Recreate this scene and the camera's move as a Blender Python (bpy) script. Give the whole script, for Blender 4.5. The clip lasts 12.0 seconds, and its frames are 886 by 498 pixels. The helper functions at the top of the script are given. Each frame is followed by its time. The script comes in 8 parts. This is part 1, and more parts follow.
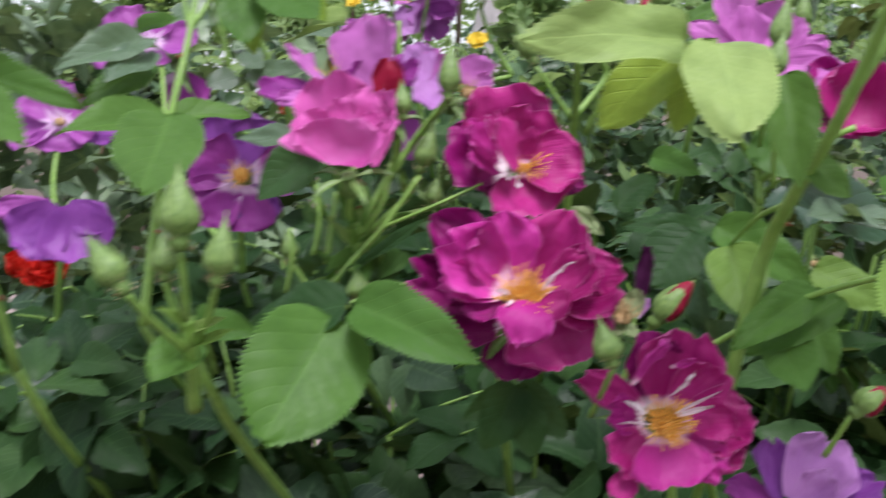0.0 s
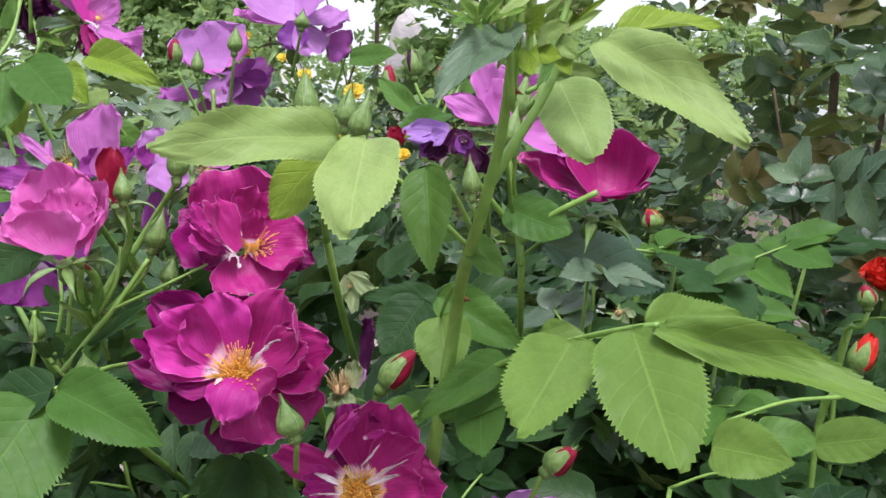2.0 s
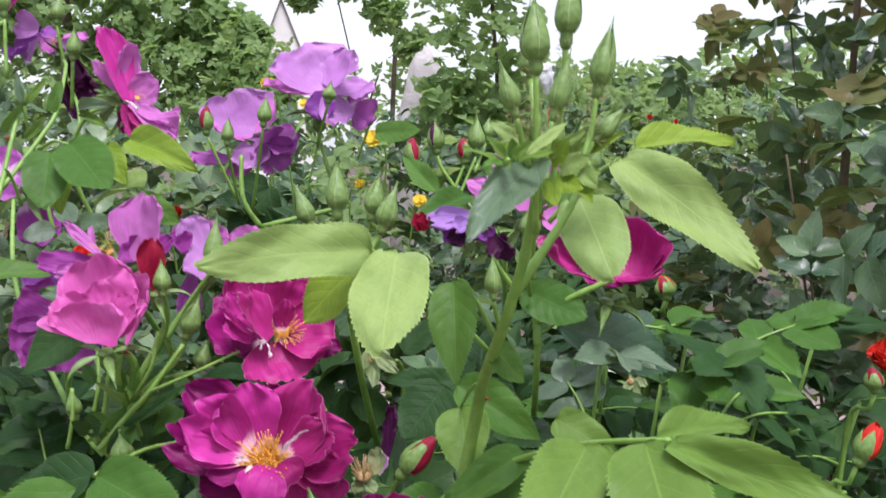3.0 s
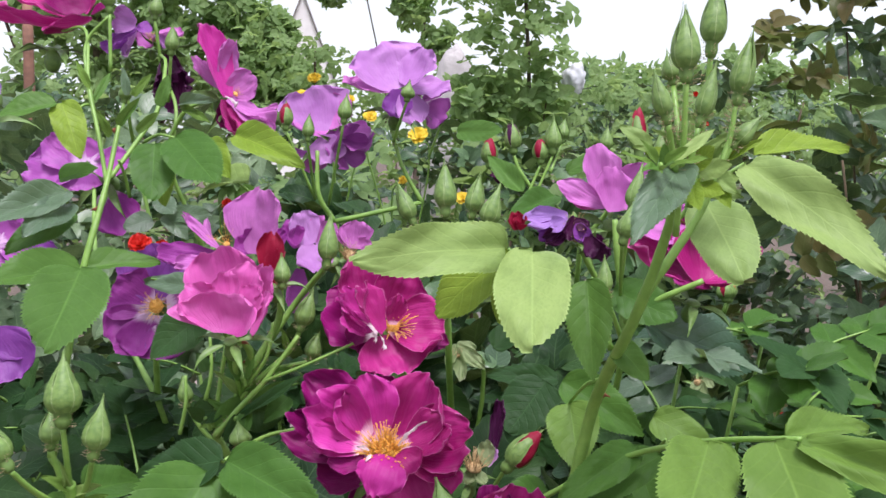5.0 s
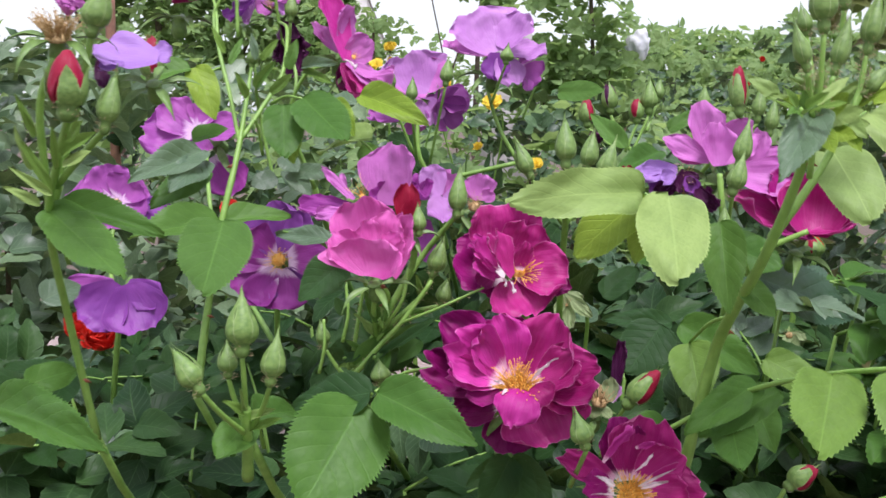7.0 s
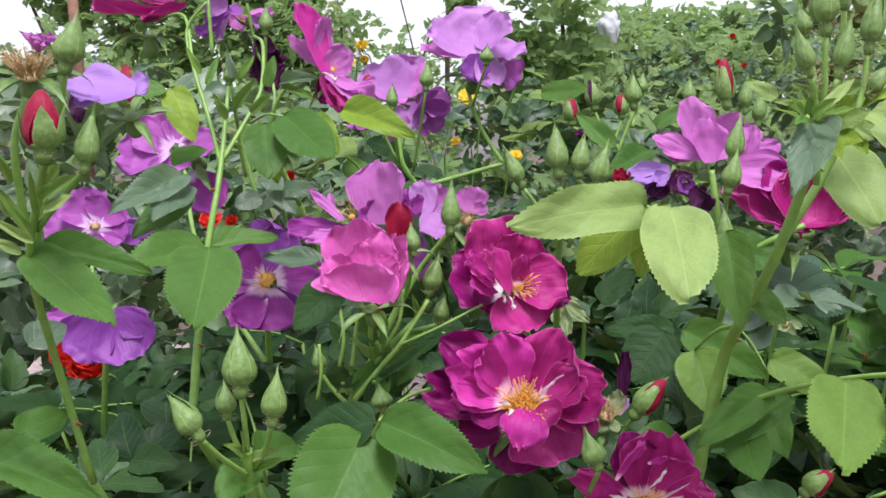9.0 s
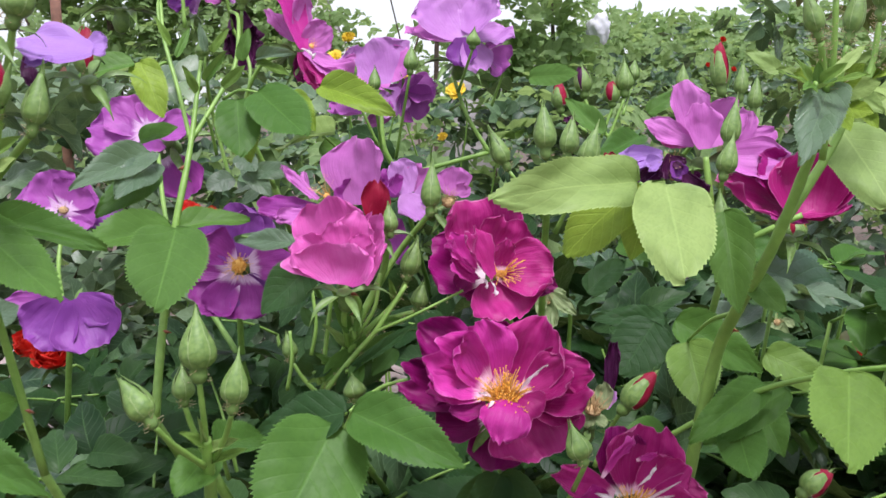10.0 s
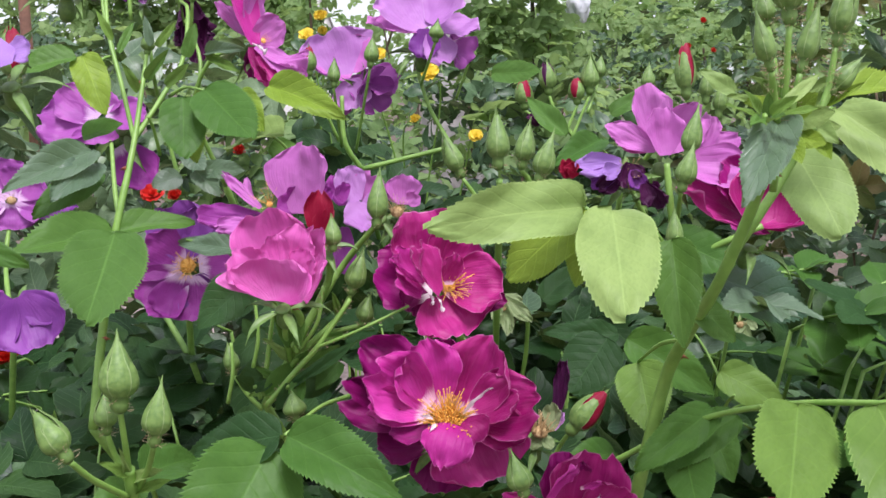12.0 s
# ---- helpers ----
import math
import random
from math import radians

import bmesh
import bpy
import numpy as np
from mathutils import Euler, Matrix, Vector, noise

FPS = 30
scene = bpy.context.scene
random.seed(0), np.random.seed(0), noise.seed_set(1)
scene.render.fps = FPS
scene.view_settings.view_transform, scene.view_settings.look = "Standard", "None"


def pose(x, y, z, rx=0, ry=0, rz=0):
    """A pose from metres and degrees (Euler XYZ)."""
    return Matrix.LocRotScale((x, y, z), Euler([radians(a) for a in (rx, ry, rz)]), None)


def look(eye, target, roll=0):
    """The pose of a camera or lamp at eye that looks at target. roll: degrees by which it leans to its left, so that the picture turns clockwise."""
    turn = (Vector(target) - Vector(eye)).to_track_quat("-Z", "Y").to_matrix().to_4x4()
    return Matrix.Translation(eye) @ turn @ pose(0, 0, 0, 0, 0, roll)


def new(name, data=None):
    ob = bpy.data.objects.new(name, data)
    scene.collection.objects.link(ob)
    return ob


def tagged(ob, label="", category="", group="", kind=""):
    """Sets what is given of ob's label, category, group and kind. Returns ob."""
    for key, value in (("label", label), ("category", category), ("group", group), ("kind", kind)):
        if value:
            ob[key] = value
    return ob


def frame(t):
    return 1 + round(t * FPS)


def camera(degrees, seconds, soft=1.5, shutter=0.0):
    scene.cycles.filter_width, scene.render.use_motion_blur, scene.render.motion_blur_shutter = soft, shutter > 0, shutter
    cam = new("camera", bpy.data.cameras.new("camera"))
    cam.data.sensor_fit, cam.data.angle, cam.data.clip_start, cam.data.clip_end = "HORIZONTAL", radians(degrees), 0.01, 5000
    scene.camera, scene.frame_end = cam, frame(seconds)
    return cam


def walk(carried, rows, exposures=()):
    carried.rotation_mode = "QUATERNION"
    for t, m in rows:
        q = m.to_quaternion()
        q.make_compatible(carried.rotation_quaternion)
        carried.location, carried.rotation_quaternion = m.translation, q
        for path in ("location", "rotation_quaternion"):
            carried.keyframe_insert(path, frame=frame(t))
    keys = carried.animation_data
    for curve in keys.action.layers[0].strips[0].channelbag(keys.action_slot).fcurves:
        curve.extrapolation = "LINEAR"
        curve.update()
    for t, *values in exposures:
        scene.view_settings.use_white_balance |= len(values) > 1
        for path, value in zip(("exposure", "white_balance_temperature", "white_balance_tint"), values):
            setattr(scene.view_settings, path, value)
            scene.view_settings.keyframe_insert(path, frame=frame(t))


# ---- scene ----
cam = camera(48.0, 12.0, 1.5, 0.5)
PATH = [
    (0, 0.00003, 0.00004, 1.10001, -0.000, -8.999, -0.000),
    (0.5, 0.03584, 0.02245, 1.10676, -3.515, -8.536, -1.430),
    (1, 0.04451, -0.00368, 1.10964, -2.923, -9.274, 0.445),
    (1.5, 0.06883, -0.01128, 1.11622, -2.557, -7.393, -1.045),
    (2, 0.09187, -0.02056, 1.11818, -3.398, -6.943, -1.422),
    (2.5, 0.09261, -0.02658, 1.13035, -3.365, -6.797, -0.441),
    (3, 0.08612, -0.03731, 1.14996, -2.770, -5.367, -0.145),
    (3.5, 0.07782, -0.04303, 1.15409, -2.364, -4.913, 0.448),
    (3.7, 0.07134, -0.04155, 1.15246, -2.841, -5.527, 1.222),
    (5.3, 0.03962, -0.05167, 1.15071, -1.500, -5.572, 0.545),
    (5.5, 0.04091, -0.05522, 1.14462, -0.244, -5.018, -1.377),
    (6, 0.03584, -0.05661, 1.14076, 0.397, -5.424, -2.137),
    (6.5, 0.02520, -0.06019, 1.13575, 1.384, -7.183, -2.728),
    (7, 0.00456, -0.07776, 1.14332, 1.048, -7.240, 0.396),
    (7.2, 0.00073, -0.08305, 1.14577, 1.115, -7.068, 1.052),
    (8.8, -0.00275, -0.06434, 1.15849, 0.482, -8.130, -2.982),
    (9, -0.00330, -0.06350, 1.15599, -0.185, -7.915, -2.499),
    (9.5, -0.00428, -0.05610, 1.15185, -0.713, -7.977, -2.429),
    (10, 0.00000, -0.03764, 1.14269, -0.947, -7.774, -1.546),
    (10.2, 0.00285, -0.03206, 1.14407, -0.914, -6.554, -1.820),
    (10.5, 0.00994, -0.03452, 1.14131, -1.605, -8.603, -0.777),
    (11, 0.01614, -0.02901, 1.14510, -1.395, -9.408, -0.831),
    (11.5, 0.01587, -0.02173, 1.15062, -1.561, -9.446, -0.599),
    (12, 0.01586, -0.02017, 1.15873, -2.061, -9.415, -0.537),
]
EXPO = [(0.0, 0.36), (3.0, 0.45), (12.0, 0.45)]

walk(cam, [(t, pose(x, y, z, 90 + pitch, 0, yaw) @ pose(0, 0, 0, 0, 0, roll)) for t, x, y, z, yaw, pitch, roll in PATH], EXPO)

# ---------------------------------------------------------------- world, sun
world = bpy.data.worlds.new("sky_world")
scene.world = world
world.use_nodes = True
wn = world.node_tree.nodes
wl = world.node_tree.links
sky = wn.new("ShaderNodeTexSky")
sky.sky_type = 'NISHITA'
sky.sun_disc = False
sky.sun_elevation = radians(66)
sky.sun_rotation = radians(164)
sky.dust_density = 2.0
grey = wn.new("ShaderNodeHueSaturation")
grey.inputs["Saturation"].default_value = 0.5
wl.new(sky.outputs[0], grey.inputs["Color"])
veil = wn.new("ShaderNodeMix")
veil.data_type = 'RGBA'
veil.inputs[0].default_value = 0.6
veil.inputs[7].default_value = (5.5, 5.62, 6.4, 1.0)
wl.new(grey.outputs[0], veil.inputs[6])
wl.new(veil.outputs[2], wn["Background"].inputs[0])
wn["Background"].inputs[1].default_value = 0.155
sun_data = bpy.data.lights.new("sun", 'SUN')
sun_data.energy = 3.3
sun_data.angle = radians(20)
sun_data.color = (1.0, 0.93, 1.05)
sun = new("sun", sun_data)
sun.matrix_world = look((0.6, -1.6, 6.0), (0, 0.5, 1))


# ---------------------------------------------------------------- materials
def material(name):
    m = bpy.data.materials.new(name)
    m.use_nodes = True
    nodes = m.node_tree.nodes
    return m, nodes, m.node_tree.links, nodes["Principled BSDF"], nodes["Material Output"]


def math_node(nodes, links, op, a, b=None, c=None):
    n = nodes.new("ShaderNodeMath")
    n.operation = op
    for i, v in enumerate((a, b, c)):
        if v is None:
            continue
        if isinstance(v, (int, float)):
            n.inputs[i].default_value = v
        else:
            links.new(v, n.inputs[i])
    return n.outputs[0]


def mix(nodes, links, fac, a, b, mode='MIX'):
    n = nodes.new("ShaderNodeMix")
    n.data_type = 'RGBA'
    n.blend_type = mode
    for sock, v in ((n.inputs[0], fac), (n.inputs[6], a), (n.inputs[7], b)):
        if isinstance(v, (int, float)):
            sock.default_value = v
        elif isinstance(v, tuple):
            sock.default_value = (*v, 1.0)
        else:
            links.new(v, sock)
    return n.outputs[2]


def ramp(nodes, links, fac, lo, hi):
    n = nodes.new("ShaderNodeMapRange")
    n.interpolation_type = 'SMOOTHSTEP'
    links.new(fac, n.inputs[0])
    n.inputs[1].default_value, n.inputs[2].default_value = lo, hi
    return n.outputs[0]


def noise_of(nodes, links, scale, vector=None, detail=3.0):
    n = nodes.new("ShaderNodeTexNoise")
    n.inputs["Scale"].default_value = scale
    n.inputs["Detail"].default_value = detail
    if vector is not None:
        links.new(vector, n.inputs["Vector"])
    return n.outputs["Fac"]


def thin(nodes, links, bsdf, out, colour, share):
    """Adds light that shines through a thin leaf or petal."""
    tr = nodes.new("ShaderNodeBsdfTranslucent")
    ms = nodes.new("ShaderNodeMixShader")
    links.new(colour, tr.inputs["Color"])
    ms.inputs[0].default_value = share
    links.new(bsdf.outputs[0], ms.inputs[1])
    links.new(tr.outputs[0], ms.inputs[2])
    links.new(ms.outputs[0], out.inputs["Surface"])


def leaf_material(name, young, old, gloss, island=False, share=0.2, shine=0.22, veins=1.0):
    m, nodes, links, bsdf, out = material(name)
    uv = nodes.new("ShaderNodeUVMap").outputs[0]
    sep = nodes.new("ShaderNodeSeparateXYZ")
    links.new(uv, sep.inputs[0])
    u = math_node(nodes, links, 'ABSOLUTE', math_node(nodes, links, 'SUBTRACT', sep.outputs[0], 0.5))
    v = sep.outputs[1]
    if island:
        rnd = nodes.new("ShaderNodeNewGeometry").outputs["Random Per Island"]
    else:
        rnd = nodes.new("ShaderNodeObjectInfo").outputs["Random"]
    place = nodes.new("ShaderNodeTexCoord").outputs["Object"] if not island else nodes.new("ShaderNodeNewGeometry").outputs["Position"]
    left = math_node(nodes, links, 'MULTIPLY', math_node(nodes, links, 'GREATER_THAN', sep.outputs[0], 0.5), 0.22)
    side = math_node(nodes, links, 'ADD', math_node(nodes, links, 'MULTIPLY', math_node(nodes, links, 'SUBTRACT', v, math_node(nodes, links, 'MULTIPLY', u, 0.60)), 7.0), left)
    side = math_node(nodes, links, 'FRACT', math_node(nodes, links, 'ADD', side, 0.36))
    ridge = math_node(nodes, links, 'ABSOLUTE', math_node(nodes, links, 'SUBTRACT', side, 0.5))
    vein = math_node(nodes, links, 'SUBTRACT', 1.0, ramp(nodes, links, ridge, 0.0, 0.10))
    rib = math_node(nodes, links, 'SUBTRACT', 1.0, ramp(nodes, links, u, 0.006, 0.024))
    base = mix(nodes, links, rnd, young, old)
    blot = noise_of(nodes, links, 3.0 if not island else 60.0, place)
    grain = noise_of(nodes, links, 26.0 if not island else 420.0, place, 5.0)
    dark = tuple(0.62 * a + 0.012 * k * (2 - k) for k, a in enumerate(old))
    light = tuple(min(1.0, a * 1.35 + 0.008) for a in young)
    base = mix(nodes, links, math_node(nodes, links, 'MULTIPLY', ramp(nodes, links, blot, 0.38, 0.72), 0.45), base, dark)
    base = mix(nodes, links, math_node(nodes, links, 'MULTIPLY', ramp(nodes, links, grain, 0.4, 0.75), 0.28), base, dark)
    base = mix(nodes, links, math_node(nodes, links, 'MULTIPLY', vein, 0.24 * veins), base, light)
    base = mix(nodes, links, math_node(nodes, links, 'MULTIPLY', rib, 0.5 * min(1.0, veins + 0.25)), base, light)
    rim = math_node(nodes, links, 'MULTIPLY', ramp(nodes, links, u, 0.47, 0.5), 0.45)
    base = mix(nodes, links, rim, base, tuple(min(1.0, 1.5 * a + 0.02) for a in young))
    links.new(base, bsdf.inputs["Base Color"])
    uneven = math_node(nodes, links, 'ADD', math_node(nodes, links, 'MULTIPLY', grain, 0.22), gloss - 0.10)
    links.new(uneven, bsdf.inputs["Roughness"])
    bsdf.inputs["Specular IOR Level"].default_value = shine
    bump = nodes.new("ShaderNodeBump")
    bump.inputs["Strength"].default_value = 0.5 * veins
    bump.inputs["Distance"].default_value = 0.0005
    height = math_node(nodes, links, 'ADD', math_node(nodes, links, 'MULTIPLY', math_node(nodes, links, 'ADD', vein, rib), -0.7), math_node(nodes, links, 'ADD', blot, math_node(nodes, links, 'MULTIPLY', grain, 0.8)))
    links.new(height, bump.inputs["Height"])
    links.new(bump.outputs[0], bsdf.inputs["Normal"])
    thin(nodes, links, bsdf, out, mix(nodes, links, 0.45, base, (0.45, 0.62, 0.14)), share)
    return m


def petal_material(name, body, deep, rim, heart=(0.85, 0.75, 0.78), heart_end=0.22, share=0.24):
    m, nodes, links, bsdf, out = material(name)
    uv = nodes.new("ShaderNodeUVMap").outputs[0]
    sep = nodes.new("ShaderNodeSeparateXYZ")
    links.new(uv, sep.inputs[0])
    u = math_node(nodes, links, 'ABSOLUTE', math_node(nodes, links, 'SUBTRACT', sep.outputs[0], 0.5))
    v = sep.outputs[1]
    stretch = nodes.new("ShaderNodeMapping")
    stretch.inputs["Scale"].default_value = (34, 2.2, 1)
    links.new(uv, stretch.inputs["Vector"])
    streak = noise_of(nodes, links, 1.0, stretch.outputs[0], 4.0)
    rnd = nodes.new("ShaderNodeObjectInfo").outputs["Random"]
    soft = noise_of(nodes, links, 45.0, nodes.new("ShaderNodeTexCoord").outputs["Object"])
    base = mix(nodes, links, ramp(nodes, links, soft, 0.3, 0.7), body, deep)
    base = mix(nodes, links, math_node(nodes, links, 'MULTIPLY', rnd, 0.6), base, deep)
    base = mix(nodes, links, math_node(nodes, links, 'MULTIPLY', ramp(nodes, links, streak, 0.45, 0.8), 0.06), base, rim)
    base = mix(nodes, links, math_node(nodes, links, 'MULTIPLY', math_node(nodes, links, 'SUBTRACT', 1.0, ramp(nodes, links, streak, 0.2, 0.5)), 0.35), base, deep)
    edge = math_node(nodes, links, 'MAXIMUM', ramp(nodes, links, u, 0.482, 0.5), ramp(nodes, links, v, 0.975, 1.0))
    base = mix(nodes, links, math_node(nodes, links, 'MULTIPLY', edge, 0.42), base, rim)
    reach = math_node(nodes, links, 'ADD', v, math_node(nodes, links, 'MULTIPLY', math_node(nodes, links, 'SUBTRACT', streak, 0.5), 0.25))
    pale = math_node(nodes, links, 'SUBTRACT', 1.0, ramp(nodes, links, reach, heart_end * 0.35, heart_end))
    base = mix(nodes, links, pale, base, heart)
    links.new(base, bsdf.inputs["Base Color"])
    bsdf.inputs["Roughness"].default_value = 0.42
    bsdf.inputs["Specular IOR Level"].default_value = 0.26
    bsdf.inputs["Sheen Weight"].default_value = 0.34
    bsdf.inputs["Sheen Roughness"].default_value = 0.35
    bsdf.inputs["Sheen Tint"].default_value = (*rim, 1)
    bump = nodes.new("ShaderNodeBump")
    bump.inputs["Strength"].default_value = 0.4
    bump.inputs["Distance"].default_value = 0.0014
    crease = noise_of(nodes, links, 160.0, nodes.new("ShaderNodeTexCoord").outputs["Object"], 2.0)
    links.new(math_node(nodes, links, 'ADD', streak, math_node(nodes, links, 'MULTIPLY', crease, 1.2)), bump.inputs["Height"])
    links.new(bump.outputs[0], bsdf.inputs["Normal"])
    thin(nodes, links, bsdf, out, base, share)
    return m


def plain_material(name, a, b, scale, rough, bump_by=0.3, detail=4.0, share=0.0):
    m, nodes, links, bsdf, out = material(name)
    place = nodes.new("ShaderNodeTexCoord").outputs["Object"]
    fine = noise_of(nodes, links, scale, place, detail)
    wide = noise_of(nodes, links, scale * 0.13, place, 2.0)
    base = mix(nodes, links, ramp(nodes, links, fine, 0.3, 0.7), a, b)
    base = mix(nodes, links, math_node(nodes, links, 'MULTIPLY', wide, 0.4), base, tuple(0.55 * (p + q) * 0.6 for p, q in zip(a, b)))
    links.new(base, bsdf.inputs["Base Color"])
    bsdf.inputs["Roughness"].default_value = rough
    bump = nodes.new("ShaderNodeBump")
    bump.inputs["Strength"].default_value = bump_by
    bump.inputs["Distance"].default_value = 0.3 / scale
    links.new(fine, bump.inputs["Height"])
    links.new(bump.outputs[0], bsdf.inputs["Normal"])
    if share:
        thin(nodes, links, bsdf, out, base, share)
    return m


LEAF = {
    "pale": leaf_material("leaf_pale", (0.275, 0.385, 0.12), (0.215, 0.325, 0.098), 0.48, shine=0.16, veins=0.4),
    # yellowish young leaves; the glow of light from behind is put into the colour
    "yellow": leaf_material("leaf_yellow_green_backlit", (0.26, 0.385, 0.045), (0.205, 0.32, 0.036), 0.44, shine=0.2, share=0.3),
    "lime": leaf_material("leaf_lime", (0.145, 0.252, 0.046), (0.112, 0.203, 0.038), 0.46, shine=0.16, veins=0.6),
    "fresh": leaf_material("leaf_fresh", (0.094, 0.200, 0.036), (0.070, 0.156, 0.030), 0.46, shine=0.16, veins=0.6),
    "mid": leaf_material("leaf_mid", (0.072, 0.168, 0.027), (0.051, 0.128, 0.023), 0.45, shine=0.15, veins=0.55),
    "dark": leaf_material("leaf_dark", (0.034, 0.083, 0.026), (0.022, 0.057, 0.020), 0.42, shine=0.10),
    # tone for recessed leaves, with the bush's inner shade painted in
    "deep": leaf_material("leaf_shaded", (0.022, 0.058, 0.015), (0.012, 0.035, 0.010), 0.42, shine=0.09),
    "blue": leaf_material("leaf_blue_green", (0.05, 0.105, 0.058), (0.038, 0.085, 0.05), 0.34, shine=0.45),
    "grey": leaf_material("leaf_grey", (0.12, 0.19, 0.105), (0.085, 0.145, 0.085), 0.36, shine=0.6),
}
# old end lowered further: shade between the leaves is put into the colour
M_BUSH_LEAF = leaf_material("bush_leaf", (0.100, 0.178, 0.074), (0.015, 0.040, 0.021), 0.38, island=True, share=0.08, shine=0.32)
# leaves inside the bush: the shade there is put into their base colour
M_SHADED_LEAF = leaf_material("shaded_bush_leaf", (0.045, 0.098, 0.028), (0.010, 0.029, 0.011), 0.40, island=True, share=0.07, shine=0.12)
M_GLOSSY_LEAF = leaf_material("glossy_leaf", (0.118, 0.195, 0.088), (0.034, 0.075, 0.040), 0.33, island=True, share=0.14, shine=0.5)
M_PALE_BUSH_LEAF = leaf_material("pale_bush_leaf", (0.17, 0.245, 0.125), (0.06, 0.11, 0.055), 0.36, island=True, share=0.12, shine=0.45)
# light green far leaves, made paler still: haze and backlight are in the colour
M_HAZY_LEAF = leaf_material("hazy_far_leaf", (0.29, 0.41, 0.18), (0.20, 0.31, 0.13), 0.6, island=True, share=0.5, shine=0.06)
M_COPPER_LEAF = leaf_material("copper_leaf", (0.09, 0.125, 0.035), (0.12, 0.085, 0.03), 0.4, island=True)
PETAL = {
    "magenta": petal_material("petal_magenta", (0.55, 0.034, 0.27), (0.31, 0.007, 0.125), (0.88, 0.38, 0.68), heart=(0.84, 0.52, 0.68), heart_end=0.13),
    # pinker inner petals and folds, with the sheen of lit faces in the colour
    "cerise": petal_material("petal_cerise_lit", (0.64, 0.065, 0.39), (0.44, 0.016, 0.235), (0.84, 0.28, 0.64), heart=(0.86, 0.55, 0.70), heart_end=0.18),
    # darker outer petals, with shade between petals put into the colour
    "plum": petal_material("petal_plum_shaded", (0.33, 0.010, 0.18), (0.17, 0.003, 0.085), (0.60, 0.12, 0.42), heart_end=0.2),
    "lilac": petal_material("petal_lilac", (0.44, 0.25, 0.62), (0.34, 0.17, 0.51), (0.62, 0.42, 0.74), heart_end=0.02),
    "white": plain_material("white_petaloid", (0.95, 0.92, 0.92), (0.90, 0.76, 0.82), 500, 0.55, 0.1, share=0.4),
    "violet": petal_material("petal_violet", (0.30, 0.08, 0.38), (0.20, 0.045, 0.28), (0.48, 0.18, 0.55), heart_end=0.02),
    "pink": petal_material("petal_pink", (0.70, 0.17, 0.49), (0.58, 0.075, 0.36), (0.86, 0.34, 0.66), heart_end=0.01),
    "rose": petal_material("petal_rose", (0.62, 0.21, 0.56), (0.50, 0.135, 0.45), (0.78, 0.33, 0.66), heart_end=0.06),
    "lavender": petal_material("petal_lavender", (0.56, 0.27, 0.60), (0.46, 0.19, 0.52), (0.78, 0.52, 0.82), heart_end=0.05),
    "purple": petal_material("petal_purple", (0.39, 0.06, 0.34), (0.27, 0.035, 0.26), (0.52, 0.19, 0.52), heart=(0.72, 0.50, 0.72), heart_end=0.22),
    "mauve": petal_material("petal_mauve", (0.44, 0.11, 0.42), (0.32, 0.07, 0.34), (0.60, 0.26, 0.58), heart=(0.68, 0.46, 0.68), heart_end=0.22),
    "wine": petal_material("petal_wine", (0.10, 0.012, 0.075), (0.05, 0.006, 0.04), (0.20, 0.05, 0.17), heart_end=0.02),
    "red": petal_material("petal_red", (0.40, 0.010, 0.052), (0.26, 0.005, 0.03), (0.60, 0.12, 0.18), heart_end=0.02),
    "husk": petal_material("pale_sepal", (0.33, 0.41, 0.21), (0.25, 0.33, 0.14), (0.50, 0.54, 0.36), heart_end=0.02),
    "scarlet": petal_material("petal_scarlet", (0.68, 0.025, 0.015), (0.50, 0.012, 0.01), (0.75, 0.12, 0.06), heart_end=0.02),
    "yellow": petal_material("petal_yellow", (0.85, 0.68, 0.08), (0.80, 0.58, 0.05), (0.88, 0.76, 0.25), heart_end=0.02),
}
M_STEM = plain_material("green_stem", (0.235, 0.41, 0.08), (0.17, 0.32, 0.058), 180, 0.45, 0.2)
M_CALYX = plain_material("calyx", (0.15, 0.26, 0.06), (0.10, 0.18, 0.042), 420, 0.5, 0.3, share=0.0)


def sepal_material():
    m, nodes, links, bsdf, out = material("sepal")
    sep = nodes.new("ShaderNodeSeparateXYZ")
    links.new(nodes.new("ShaderNodeUVMap").outputs[0], sep.inputs[0])
    u = math_node(nodes, links, 'ABSOLUTE', math_node(nodes, links, 'SUBTRACT', sep.outputs[0], 0.5))
    spot = noise_of(nodes, links, 500.0, nodes.new("ShaderNodeTexCoord").outputs["Object"])
    base = mix(nodes, links, ramp(nodes, links, spot, 0.3, 0.7), (0.165, 0.27, 0.065), (0.105, 0.19, 0.042))
    base = mix(nodes, links, math_node(nodes, links, 'MULTIPLY', ramp(nodes, links, u, 0.42, 0.5), 0.45), base, (0.42, 0.50, 0.25))
    links.new(base, bsdf.inputs["Base Color"])
    bsdf.inputs["Roughness"].default_value = 0.55
    bump = nodes.new("ShaderNodeBump")
    bump.inputs["Strength"].default_value = 0.4
    bump.inputs["Distance"].default_value = 0.0008
    links.new(spot, bump.inputs["Height"])
    links.new(bump.outputs[0], bsdf.inputs["Normal"])
    return m


M_SEPAL = sepal_material()
M_CANE = plain_material("brown_cane", (0.13, 0.09, 0.05), (0.07, 0.055, 0.03), 120, 0.8, 0.6)
M_THORN = plain_material("thorn", (0.35, 0.11, 0.06), (0.25, 0.07, 0.04), 300, 0.4, 0.1)
M_GLAND = plain_material("gland_hair", (0.42, 0.40, 0.22), (0.36, 0.22, 0.12), 700, 0.5, 0.1)
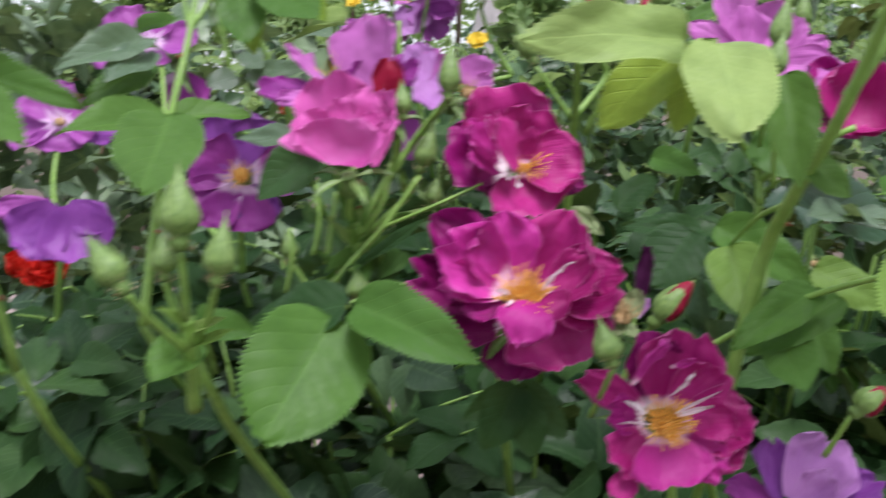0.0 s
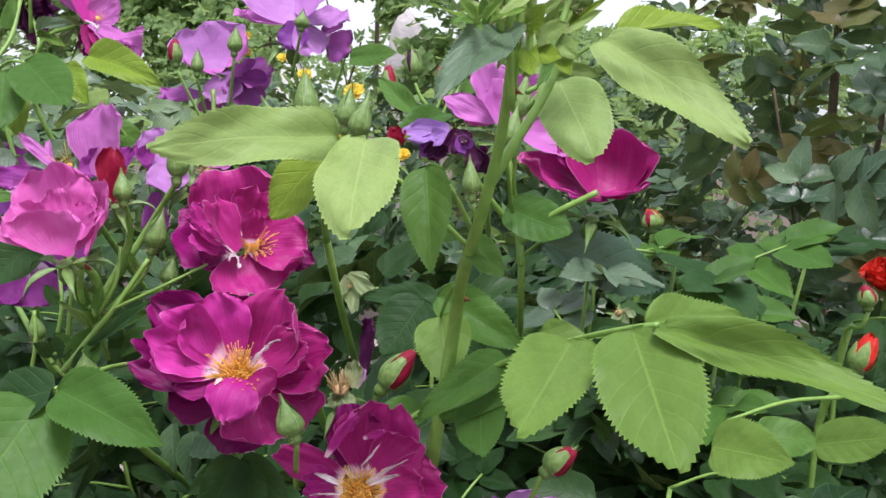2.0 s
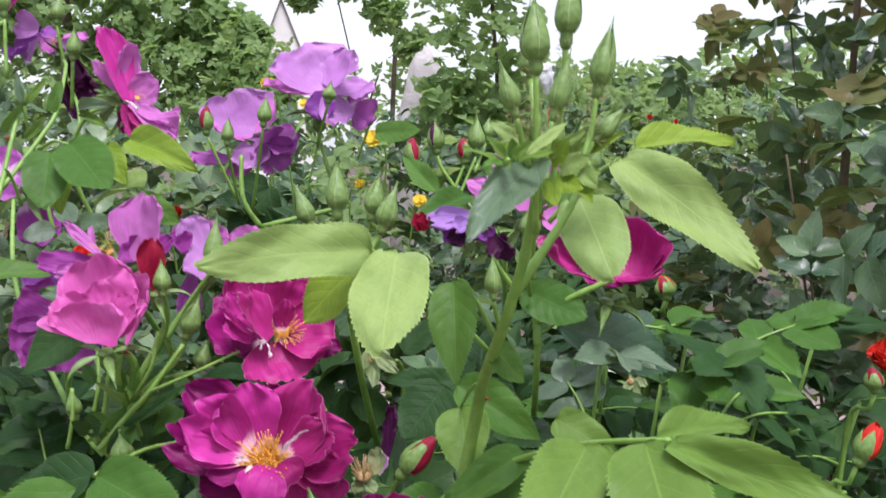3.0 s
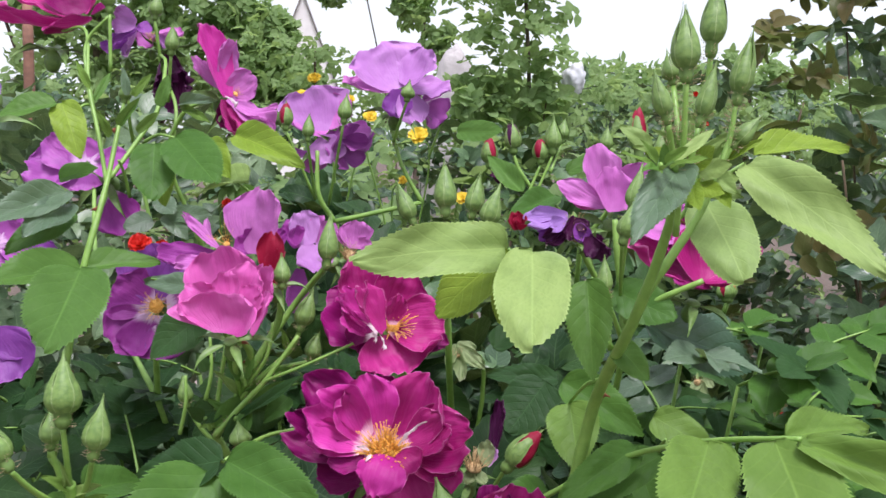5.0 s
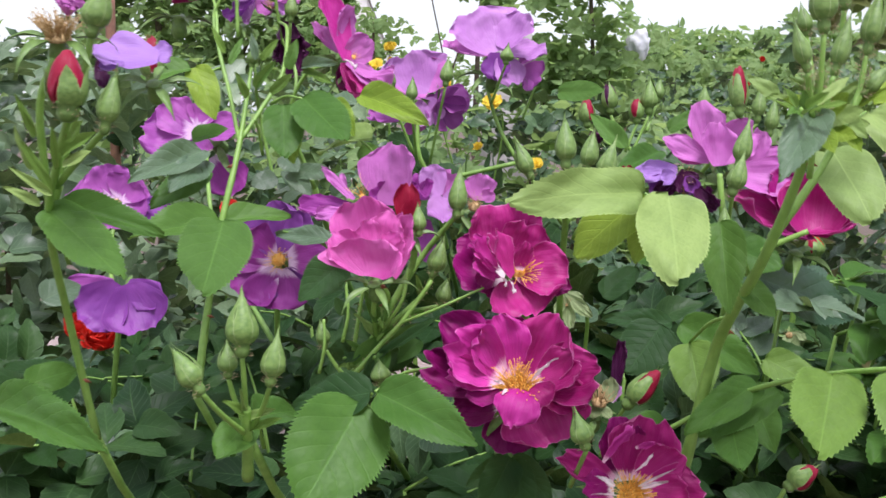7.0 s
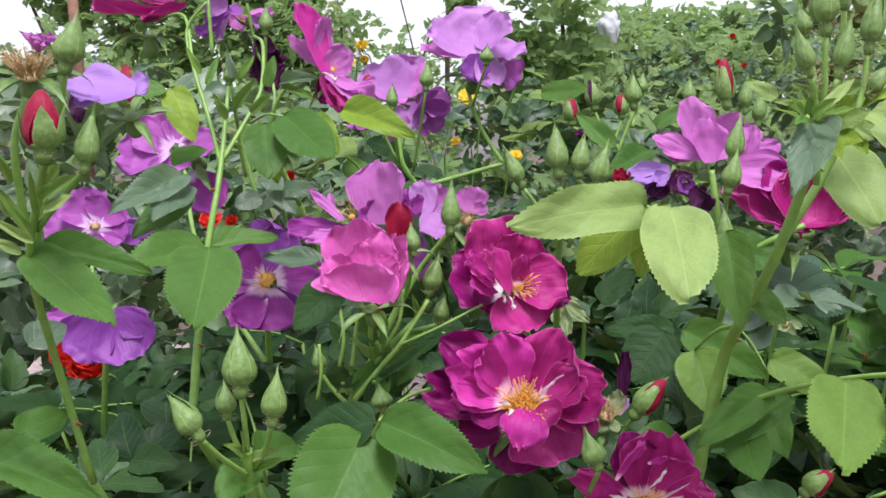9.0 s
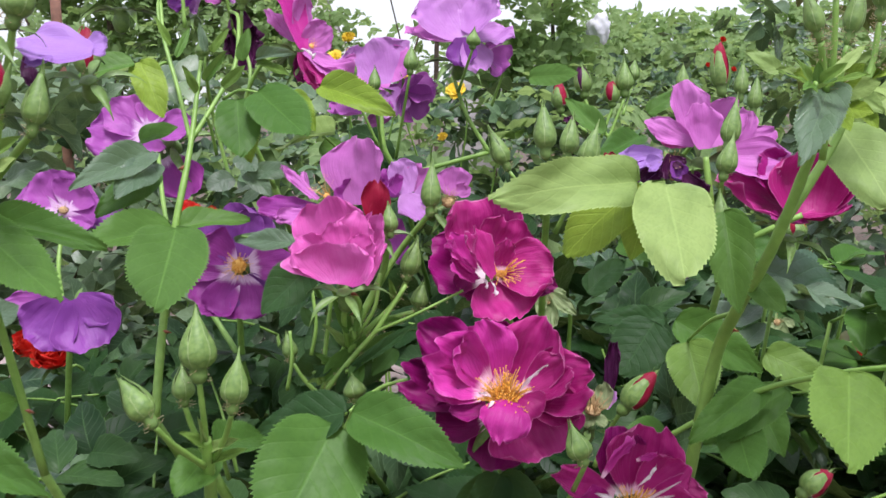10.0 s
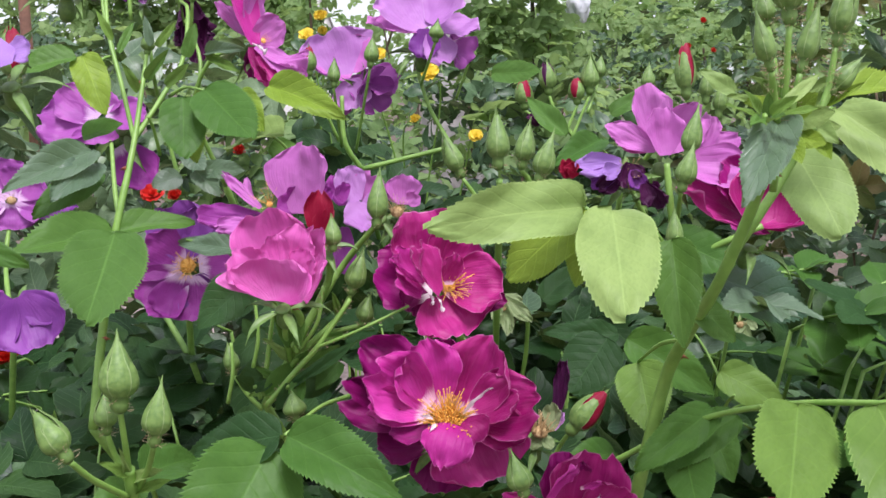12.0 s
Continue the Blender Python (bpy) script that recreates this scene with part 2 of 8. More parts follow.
M_ANTHER = plain_material("anther", (0.91, 0.53, 0.085), (0.85, 0.37, 0.035), 900, 0.7, 0.3)
M_FILAMENT = plain_material("filament", (0.92, 0.63, 0.18), (0.90, 0.48, 0.10), 900, 0.6, 0.1)
M_STRAW = plain_material("dry_stamen", (0.62, 0.46, 0.24), (0.40, 0.25, 0.10), 900, 0.8, 0.3)
M_SOIL = plain_material("soil", (0.15, 0.11, 0.085), (0.08, 0.06, 0.045), 28, 0.95, 1.0)
M_PATH = plain_material("path_gravel", (0.42, 0.33, 0.31), (0.26, 0.20, 0.18), 30, 0.9, 0.5)
M_ROCK = plain_material("grey_rock", (0.52, 0.49, 0.48), (0.38, 0.36, 0.35), 14, 0.85, 0.8)
M_BARK = plain_material("bark", (0.16, 0.12, 0.09), (0.08, 0.06, 0.045), 60, 0.9, 0.9)
M_WALL = plain_material("white_wall", (0.80, 0.79, 0.76), (0.72, 0.70, 0.67), 6, 0.9, 0.2)
M_ROOF = plain_material("grey_roof", (0.42, 0.39, 0.37), (0.30, 0.28, 0.27), 8, 0.85, 0.5)
M_SHEET = plain_material("white_fleece", (0.80, 0.81, 0.83), (0.68, 0.70, 0.74), 25, 0.7, 0.3, share=0.2)
M_STAKE = plain_material("wooden_stake", (0.30, 0.15, 0.10), (0.20, 0.10, 0.07), 90, 0.8, 0.4)


# ---------------------------------------------------------------- mesh tools
def mesh_of(name, verts, faces, mats, uvs=None, slots=None, smooth=True):
    me = bpy.data.meshes.new(name)
    me.from_pydata([tuple(map(float, v)) for v in verts], [], faces)
    for m in mats:
        me.materials.append(m)
    if uvs is not None:
        layer = me.uv_layers.new(name="UVMap")
        loops = np.empty(len(me.loops), dtype=np.int32)
        me.loops.foreach_get("vertex_index", loops)
        layer.data.foreach_set("uv", np.asarray(uvs, dtype=np.float32)[loops].ravel())
    if slots is not None:
        me.polygons.foreach_set("material_index", np.asarray(slots, dtype=np.int32))
    me.polygons.foreach_set("use_smooth", np.full(len(me.polygons), smooth))
    me.update()
    return me


def part(name, mesh, parent, label="", m=None):
    ob = new(name, mesh)
    ob.parent = parent
    if m is not None:
        ob.matrix_basis = m
    return tagged(ob, label)


def thing(name, label, category, base=(0, 0, 0), group=""):
    ob = new(name)
    ob.empty_display_size = 0.02
    ob.location = base
    return tagged(ob, label, category, group)


def frame_of(axis, hint):
    """A turn whose y axis is axis and whose z axis is as near to hint as can be."""
    y = Vector(axis).normalized()
    z = Vector(hint) - y * y.dot(Vector(hint))
    z = z.normalized() if z.length > 1e-5 else y.orthogonal().normalized()
    x = y.cross(z)
    return Matrix((x, y, z)).transposed()


def smooth_line(points, steps=6):
    p = [Vector(q) for q in points]
    p = [2 * p[0] - p[1], *p, 2 * p[-1] - p[-2]]
    out = []
    for i in range(1, len(p) - 2):
        a, b, c, d = p[i - 1:i + 3]
        for k in range(steps):
            t = k / steps
            out.append(0.5 * ((2 * b) + (c - a) * t + (2 * a - 5 * b + 4 * c - d) * t * t + (3 * b - a - 3 * c + d) * t ** 3))
    return out + [p[-2]]


def tube_arrays(points, r0, r1, sides=8, steps=6, bumps=0.06):
    line = smooth_line(points, steps)
    n = len(line)
    verts, faces = [], []
    side = None
    for i, q in enumerate(line):
        d = (line[min(i + 1, n - 1)] - line[max(i - 1, 0)]).normalized()
        side = (side - d * d.dot(side)).normalized() if side is not None else d.orthogonal().normalized()
        up = d.cross(side)
        r = r0 + (r1 - r0) * i / (n - 1)
        r *= 1 + bumps * math.sin(i * 2.1) * math.sin(i * 0.7 + 1)
        for k in range(sides):
            a = 2 * math.pi * k / sides
            verts.append(q + side * (r * math.cos(a)) + up * (r * math.sin(a)))
    for i in range(n - 1):
        for k in range(sides):
            j = (k + 1) % sides
            faces.append((i * sides + k, i * sides + j, (i + 1) * sides + j, (i + 1) * sides + k))
    faces.append(tuple(range(sides))[::-1])
    faces.append(tuple((n - 1) * sides + k for k in range(sides)))
    return verts, faces


def join_arrays(pieces):
    verts, faces = [], []
    for v, f in pieces:
        o = len(verts)
        verts += list(v)
        faces += [tuple(i + o for i in g) for g in f]
    return verts, faces


def thorn_arrays(at, out, size):
    z = Vector(out).normalized()
    x = z.orthogonal().normalized()
    y = z.cross(x)
    at = Vector(at)
    ring = [at + x * (0.45 * size * math.cos(a)) + y * (0.8 * size * math.sin(a)) - z * 0.2 * size for a in (0, 1.05, 2.1, 3.14, 4.19, 5.24)]
    mid = [at + (q - at) * 0.45 + z * 0.5 * size for q in ring]
    verts = ring + mid + [at + z * size * 1.15 + Vector((0, 0, -0.35 * size))]
    faces = [(k, (k + 1) % 6, 6 + (k + 1) % 6, 6 + k) for k in range(6)] + [(6 + k, 6 + (k + 1) % 6, 12) for k in range(6)]
    return verts, faces


# ---------------------------------------------------------------- leaves
def leaflet_arrays(stations, cols, seed, fold=0.22, curl=0.18, wave=0.02, teeth=0.045, plump=1.0, pairs=7, relief=1.0, peak=0.74):
    """A toothed oval blade, 1 long on y and 1 wide on x, folded at its rib and puckered between its veins."""
    rng = random.Random(seed)
    a, b, c = rng.uniform(0, 6), rng.uniform(0, 6), rng.uniform(-0.05, 0.05)
    us = np.linspace(-1, 1, cols)
    us = np.sign(us) * np.abs(us) ** 0.85
    verts, uvs, faces = [], [], []
    for i in range(stations):
        v = i / (stations - 1)
        w = 0.5 * (math.sin(math.pi * v ** peak) ** (0.52 * plump)) * (1 - 0.36 * plump * plump * v ** 3) * (1 - 0.45 * v ** 9)
        w = max(w, 0.004)
        for u in us:
            k = w
            fwd = 0.0
            if abs(u) > 0.99 and 0 < i < stations - 1:
                k *= 1 + (teeth * rng.uniform(0.6, 1.3) if i % 2 else -teeth)
                fwd = 0.024 * rng.uniform(0.7, 1.2) if i % 2 else 0.0
            x = u * k
            z = fold * abs(x) * (1 - 0.5 * v) - curl * (v - 0.35) ** 2 + wave * math.sin(9 * v + a + 2 * u) * abs(u) + 0.02 * math.sin(4 * v + b)
            if cols > 7:
                ph = pairs * (v - 0.30 * abs(u) - 0.02) + (0.22 if u > 0 else 0)
                body = min(1.0, 3.2 * abs(u)) * min(1.0, 3.5 * (1.05 - abs(u))) * min(1.0, 6 * (1 - v))
                z += relief * 0.014 * abs(math.sin(math.pi * ph)) ** 0.7 * body
                z += 0.013 * noise.noise(Vector((3 * u + a, 7 * v, b))) + 0.03 * noise.noise(Vector((1.3 * u + b, 2.2 * v, a)))
            verts.append((x + c * v * v, v + fwd - 0.05 * abs(u) * w, z))
            uvs.append((0.5 + 0.5 * u, v))
    for i in range(stations - 1):
        for k in range(cols - 1):
            faces.append((i * cols + k, i * cols + k + 1, (i + 1) * cols + k + 1, (i + 1) * cols + k))
    return verts, faces, uvs


LEAFLETS = {}
for tone, mat in LEAF.items():
    for n, (fold, curl, wave, plump, peak) in enumerate(((0.13, 0.12, 0.022, 0.7, 0.86), (0.26, 0.24, 0.03, 1.0, 0.74), (0.10, 0.32, 0.045, 0.72, 0.74), (0.40, 0.17, 0.03, 1.0, 0.74), (0.08, 0.22, 0.04, 0.5, 0.92), (0.16, 0.20, 0.055, 0.7, 0.74))):
        v, f, uv = leaflet_arrays(57, 13, 10 + n, fold, curl, wave, 0.047 if n < 4 else 0.026, plump, 7, 1.0 if n < 4 else 0.35, peak)
        LEAFLETS[tone, n] = mesh_of("leaflet", v, f, [mat], uv)
        v, f, uv = leaflet_arrays(27, 9, 30 + n, fold + 0.05, curl + 0.06, wave, 0.045, plump)
        LEAFLETS[tone, n + 10] = mesh_of("leaflet", v, f, [mat], uv)


def leaf(shoot, at, heel=None, tone="stalk"):
    """A compound leaf: its stalk runs from heel to at; leaflets are hung on it."""
    at = Vector(at)
    heel = Vector(heel) if heel else at + Vector((0, 0.02, -0.02))
    mid = (at + heel) / 2 + Vector((0, 0, 0.003))
    v, f = tube_arrays([p - at for p in (heel, mid, at)], 0.0011, 0.0007, 6, 4)
    return part("leaf", mesh_of("leaf_stalk", v, f, [M_STEM]), shoot, "", Matrix.Translation(at - shoot.location))


def leaflet(lf, base, tip, width, normal, tone="mid", style=0):
    base, tip = Vector(base), Vector(tip)
    turn = frame_of(tip - base, normal).to_4x4()
    m = Matrix.Translation(base) @ turn @ Matrix.Diagonal((width, (tip - base).length, (tip - base).length * 0.8, 1))
    origin = lf.matrix_basis.translation + lf.parent.location
    return part("leaflet", LEAFLETS[tone, style], lf, "", Matrix.Translation(-origin) @ m)


def leaf_heap(name, mats, places, stations=9, cols=5, sizes=(0.03, 0.05), label="", category="leaves", up=0.6, out=None, lean=0.35, seed=1, spread=5, wide=0.62, kind="stuff", teeth=0.045):
    """Many compound leaves as one mesh: at each place a stalk's worth of leaflets."""
    rng = np.random.default_rng(seed)
    temps = [leaflet_arrays(stations, cols, seed * 7 + k, *s, teeth) for k, s in enumerate(((0.2, 0.15, 0.02), (0.35, 0.3, 0.03), (0.1, 0.35, 0.04)))]
    tv = [np.array(t[0]) for t in temps]
    tuv = np.array(temps[0][2])
    tf = np.array(temps[0][1])
    nv = len(tuv)
    verts, slots = [], []
    count = 0
    for p in places:
        p = np.asarray(p, float)
        d = rng.normal(size=3) * np.array([1, 1, 0.5])
        if out is not None:
            d = d * 0.7 + np.asarray(out, float)
        d[2] += 0.15
        d /= np.linalg.norm(d)
        nrm = rng.normal(size=3) * 0.55 + np.array([0, -lean, up + 0.35])
        nrm -= d * d.dot(nrm)
        nrm /= np.linalg.norm(nrm) + 1e-9
        sx = np.cross(d, nrm)
        size = rng.uniform(*sizes)
        slot = int(rng.integers(len(mats)))
        n = spread
        for k in range(n):
            if k == n - 1:
                base, ax = p, d
            else:
                s = 1 if k % 2 else -1
                base = p - d * size * (0.12 + 0.5 * (k // 2)) 
                ax = d * 0.45 + sx * s * 0.9
            ax = ax + rng.normal(size=3) * 0.14
            ax /= np.linalg.norm(ax)
            nn = nrm + rng.normal(size=3) * 0.28
            nn -= ax * ax.dot(nn)
            nn /= np.linalg.norm(nn)
            xx = np.cross(ax, nn)
            ln = size * rng.uniform(0.75, 1.1)
            t = tv[int(rng.integers(3))]
            verts.append(base + t[:, :1] * xx * ln * wide + t[:, 1:2] * ax * ln + t[:, 2:3] * nn * ln)
            slots.append(slot)
            count += 1
    verts = np.concatenate(verts)
    faces = (tf[None] + np.arange(count)[:, None, None] * nv).reshape(-1, 4)
    me = bpy.data.meshes.new(name)
    me.vertices.add(len(verts))
    me.vertices.foreach_set("co", verts.astype(np.float32).ravel())
    me.loops.add(faces.size)
    me.loops.foreach_set("vertex_index", faces.astype(np.int32).ravel())
    me.polygons.add(len(faces))
    me.polygons.foreach_set("loop_start", np.arange(0, faces.size, 4, dtype=np.int32))
    me.update(calc_edges=True)
    layer = me.uv_layers.new(name="UVMap")
    layer.data.foreach_set("uv", np.tile(tuv, (count, 1)).astype(np.float32)[faces.ravel()].ravel())
    for m in mats:
        me.materials.append(m)
    me.polygons.foreach_set("material_index", np.repeat(np.array(slots, dtype=np.int32), len(tf)))
    me.polygons.foreach_set("use_smooth", np.ones(len(faces), dtype=bool))
    me.update()
    ob = new(name, me)
    return tagged(ob, label, category, "", kind) if label else ob


# ---------------------------------------------------------------- flowers
def petal_arrays(length, width, t0, t1, cup, ruffle, seed, phi, start=0.05, nu=9, nv=10, notch=0.08, lift=0.0):
    """One petal round the z axis at phi: it leans t0 degrees from the axis at its base and t1 at its tip."""
    rng = random.Random(seed)
    p1, p2, p3, p4 = (rng.uniform(0, 6.28) for _ in range(4))
    skew = rng.uniform(-0.15, 0.15)
    roll = rng.uniform(-0.22, 0.22)
    cp, sp = math.cos(phi), math.sin(phi)
    verts, uvs, faces = [], [], []
    r, z = start * length, lift
    rows = []
    for i in range(nv):
        v = i / (nv - 1)
        th = radians(t0 + (t1 - t0) * v ** 1.3)
        rows.append((r, z, th, v))
        r += math.sin(th) * length / (nv - 1)
        z += math.cos(th) * length / (nv - 1)
    for r, z, th, v in rows:
        w = 0.5 * width * (0.16 + 0.84 * math.sin(min(1.0, v / 0.72) * 1.571) ** 0.9)
        if v > 0.72:
            w *= math.sqrt(1 - 0.72 * ((v - 0.72) / 0.28) ** 2)
        for k in range(nu):
            u = -1 + 2 * k / (nu - 1)
            t = u * w
            rimmed = max(max(0.0, abs(u) - 0.55) / 0.45 * min(1.0, 1.6 * v), max(0.0, v - 0.65) / 0.35)
            short = length * v ** 3 * (0.10 * u * u + notch * math.exp(-(u - skew) ** 2 * 14) + 0.055 * noise.noise(Vector((3.5 * u + p3, p1, p2))) + 0.022 * noise.noise(Vector((13 * u + p2, p4, p2))))
            t *= 1 + 0.07 * v * abs(u) * noise.noise(Vector((6 * v + p2, u, p4))) * 2
            rr, zz = r - math.sin(th) * short, z - math.cos(th) * short
            wob = ruffle * length * v * v * (math.sin(3.1 * u + 4 * v + p1) * 0.6 + abs(u) * math.sin(8 * u + 7 * v + p2) * 0.6 + 0.35 * math.sin(11 * v + 5 * u + p3) * abs(u))
            bend = cup * (u * u) * w * (0.5 + 0.5 * math.sin(math.pi * v)) - wob + roll * u * w * v
            bend -= 0.06 * length * max(0.0, v - 0.8) * 5 * (0.35 + 0.65 * math.sin(4 * u + p4))
            bend += 0.06 * length * v * noise.noise(Vector((2.2 * u + p1, 2.6 * v + p2, p3))) + 0.04 * length * v * v * noise.noise(Vector((6 * u + p2, 4 * v + p4, p1))) * (0.35 + abs(u))
            bend += ruffle * 0.75 * length * rimmed ** 1.5 * noise.noise(Vector((5.5 * u + p3, 5.5 * v + p1, p2)))
            bend += 0.012 * length * v * math.sin(9 * u + 2.5 * math.sin(5 * v + p1) + p2) * math.exp(-2.2 * (v - 0.55) ** 2)
            rr -= math.cos(th) * bend
            zz += math.sin(th) * bend
            tt = t + skew * width * v * v * 0.4
            verts.append((rr * cp - tt * sp, rr * sp + tt * cp, zz))
            uvs.append((0.5 + 0.5 * u, v))
    for i in range(nv - 1):
        for k in range(nu - 1):
            faces.append((i * nu + k, i * nu + k + 1, (i + 1) * nu + k + 1, (i + 1) * nu + k))
    return verts, faces, uvs


def turned(profile, sides=12, twist=0.0):
    verts, faces = [], []
    for i, (r, z) in enumerate(profile):
        for k in range(sides):
            a = 2 * math.pi * k / sides + twist * i
            q = r * (1 + 0.04 * math.cos(5 * a))
            verts.append((q * math.cos(a), q * math.sin(a), z))
    for i in range(len(profile) - 1):
        for k in range(sides):
            j = (k + 1) % sides
            faces.append((i * sides + k, i * sides + j, (i + 1) * sides + j, (i + 1) * sides + k))
    faces.append(tuple(range(sides))[::-1])
    faces.append(tuple((len(profile) - 1) * sides + k for k in range(sides)))
    return verts, faces


def sepal_arrays(length, width, t0, t1, phi, radius, z0, seed):
    v, f, uv = petal_arrays(length, width, t0, t1, 0.7, 0.05, seed, phi, start=radius / length, nu=5, nv=9, notch=-0.1, lift=z0)
    out = []
    for i, q in enumerate(v):
        s = (i // 5) / 8
        c = v[(i // 5) * 5 + 2]
        k = 1 if s < 0.3 else max(0.10, 1 - (s - 0.3) * 1.5)
        out.append(tuple(c[n] + (q[n] - c[n]) * k for n in range(3)))
    return out, f, uv


def stamen_mesh(radius, count, seed, dry=False, height=1.0):
    rng = random.Random(seed)
    verts, faces, slots = [], [], []
    for n in range(count):
        a, q = rng.uniform(0, 6.28), math.sqrt(rng.random())
        lean = q * 0.62 + rng.uniform(-0.15, 0.2)
        ln = radius * height * rng.uniform(0.7, 1.3) * (0.8 + 0.3 * q)
        base = Vector((math.cos(a), math.sin(a), 0)) * radius * 0.5 * q
        d = Vector((math.cos(a) * math.sin(lean), math.sin(a) * math.sin(lean), math.cos(lean)))
        mid = base + d * ln * 0.5 + Vector((0, 0, ln * 0.08))
        end = base + d * ln
        v, f = tube_arrays([base, mid, end], radius * 0.026, radius * 0.016, 4, 2, 0)
        o = len(verts)
        verts += v
        faces += [tuple(i + o for i in g) for g in f]
        slots += [0] * len(f)
        s = radius * rng.uniform(0.028, 0.046)
        o = len(verts)
        sx = d.orthogonal().normalized()
        sy = d.cross(sx)
        verts += [end + sx * s * 1.5, end + sy * s, end - sx * s * 1.5, end - sy * s, end + d * s, end - d * s]
        g = [(0, 1, 4), (1, 2, 4), (2, 3, 4), (3, 0, 4), (1, 0, 5), (2, 1, 5), (3, 2, 5), (0, 3, 5)]
        faces += [tuple(i + o for i in t) for t in g]
        slots += [1] * 8
    v, f = turned([(radius * 0.62, -0.05 * radius), (radius * 0.55, 0.12 * radius), (radius * 0.36, 0.26 * radius), (radius * 0.02, 0.32 * radius)], 12)
    o = len(verts)
    verts += v
    faces += [tuple(i + o for i in g) for g in f]
    slots += [0] * len(f)
    mats = [M_STRAW, M_STRAW] if dry else [M_FILAMENT, M_ANTHER]
    return mesh_of("stamens", verts, faces, mats, None, slots)


# rings of petals: count, length, width, lean at base, lean at tip, cup, ruffle, turn
SHAPES = {
    "open": ((5, 1.0, 1.12, 56, 84, 0.24, 0.09, 0.0), (4, 0.9, 0.98, 42, 58, 0.32, 0.10, 0.6), (3, 0.55, 0.50, 26, 45, 0.5, 0.12, 0.2)),
    "cup": ((4, 1.0, 1.3, 62, -6, 0.6, 0.05, 0.0), (4, 1.0, 1.1, 48, -14, 0.7, 0.06, 0.75), (4, 1.0, 0.85, 32, -8, 0.8, 0.08, 0.2), (3, 0.95, 0.6, 16, -2, 0.9, 0.1, 0.9)),
    "few": ((3, 1.0, 1.1, 35, 58, 0.28, 0.06, 0.0),),
    "crumple": ((5, 1.0, 0.6, 50, 10, 1.0, 0.30, 0.0), (4, 0.85, 0.45, 25, 5, 1.1, 0.36, 0.4)),
}


FOCUS = {}


def petal(body, base, tip, width, colour, seed, belly=0.10, cup=0.34, curl=0.06, ruffle=0.075, root=0.0, taper=0.0, label=""):
    """A broad petal from base to tip, hollow towards the middle of its bloom, with a wavy, nicked rim."""
    rng = random.Random(seed)
    p1, p2, p3, p4 = (rng.uniform(0, 50) for _ in range(4))
    skew, roll, notch = rng.uniform(-0.25, 0.25), rng.uniform(-0.14, 0.14), rng.choice((0.0, 0.03, 0.07, 0.12))
    centre, focus = FOCUS[body.name]
    a, c = Vector(base), Vector(tip)
    y = c - a
    ln = y.length
    y.normalize()
    n = focus - (a + c) / 2
    n = (n - y * y.dot(n)).normalized()
    x = y.cross(n)
    nu, nv = 21, 19
    verts, uvs, faces = [], [], []
    for i in range(nv):
        v = i / (nv - 1)
        w = 0.5 * width * (0.30 + 0.70 * math.sin(min(1.0, v / 0.70) * 1.571) ** 0.85)
        if v > 0.70:
            w *= math.sqrt(1 - 0.52 * ((v - 0.70) / 0.30) ** 2)
        w *= 1 - taper * v ** 2
        for k in range(nu):
            u = -1 + 2 * k / (nu - 1)
            q = math.copysign(abs(u) ** 0.9, u)
            rim = max(max(0.0, abs(u) - 0.5) / 0.5 * min(1.0, 1.5 * v), max(0.0, v - 0.6) / 0.4)
            t = q * w * (1 + 0.10 * v * noise.noise(Vector((5 * v + p2, q, p4))))
            short = v ** 3 * (0.05 * u * u + 0.15 * u ** 4 + notch * math.exp(-(u - skew) ** 2 * 16) + 0.07 * noise.noise(Vector((2.6 * u + p3, p1, p2))) + 0.035 * noise.noise(Vector((10 * u + p2, p4, p2))))
            h = -belly * ln * 4 * v * (1 - v) + cup * u * u * w * (0.35 + 0.65 * math.sin(math.pi * min(1.0, v * 1.1)))
            h -= curl * ln * (max(0.0, v - 0.72) / 0.28) ** 2 * (0.5 + 0.8 * math.sin(2.4 * u + p4))
            h += roll * u * w * v
            h += ln * v * (0.12 * noise.noise(Vector((1.7 * u + p1, 2.2 * v + p2, p3))) + 0.055 * noise.noise(Vector((4.5 * u + p2, 3.5 * v + p4, p1))))
            h += ruffle * ln * rim ** 1.4 * (1.5 * noise.noise(Vector((4.2 * u + p3, 4.2 * v + p1, p2))) + 0.6 * noise.noise(Vector((9 * u + p4, 8 * v + p2, p3))))
            h += 0.010 * ln * v * math.sin(10 * u + 2.2 * math.sin(4 * v + p1) + p2) * (1 - 0.6 * v)
            verts.append(a + y * (ln * (v - short)) + x * (t + skew * width * 0.18 * v * v) + n * h - centre)
            uvs.append((0.5 + 0.5 * u, root + (1 - root) * v))
    for i in range(nv - 1):
        for k in range(nu - 1):
            faces.append((i * nu + k, i * nu + k + 1, (i + 1) * nu + k + 1, (i + 1) * nu + k))
    m = body.matrix_basis.to_3x3().to_4x4().inverted()
    return part("petal", mesh_of("petal", verts, faces, [PETAL[colour]], uvs), body, label, m)


